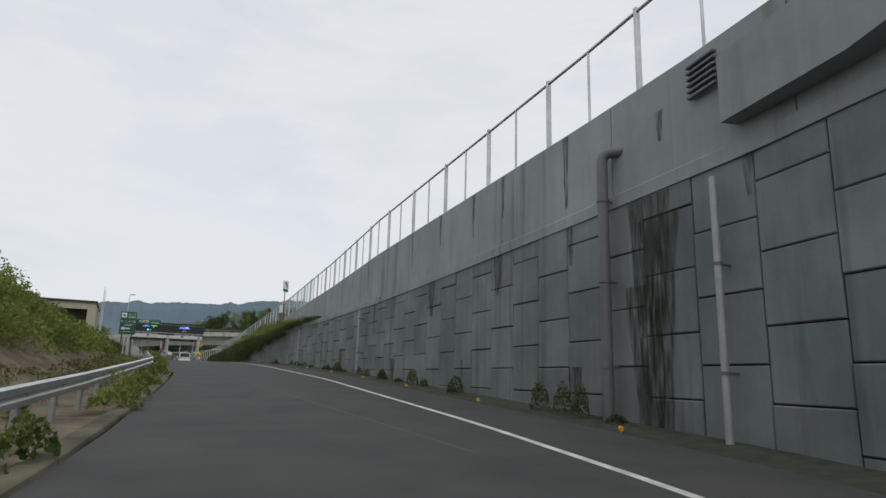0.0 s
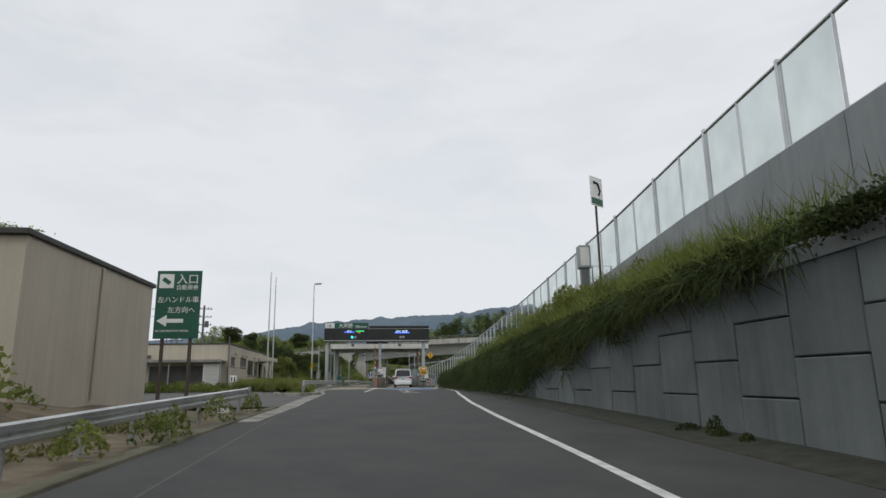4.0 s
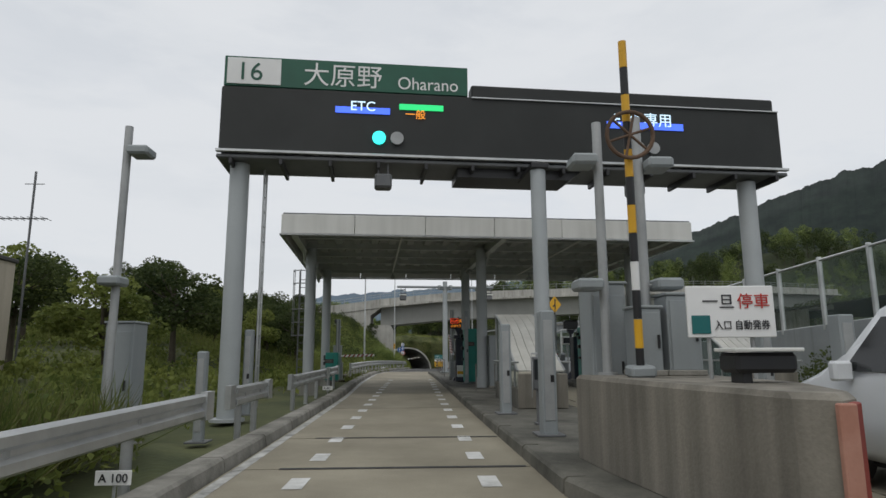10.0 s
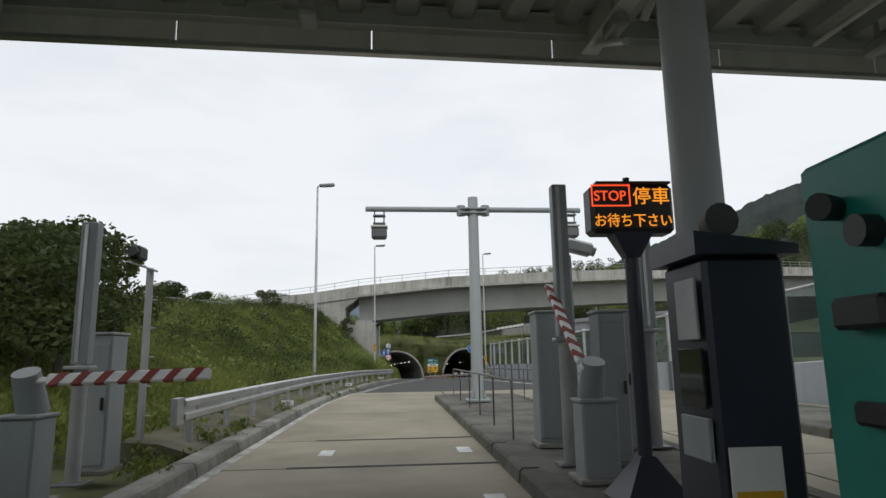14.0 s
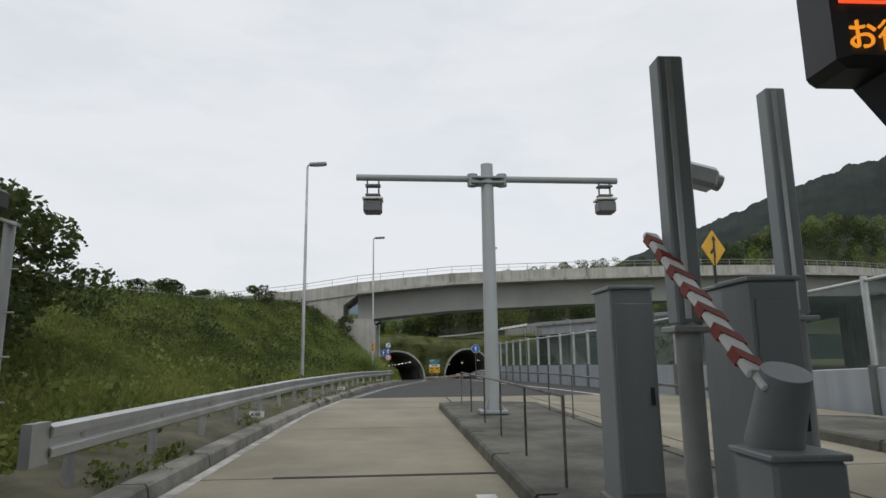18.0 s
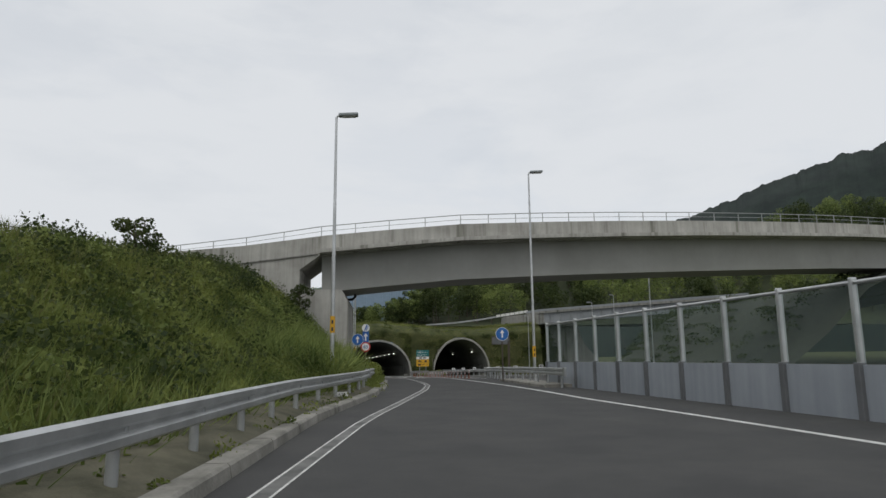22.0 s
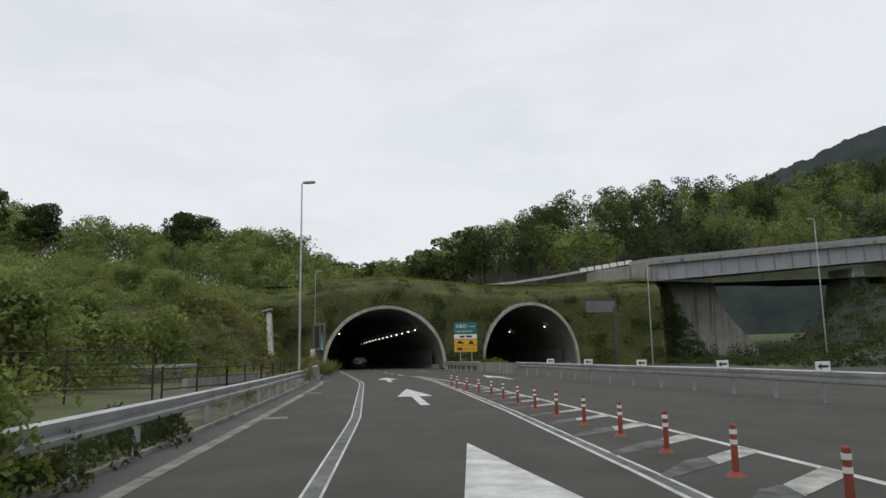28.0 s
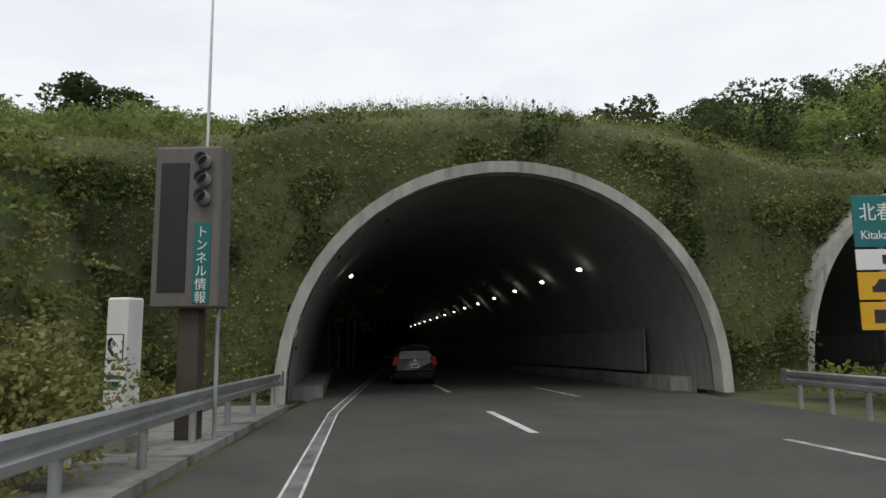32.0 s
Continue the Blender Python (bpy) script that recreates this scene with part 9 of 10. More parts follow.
def broadleaf(h, r, label, mat, per=150, puffs=16, leaf=0.34, m=None):
    t = thing("tree", label, "tree", m, "trees")
    bend = rng.uniform(-0.3, 0.3, 2)
    wood = MB().tube([(0, 0, -0.4), (bend[0] * 0.3, 0, h * 0.25), (bend[0], bend[1], h * 0.5), (bend[0] * 1.2, bend[1], h * 0.85)], 0.05 * h ** 0.75, 8, 0.03)
    ps = []
    for k in range(puffs):
        a, e = k * 2.4 + rng.uniform(-0.3, 0.3), rng.uniform(0, 1)
        q = r * (0.25 + 0.6 * rng.uniform()) * math.sqrt(1 - (e - 0.35) ** 2)
        c = Vector((bend[0] + q * math.cos(a), bend[1] + q * math.sin(a), h * (0.36 + 0.56 * e)))
        pr = r * rng.uniform(0.28, 0.46)
        ps.append((c.x, c.y, min(c.z, h - pr * 0.8), pr))
        wood.tube([(bend[0] * 0.7, bend[1] * 0.7, h * (0.3 + 0.4 * e)), tuple(c * 0.6 + Vector((0, 0, h * 0.2))), tuple(c)], 0.05, 5, 0.015)
    part("trunk", wood, BARK, t, "branching brown trunk")
    part("crown", leaf_mesh("crown", crown_of(ps, per, leaf), leaf, mat, 0.05), mat, t, "ragged leafy crown")
    return t


def bamboo(h, label, m=None, stems=5, per=150):
    t = thing("bamboo_clump", label, "bamboo", m, "bamboo clumps")
    wood, pts = MB(), []
    for k in range(stems):
        a, lean = rng.uniform(0, 6.28), rng.uniform(0.06, 0.2)
        hh = h * rng.uniform(0.72, 1.0)
        bx, by = rng.uniform(-1.0, 1.0, 2)
        path = [Vector((bx + math.cos(a) * lean * hh * f ** 2.4, by + math.sin(a) * lean * hh * f ** 2.4, hh * (f - 0.05 * f ** 5))) for f in (0, 0.3, 0.6, 0.8, 0.93, 1.0)]
        wood.tube(path, 0.05, 6, 0.012)
        fs = 0.16 + 0.84 * rng.uniform(0, 1, per) ** 0.8
        for f in fs:
            i = min(int(f * 5), 4)
            c = path[i].lerp(path[i + 1], f * 5 - i)
            w = 1.15 * (1.05 - f) ** 0.5 + 0.12
            b_ = rng.normal(size=3) * w * 0.75
            pts.append((c.x + b_[0], c.y + b_[1], c.z + b_[2] * 0.7))
    part("stem", wood, BARK, t, "bundle of slender culms")
    part("crown", leaf_mesh("crown", np.array(pts), 0.34, LEAF_BAMBOO, -0.15, 2.6), LEAF_BAMBOO, t, "feathery drooping foliage")
    return t


def spread(first, h0, places):
    """Copies of a tree at places (x, y, base, height), turned and scaled."""
    for k, (x, y, z, h) in enumerate(places):
        m = pose(x, y, z, 0, 0, (k * 137) % 360) @ Matrix.Diagonal((h / h0 * rng.uniform(0.9, 1.15), h / h0 * rng.uniform(0.9, 1.15), h / h0, 1))
        if k == 0:
            first.matrix_basis = m
        else:
            c = copy_thing(first, pose(0, 0, 0))
            c.matrix_basis = m


spread(broadleaf(5, 2.0, "green broadleaf tree on the bank behind the office", LEAF_DK, 330, 15, 0.16), 5,
       [(-14.6, 81.5, 0.8, 4.6)] + [(x, y, bank_left_z(x, y) - 0.2, top - bank_left_z(x, y) + 0.2) for x, y, top in ((-11.6, 90.0, 4.5), (-13.1, 90.6, 4.6), (-12.8, 93.5, 5.3), (-14.9, 94.2, 5.5), (-10.8, 87.6, 3.8), (-16.6, 92.0, 5.0), (-15.2, 88.5, 4.4), (-17.6, 95.5, 5.6))] +
       [(-17.5, 87, 2.0, 4.2), (-21.0, 95, 3.8, 4.0), (-24.5, 90, 2.5, 4.6), (-19.5, 79, 1.0, 4.4), (-25, 100, 4.5, 3.6), (-12.8, 90, 1.2, 3.0)])
spread(broadleaf(4, 1.7, "light green tree beside the office building", LEAF, 330, 13, 0.15), 4,
       [(-14.3, 75.5, 0.4, 3.6), (-22.8, 85, 1.8, 4.6), (-17.8, 97.5, 3.6, 2.4), (-27, 92, 2.8, 4.0), (-12.2, 84.5, 0.8, 2.6)])
spread(broadleaf(3, 1.3, "small dark tree on the grassy bank", LEAF_DK, 160, 10, 0.15), 3,
       [(-15.7, 127.9, 4.7, 2.5), (-18.6, 113, 4.2, 1.5), (-10.9, 141.0, bank_left_z(-10.9, 141.0) - 0.1, 5.75 - bank_left_z(-10.9, 141.0))])
spread(bamboo(16, "tall feathery bamboo clump beyond the yard", stems=10, per=470), 16,
       [(x, y, 0.5, h) for x, y, h in ((-60, 90, 27), (-57, 88, 24), (-54, 90, 22), (-51.5, 91, 19.5), (-50, 88, 17), (-48, 92, 15), (-46, 89, 11.5), (-63, 94, 28), (-66, 90, 28), (-44.5, 92, 8), (-70, 92, 26),
                                       (-53, 84, 13), (-57, 82, 16), (-62, 84, 19), (-49, 83, 10), (-68, 84, 20), (-46, 84, 7), (-55, 80, 10), (-60, 79, 12), (-65, 80, 15), (-51, 79, 8), (-58, 93, 25), (-53.5, 94, 20))])
spread(bamboo(5.1, "young bamboo rising over the ramp bank", stems=6, per=300), 5.1,
       [(x, y, ramp_left_z(x, y), h) for x, y, h in ((-18, 3, 6.0), (-16.5, 7.5, 5.2), (-20, -2, 6.2), (-17, -4, 5.4), (-15.5, 1, 4.2), (-22, 6, 6.4), (-19, -9, 5.6), (-15.8, -8, 4.2), (-17.5, -15, 5.2), (-20, -21, 5.6),
                                                   (-16.5, -22, 4.4), (-18, -28, 5.2), (-20, -35, 5.4), (-17, -39, 4.6), (-21, 12, 6.4), (-14.5, -14, 3.4))])
LTOP = line([(-85, 28), (-70, 23), (-63, 20.5), (-50, 19.2), (-37, 19.2), (-28, 18.0), (-21, 14.0), (-14, 11.8)])
places = []
for k in range(124):
    x = -14.5 - 62 * rng.uniform() if k < 96 else -17.5 - 17 * rng.uniform()
    y = rng.uniform(228, 262)
    lim = -1.2 + (LTOP(x) + 1.2) * (y - 196) / 62
    h = min(max(lim - far_left_z(x, y), 2.5), 13) * rng.uniform(0.94, 1.03)
    places.append((x, y, lim * rng.uniform(0.96, 1.03) - h, h))
spread(bamboo(8, "bamboo clump on the hill beside the tunnel", stems=6, per=330), 8, places)
CREST = line([(-0.9, 0.255), (-0.72, 0.25), (-0.43, 0.20), (-0.29, 0.155), (-0.2, 0.09)])
places = []
for k in range(110):
    x, y = -20 - 38 * rng.uniform(), 176 + 34 * rng.uniform()
    z = far_left_z(x, y) - 0.3
    h = min(rng.uniform(3.6, 6.2), 0.17 + CREST((x + 3) / (y - 158)) * (y - 158) * rng.uniform(0.8, 0.97) - z)
    if y > 192 and x > -6.15 - 0.85 * (y - 188.8):
        h = min(h, -1.05 + 0.21 * (y - 188.8) - z)
    if y > 181:
        h = min(h, -0.6 + 0.225 * (y - 176) - z)
    if h > 1.4:
        places.append((x, y, z, h))
spread(bamboo(5, "low bamboo on the overgrown hillside", stems=7, per=330), 5, places)
spread(broadleaf(11, 4.2, "big rounded dark tree above the bamboo", LEAF_DK, 420, 26, 0.42), 11, [(-40.5, 254, 9.5, 11.2), (-64, 238, 13, 9.0), (-58, 243, 12, 8.0)])

b = along(far_left_z, 206, 234, 4.0, 26, 620)
stuff("slope_creepers", leaf_mesh("slope_creepers", clumps(b, vary(0.5, 1.0, 620), vary(0.3, 0.8, 620), 80), 0.2, LEAF_WALL, 0.25), "olive creepers over the slope beside the tunnel", "vines")

# the wooded hill behind the tunnels
hard, light, trunks = [], [], MB()
for k in range(680):
    x = -4 + 172 * rng.uniform() ** 1.25
    y = 249 + 50 * rng.uniform()
    z = right_hill_z(x, y)
    h = rng.uniform(6.0, 9.8) * (0.6 if x < 3 else 1.0)
    kind = noise.noise(Vector((x * 0.06, y * 0.06, 11)))
    ps = [(x + rng.uniform(-1.1, 1.1), y + rng.uniform(-1.1, 1.1), z + h * f, 1.75 * (1.1 - 0.45 * f)) for f in (0.4, 0.55, 0.7, 0.82, 0.95)]
    (light if kind > 0.02 else hard).append(crown_of(ps, 85, 0.6))
    if k % 3 == 0:
        trunks.tube([(x, y, z - 0.5), (x, y, z + h * 0.8)], 0.16, 5, 0.05)
SADDLE = line([(-22, 12.2), (-13, 12.0), (-5, 13.0), (0, 16.0), (6, 18.0)])
for k in range(80):
    x, y = rng.uniform(-20, 6), rng.uniform(250, 262)
    z, top = right_hill_z(x, y), (SADDLE(x) - 0.2) * (y - 160) / 95 * rng.uniform(0.9, 1.02)
    ps = [(x + rng.uniform(-0.9, 0.9), y + rng.uniform(-0.9, 0.9), z + (top - 0.6 - z) * f, 1.3 * (1.15 - 0.5 * f)) for f in (0.35, 0.55, 0.75, 1.0)]
    (light if k % 2 else hard).append(crown_of(ps, 85, 0.5))
stuff("hill_wood", leaf_mesh("hill_wood", np.concatenate(hard), 0.46, LEAF_DK, 0.1), "dark broadleaf wood on the hill behind the tunnels", "wood")
stuff("hill_wood", leaf_mesh("hill_wood", np.concatenate(light), 0.46, LEAF_BAMBOO, 0.1, 2.2), "lighter bamboo wood on the hill behind the tunnels", "wood")
stuff("wood_trunks", trunks.mesh("wood_trunks", BARK), "pale trunks standing in the hill wood", "trunks")
vs = MB().sweep([(-1.1, -0.2), (-1.1, 0.30), (-0.55, 0.26), (-0.05, 0.10), (0.0, -0.2)], [(LEFT(y) - 0.26, y, rz(y)) for y in np.arange(86.0, 126.1, 2.0)])
tagged(new("verge_soil", vs.mesh("verge_soil", KERB_MOSS)), "dark bare soil verge under the guard rail", "verge", kind="structure")
b = along(lambda x, y: rz(y) + 0.02, 84, 130, 0.15, 1.0, 90)
stuff("kerb_weeds", leaf_mesh("kerb_weeds", clumps(b, vary(0.1, 0.35, 90), vary(0.1, 0.34, 90), 60), 0.07, LEAF, 0.5), "low weeds between kerb and guard rail", "weeds")
b = np.array([(x, y, 0.3) for x, y in zip(rng.uniform(-75, -27, 260), rng.uniform(76, 96, 260))])
stuff("grove_undergrowth", leaf_mesh("grove_undergrowth", clumps(b, vary(1.2, 2.2, 260), vary(2.0, 4.6, 260), 150), 0.34, LEAF_DK, 0.2), "dark undergrowth at the foot of the bamboo grove", "shrubs")
b = np.array([(x, y, 0.2) for x, y in zip(rng.uniform(5.2, 7.6, 90), rng.uniform(56, 72, 90))])
stuff("island_hedge", leaf_mesh("island_hedge", clumps(b, vary(0.5, 0.9, 90), vary(0.7, 1.3, 90), 260), 0.10, LEAF_DK, 0.3), "dark hedge between the toll island and the barrier", "hedge")


# ---- bollards along the hatched area ----
BOL = line([(146, 1.15), (150, 0.95), (158, 0.55), (163.4, 0.28), (169, -0.25), (174, -0.75), (178.2, -1.5), (181, -1.75)])
first = None
for i in range(20):
    y = 147.9 + i * 1.70
    if first is None:
        first = thing("lane_bollard", "orange rubber bollard with white reflective bands", "bollard", pose(BOL(y), y, rz(y)), "bollards along the hatched area")
        first.matrix_basis = first.matrix_basis @ Matrix.Diagonal((0.92, 0.92, 0.82, 1))
        part("post", MB().tube([(0, 0, 0.05), (0, 0, 0.4), (0, 0, 0.8)], 0.045, 14, 0.04), ORANGE, first)
        part("base", MB().tube([(0, 0, 0), (0, 0, 0.03), (0, 0, 0.07)], 0.13, 16, 0.07), ORANGE, first)
        for z in (0.5, 0.66):
            part("band", MB().tube([(0, 0, z), (0, 0, z + 0.075)], 0.0465, 14), WHITE_S, first, "white reflective band")
        part("cap", MB().tube([(0, 0, 0.79), (0, 0, 0.82)], 0.042, 12, 0.02), ORANGE, first)
    else:
        copy_thing(first, pose(BOL(y), y, rz(y), 0, 0, i * 40) @ Matrix.Diagonal((0.92, 0.92, 0.82, 1)))

# ---- things before the tunnel ----
ti = thing("tunnel_board", "grey tunnel information board with dark signal lamps on a brown post", "message sign", pose(-12.55, 211.6, rz(211.6) - 0.06) @ Matrix.Diagonal((1.0, 1.0, 1.04, 1)))
zt = -rz(211)
part("post", MB().box((0, 0.12, (zt - 1.19) / 2), (0.32, 0.30, zt - 1.19 + 0.2), 0.02), BROWN_ST, ti)
part("case", MB().box((0, 0, zt + 0.03), (1.06, 0.46, 2.44), 0.03), CASE_BR, ti)
part("screen", MB().box((-0.2, -0.235, zt + 0.02), (0.44, 0.02, 1.95), 0.01), BLACK, ti, "dark display panel")
for k in range(3):
    z = zt + 0.98 - k * 0.28
    lamp = part("signal_lamp", disc(MB(), (0.27, -0.27, z), 0.10, 0.05), BLACK_P, ti, "unlit signal lamp")
    part("visor", MB().tube([(0.27, -0.26, z + 0.02), (0.27, -0.42, z + 0.04)], 0.115, 14, 0.10, caps=False), GREY, lamp)
part("name_strip", MB().box((0.27, -0.235, zt - 0.52), (0.26, 0.02, 1.2), 0.008), TEAL_S, ti, "narrow teal name strip")
for k, ch in enumerate("トンネル情報"):
    words(ch, 0.19, WHITE_S, parent=ti, m=pose(0.175, -0.25, zt - 0.13 - k * 0.195))
part("side_pipe", MB().tube([(0.42, 0.1, -0.1), (0.42, 0.1, zt - 1.1)], 0.035, 8), ZINC_DULL, ti)
ep = thing("phone_cabinet", "white emergency telephone cabinet with a handset notice", "telephone", pose(-13.0, 210.6, rz(210.6) + 0.22, 0, 0, -8) @ Matrix.Diagonal((0.9, 0.9, 1.0, 1)))
part("body", MB().box((0, 0, 0.90), (0.36, 0.40, 2.0), 0.03), WHITE, ep)
part("notice_border", MB().box((0, -0.206, 1.22), (0.30, 0.012, 0.36), 0.004), DARKMARK, ep)
part("notice", MB().box((0, -0.214, 1.22), (0.27, 0.012, 0.33), 0.004), WHITE_S, ep)
part("handset", MB().tube([(-0.03, -0.228, 1.34), (-0.08, -0.228, 1.30), (-0.07, -0.228, 1.20), (0.0, -0.228, 1.12), (0.07, -0.228, 1.12)], 0.026, 6), DARKMARK, ep)
part("text_bar", MB().box((0, -0.205, 0.82), (0.24, 0.01, 0.05), 0.002).box((0, -0.205, 0.72), (0.2, 0.01, 0.08), 0.002), GREEN_S, ep)
part("plinth", MB().box((0, 0, -0.1), (0.6, 0.5, 0.32), 0.02), CONC, ep)

ns = thing("tunnel_name_sign", "stacked teal, white and yellow tunnel signs on two posts", "road sign", pose(1.45, 215.8, 0))
for x in (-0.55, 0.6):
    part("post", MB().tube([(x, 0.09, rz(216) - 0.2), (x, 0.09, 1.2)], 0.06, 10), ZINC_DULL, ns)
for z0, z1, mt, nm in ((0.1, 1.25, TEAL_S, "name_panel"), (-0.4, 0.05, WHITE_S, "length_panel"), (-1.05, -0.45, YELLOW_S, "lights_panel"), (-1.7, -1.1, YELLOW_S, "radio_panel")):
    part(nm, MB().box((0, 0, (z0 + z1) / 2), (2.3, 0.04, z1 - z0), 0.012), mt, ns)
words("北春日", 0.43, WHITE_S, parent=ns, m=pose(-1.02, -0.024, 0.72), squeeze=0.88)
words("トンネル", 0.25, WHITE_S, parent=ns, m=pose(0.15, -0.024, 0.74), squeeze=0.85)
words("Kitakasuga Tunnel", 0.27, WHITE_S, parent=ns, m=pose(-1.02, -0.024, 0.28), squeeze=0.86)
part("text_bar", MB().box((-0.35, -0.024, -0.17), (0.5, 0.012, 0.2), 0.003).box((0.35, -0.024, -0.17), (0.6, 0.012, 0.2), 0.003), DARKMARK, ns)
part("car_symbol", MB().plate([(-0.32, 0), (0.36, 0), (0.36, 0.12), (0.2, 0.16), (0.08, 0.28), (-0.16, 0.28), (-0.26, 0.14), (-0.32, 0.12)], (-0.55, -0.03, -0.88), (1, 0, 0), (0, 0, 1), 0.008), DARKMARK, ns)
part("tunnel_symbol", MB().plate([(0.25 * math.cos(a), 0.38 * math.sin(a)) for a in (math.pi * k / 12 for k in range(13))], (0.55, -0.03, -0.95), (1, 0, 0), (0, 0, 1), 0.008), DARKMARK, ns)
part("radio_symbol", MB().box((-0.6, -0.03, -1.4), (0.55, 0.012, 0.28), 0.01), DARKMARK, ns)
words("AMラジオ", 0.32, DARKMARK, parent=ns, m=pose(-0.2, -0.024, -1.52), squeeze=0.8)

bb = thing("gantry_board", "dark rear of a message board on a grey post", "message sign", pose(17.2, 222.0, rz(222)))
part("post", MB().box((1.6, 0.1, 3.2), (0.4, 0.35, 6.6), 0.03), BROWN_ST, bb)
part("frame", MB().box((0, 0, 7.35), (3.6, 0.18, 0.12), 0.02).box((0, 0, 5.85), (3.6, 0.18, 0.12), 0.02).box((-1.74, 0, 6.6), (0.12, 0.18, 1.4), 0.02).box((1.74, 0, 6.6), (0.12, 0.18, 1.4), 0.02), BROWN_ST, bb)
part("panel", MB().box((0, 0.06, 6.6), (3.36, 0.06, 1.38), 0.01), GREY_DK, bb)

# drain channel down the slope, lattice railing over the culvert
dc = thing("slope_drain", "pale concrete drain channel running down the overgrown slope", "drain")
for k in range(4):
    f0, f1 = k / 4, (k + 0.97) / 4
    a, b = Vector((-16.3, 208.7, -2.6)), Vector((-17.6, 212.7, 2.5))
    p, q = a.lerp(b, f0), a.lerp(b, f1)
    part("channel_piece", MB().add([p + Vector((-0.2, -0.1, 0)), p + Vector((0.2, -0.1, 0)), q + Vector((0.2, -0.1, 0)), q + Vector((-0.2, -0.1, 0)),
                                   p + Vector((-0.2, 0.5, -0.1)), p + Vector((0.2, 0.5, -0.1)), q + Vector((0.2, 0.5, -0.1)), q + Vector((-0.2, 0.5, -0.1))], [f[::-1] for f in BOX_FACES]), CONC_PALE, dc)


part("cap_slab", MB().box((-17.75, 212.6, 2.62), (1.0, 0.7, 0.14), 0.03, Matrix.Rotation(-0.25, 3, "Y")), CONC_PALE, dc, "pale flat cap")
strip = thing("culvert_strip", "mossy weathered concrete slabs between guard rail and culvert", "pavement", kind="structure")
for k in range(12):
    y0, y1 = 165.5 + k * 2.9, 165.5 + k * 2.9 + 2.86
    xa = [float(np.interp(q, [165, 171, 176, 187.5, 203], [-9.6, -12.1, -12.9, -15.5, -16.6])) for q in (y0, y1)]
    xm = [LEFT(q) - 1.9 for q in (y0, y1)]
    for p, q in (((LEFT(y0) - 0.77, xm[0]), (LEFT(y1) - 0.77, xm[1])), ((xm[0] - 0.04, xa[0]), (xm[1] - 0.04, xa[1]))):
        tops = [(p[1], y0, rz(y0) + 0.02), (p[0], y0, rz(y0) + 0.02), (q[0], y1, rz(y1) + 0.02), (q[1], y1, rz(y1) + 0.02)]
        part("slab", MB().add([(x, y, z - 0.25) for x, y, z in tops] + tops, BOX_FACES), KERB_MOSS, strip)


for k in range(7):
    y0, y1 = 200.6 + k * 2.4, 200.6 + k * 2.4 + 2.36
    tops = [(LEFT(y0) - 1.9, y0, rz(y0) + 0.03), (LEFT(y0) - 0.28, y0, rz(y0) + 0.03), (LEFT(y1) - 0.28, y1, rz(y1) + 0.03), (LEFT(y1) - 1.9, y1, rz(y1) + 0.03)]
    part("slab", MB().add([(x, y, z - 0.25) for x, y, z in tops] + tops, BOX_FACES), CONC, strip)


def railing(pts, h, label, bars=3, gap=2.0, mat=RUST, name="railing"):
    t = thing(name, label, "railing")
    for (x0, y0, z0), (x1, y1, z1) in zip(pts[:-1], pts[1:]):
        a, b = Vector((x0, y0, z0)), Vector((x1, y1, z1))
        n = max(1, int((b - a).length / gap))
        for i in range(n + 1):
            p = a.lerp(b, i / n)
            part("post", MB().box((p.x, p.y, p.z + h / 2), (0.06, 0.06, h + 0.1), 0.008), mat, t)
        for k in range(bars):
            z = Vector((0, 0, h * (k + 1) / bars - 0.02))
            part("rail", MB().tube([a + z, b + z], 0.025, 6), mat, t)
    return t


railing([(-12.0, 175.2, rz(175)), (-10.95, 179, rz(179)), (-10.45, 182.5, rz(182.5)), (-10.2, 186.2, rz(186))], 1.06, "dark brown railing beside a culvert", 3, 1.75, RAIL_DK)
railing([(-14.7, 197.0, rz(197)), (-14.0, 202.3, rz(202.3)), (-13.3, 206.0, rz(206))], 1.05, "dark brown railing below the slope drain", 3, 1.75, RAIL_DK)
railing([(-17.6, 174.0, rz(174)), (-12.2, 174.9, rz(175))], 1.72, "taller dark brown railing closing off the culvert", 4, 1.85, RAIL_DK)
cul = MB().sweep([(-0.12, -1.2), (-0.12, 0.50), (0.12, 0.50), (0.12, -1.2)], [(-13.6, 181.5, rz(181.5)), (-13.3, 187, rz(187)), (-13.2, 194, rz(194))])
solid("culvert_wall", cul, CONC, "stained low concrete culvert wall", "wall")
cul = MB().box((-21.6, 194.4, rz(192) + 0.05), (6.4, 4.2, 1.7), 0.02)
solid("culvert_head", cul, CONC, "pale stained concrete head wall of the culvert", "wall")
railing([(-18.2, 95, bank_left_z(-18.2, 95)), (-18.4, 105, bank_left_z(-18.4, 105)), (-18.2, 114.8, bank_left_z(-18.2, 114.8)), (-17.5, 126, bank_left_z(-17.5, 126))], 1.0, "grey chain fence along the top of the bank", 3, 2.0, ZINC_DULL, "bank_fence")
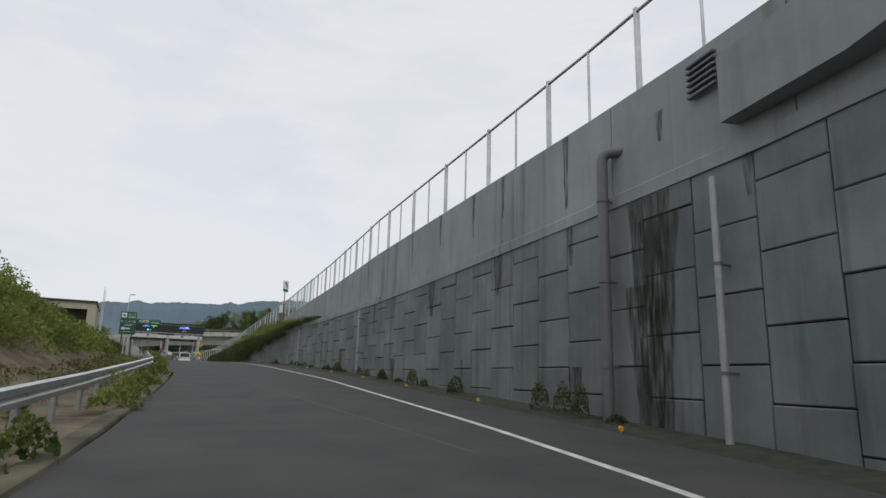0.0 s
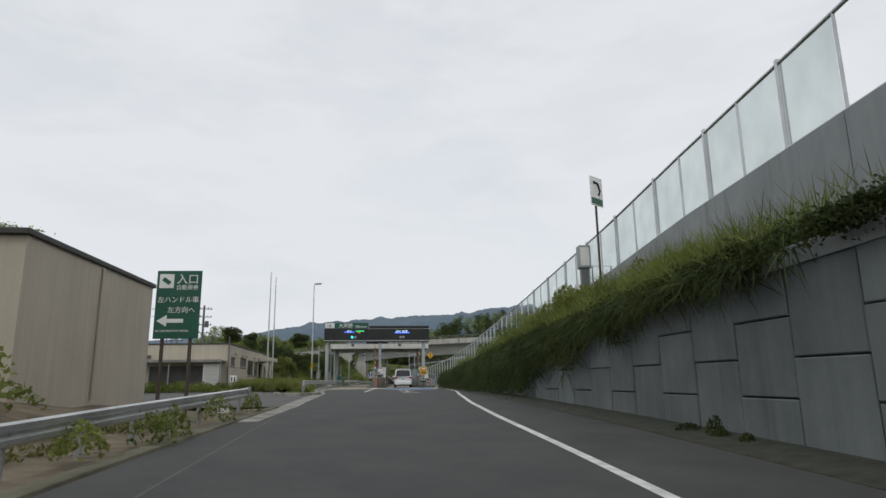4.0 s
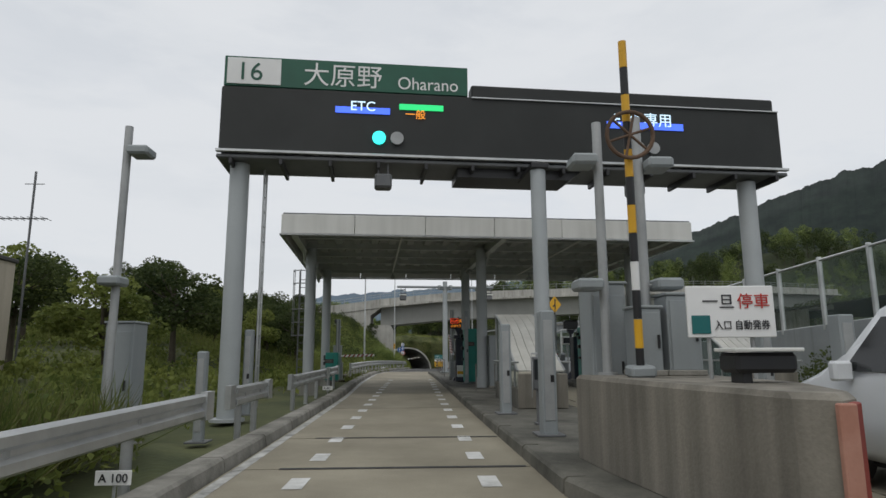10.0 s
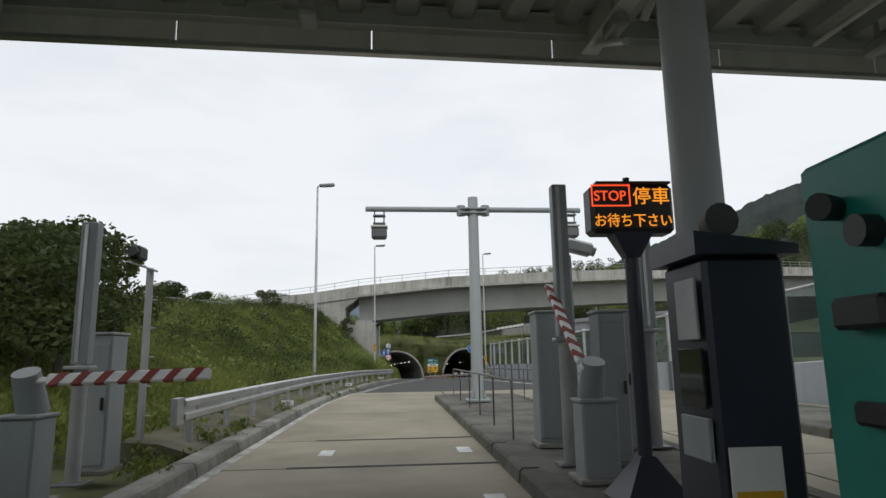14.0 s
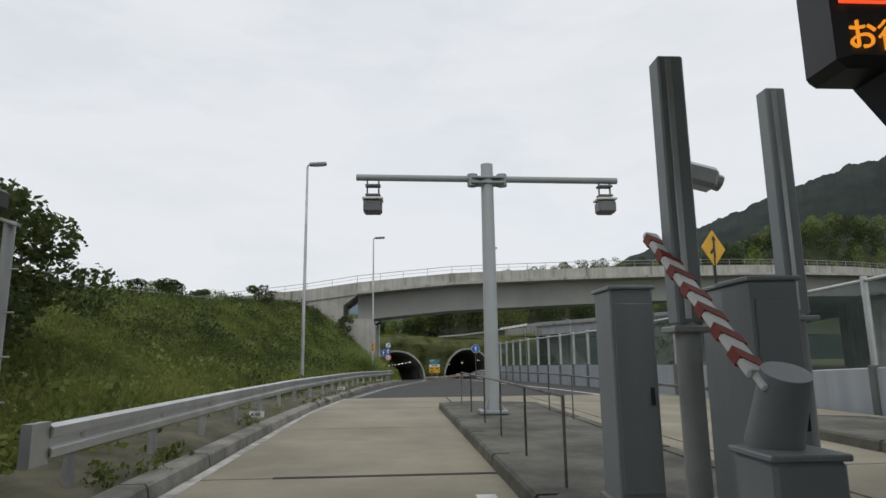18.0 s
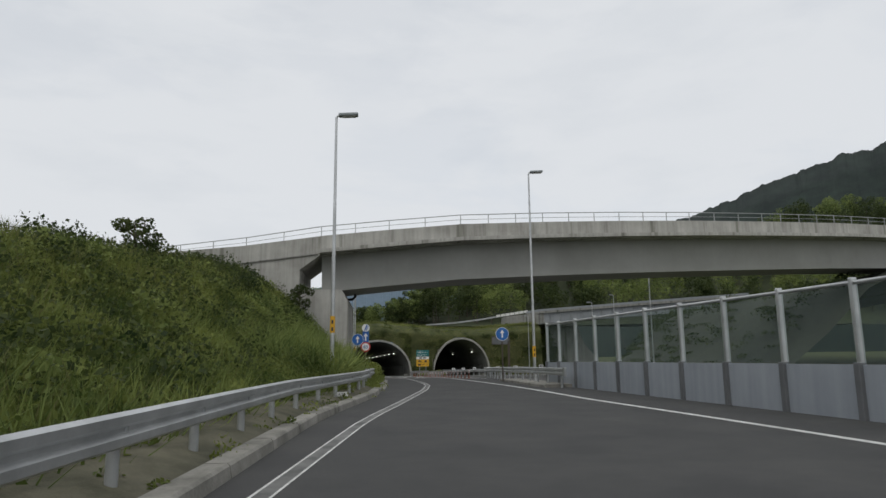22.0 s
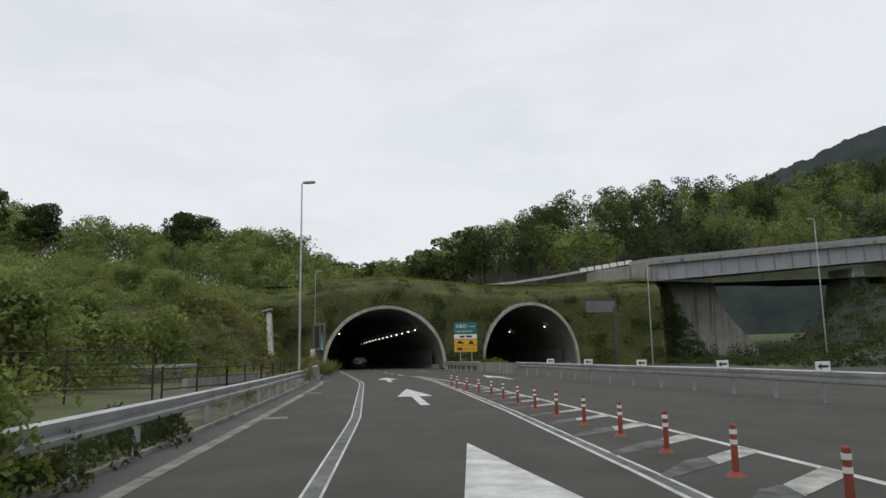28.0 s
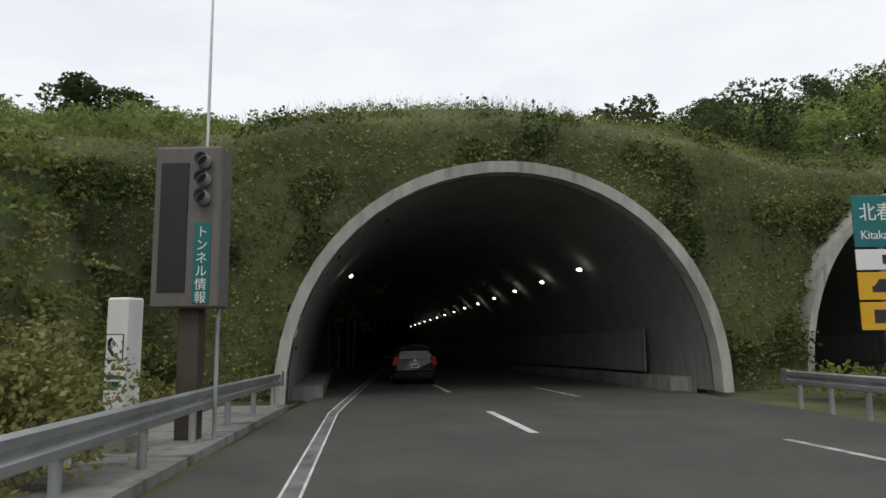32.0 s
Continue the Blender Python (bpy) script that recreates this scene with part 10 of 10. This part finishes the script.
for x, y, a in ((4.2, 187.0, 1), (4.9, 181.8, 1), (5.7, 177.0, 1), (6.7, 172.5, 1), (7.0, 168.0, 1), (7.9, 163, 1), (8.9, 156.5, 1)):
    t = thing("arrow_plate", "small white arrow plate on the guard rail", "sign", pose(x - 0.12, y, rz(y) + 0.92, 0, 0, 8), "arrow plates on the guard rail")
    part("plate", MB().box((0, 0, 0), (0.42, 0.012, 0.24), 0.004), WHITE_S, t)
    part("arrow", MB().plate([(-0.15, 0), (-0.04, 0.08), (-0.04, 0.03), (0.15, 0.03), (0.15, -0.03), (-0.04, -0.03), (-0.04, -0.08)], (0, -0.012, 0), (1, 0, 0), (0, 0, 1), 0.004), DARKMARK, t)
    part("stalk", MB().box((0, 0.02, -0.16), (0.03, 0.02, 0.12), 0.004), ZINC_DULL, t)
dp = thing("distance_post", "white plate with unreadable dark marks in the weeds", "sign", pose(-7.3, 158.0, rz(158)))
part("plate", MB().box((0, 0, 0.92), (0.62, 0.02, 0.26), 0.006), WHITE_S, dp)
part("text_bar", MB().box((0, -0.014, 0.92), (0.46, 0.008, 0.13), 0.002), DARKMARK, dp)
part("post", MB().tube([(0, 0.03, -0.1), (0, 0.03, 0.95)], 0.025, 6), ZINC_DULL, dp)
lamp_post(-8.0, 157.5, 10.2, "slim galvanised road lamp among bushes", tag=2.6)


# ---- cars ----
def ring(y, zb, zm, zt, w, wr, shear=0.0):
    """A car's cross-section: sill, side, belt, roof; shear leans the part above the belt."""
    half = [(w * 0.86, zb), (w * 0.97, zb + 0.10), (w, (zb + zm) / 2), (w * 0.985, zm), (wr + (w - wr) * 0.35, zm + (zt - zm) * 0.6), (wr, zt - 0.09), (wr * 0.82, zt - 0.02), (wr * 0.3, zt)]
    pts = [(x, y + shear * max(0.0, z - zm), z) for x, z in half]
    return pts + [(-x, yy, z) for x, yy, z in pts[::-1]]


def car(name, label, m, paint, secs, rear, win, wheels, extra):
    t = thing(name, label, "car", m)
    body = MB()
    n = 16
    vs, fs = [], []
    for s in secs:
        vs += ring(*s)
    for i in range(len(secs) - 1):
        fs += [(i * n + j, i * n + (j + 1) % n, (i + 1) * n + (j + 1) % n, (i + 1) * n + j)[::-1] for j in range(n)]
    body.add(vs, fs, True)
    body.add(vs[:n], [tuple(range(n))])
    body.add(vs[-n:], [tuple(range(n))[::-1]])
    part("body", body, paint, t)
    for nm, outline, o, u, w, mt in win:
        part(nm, MB().plate(outline, o, u, w, 0.03), mt, t)
    for x in (-1, 1):
        for y in wheels[0]:
            r = wheels[1]
            wh_ = part("wheel", MB().tube([(x * (wheels[2] - 0.2), y, r), (x * wheels[2], y, r)], r, 22), RUBBER, t)
            part("rim", MB().tube([(x * (wheels[2] - 0.02), y, r), (x * (wheels[2] + 0.012), y, r)], r * 0.62, 18), ALLOY, wh_)
    extra(t)
    return t


def van_parts(t):
    sl = 0.16
    for s in (-1, 1):
        lamp = part("tail_lamp", MB().box((s * 0.74, -0.03, 0.98), (0.30, 0.10, 0.17), 0.03), TAIL, t, "red tail lamp")
        part("reflector", MB().box((s * 0.72, -0.03, 0.42), (0.2, 0.04, 0.06), 0.01), TAIL, t)
        part("mirror", MB().box((s * 1.0, 3.35, 1.12), (0.2, 0.12, 0.2), 0.05), CAR_WHITE, t)
    part("bumper", MB().box((0, -0.05, 0.46), (1.72, 0.22, 0.34), 0.09), CAR_WHITE, t)
    part("number_plate", MB().box((0, -0.045, 0.86), (0.33, 0.03, 0.165), 0.006), WHITE_S, t)
    part("plate_bar", MB().box((0, -0.063, 0.85), (0.24, 0.006, 0.07), 0.002), DARKMARK, t)
    part("garnish", MB().box((0, -0.035, 1.0), (1.1, 0.05, 0.06), 0.02), ALLOY, t)
    part("spoiler", MB().box((0, 0.12, 1.80), (1.3, 0.30, 0.07), 0.03), CAR_WHITE, t)
    part("brake_lamp", MB().box((0, -0.03, 1.80), (0.4, 0.03, 0.03), 0.005), TAIL, t)
    part("exhaust", MB().tube([(0.55, -0.08, 0.26), (0.55, 0.3, 0.26)], 0.035, 8), GREY_DK, t)
    part("underside", MB().box((0, 2.4, 0.30), (1.5, 4.3, 0.18), 0.03), BLACK_P, t)


van_secs = [(-0.02, 0.34, 1.05, 1.76, 0.84, 0.66, 0.18), (0.08, 0.30, 1.05, 1.84, 0.90, 0.72, 0.18), (0.5, 0.27, 1.05, 1.88, 0.915, 0.75), (2.6, 0.27, 1.05, 1.88, 0.915, 0.75), (3.1, 0.27, 1.05, 1.80, 0.915, 0.72),
            (3.85, 0.27, 1.02, 1.26, 0.91, 0.68), (4.1, 0.27, 0.98, 1.12, 0.90, 0.66), (4.65, 0.30, 0.85, 0.95, 0.86, 0.60), (4.82, 0.36, 0.62, 0.74, 0.72, 0.50)]
van_win = [("rear_window", [(-0.72, 0.0), (0.72, 0.0), (0.66, 0.58), (-0.66, 0.58)], (0, -0.03, 1.12), (1, 0, 0), (0, 0.18, 1), DARKGLASS)]
for s in (-1, 1):
    nx = (0, -s, 0) if s < 0 else (0, 1, 0)
    for nm, y0, y1, y2, y3 in (("quarter_window", 0.25, 1.05, 1.05, 0.4), ("side_window", 1.12, 2.15, 2.15, 1.12), ("side_window", 2.22, 3.45, 2.98, 2.22)):
        pts = [(y0, 0), (y1, 0), (y2, 0.52), (y3, 0.52)]
        van_win.append((nm, pts if s > 0 else [(-a, b) for a, b in pts][::-1], (s * 0.908, 0, 1.12), (0, s, 0), (-s * 0.19, 0, 1), DARKGLASS))
car("minivan", "white minivan with red tail lamps in the automatic toll lane", pose(0.45, 58.3, rz(60), 0, 0, 0), CAR_WHITE, van_secs, None, van_win, ((0.85, 3.7), 0.32, 0.90), van_parts)


def hatch_parts(t):
    for s in (-1, 1):
        part("tail_lamp", MB().box((s * 0.74, 0.0, 0.98), (0.20, 0.12, 0.36), 0.04, Matrix.Rotation(s * -0.25, 3, "Y")), TAIL, t, "red boomerang-shaped tail lamp")
        part("reflector", MB().box((s * 0.70, -0.06, 0.42), (0.16, 0.04, 0.05), 0.01), TAIL, t)
        part("mirror", MB().box((s * 0.92, 2.75, 1.0), (0.18, 0.11, 0.14), 0.05), CAR_BLACK, t)
    part("bumper", MB().box((0, -0.06, 0.46), (1.62, 0.24, 0.36), 0.08), CAR_BLACK, t)
    part("number_plate", MB().box((0, -0.05, 0.80), (0.33, 0.03, 0.165), 0.006), WHITE_S, t)
    part("plate_bar", MB().box((0, -0.068, 0.79), (0.24, 0.006, 0.07), 0.002), DARKMARK, t)
    part("badge", MB().tube([(0, -0.035, 1.0), (0, -0.02, 1.0)], 0.05, 14), ALLOY, t)
    part("spoiler", MB().box((0, 0.18, 1.47), (1.2, 0.42, 0.06), 0.025), CAR_BLACK, t, "roof spoiler")
    part("wiper", MB().tube([(0.0, 0.02, 1.06), (-0.4, 0.04, 1.14)], 0.012, 5), BLACK_P, t)
    part("underside", MB().box((0, 2.0, 0.28), (1.4, 3.6, 0.16), 0.03), BLACK_P, t)


h_secs = [(-0.02, 0.34, 0.98, 1.40, 0.78, 0.56, 0.35), (0.10, 0.28, 0.98, 1.48, 0.84, 0.60, 0.35), (0.6, 0.24, 0.96, 1.53, 0.85, 0.64), (1.9, 0.24, 0.94, 1.53, 0.85, 0.65), (2.4, 0.24, 0.93, 1.44, 0.85, 0.63),
          (3.15, 0.24, 0.92, 1.06, 0.845, 0.60), (3.75, 0.28, 0.78, 0.88, 0.81, 0.55), (4.05, 0.34, 0.58, 0.68, 0.68, 0.45)]
h_win = [("rear_window", [(-0.62, 0.0), (0.62, 0.0), (0.52, 0.34), (-0.52, 0.34)], (0, -0.01, 1.05), (1, 0, 0), (0, 0.35, 1), DARKGLASS)]
for s in (-1, 1):
    for y0, y1, y2, y3 in ((0.55, 1.55, 1.55, 0.8), (1.62, 2.75, 2.3, 1.62)):
        pts = [(y0, 0), (y1, 0), (y2, 0.38), (y3, 0.38)]
        h_win.append(("side_window", pts if s > 0 else [(-a, b) for a, b in pts][::-1], (s * 0.842, 0, 1.0), (0, s, 0), (-s * 0.30, 0, 1), DARKGLASS))
car("hatchback", "black compact hatchback inside the tunnel mouth", pose(-10.25, 226.2, rz(228), 0, 0, 11), CAR_BLACK, h_secs, None, h_win, ((0.7, 3.2), 0.31, 0.84), hatch_parts)
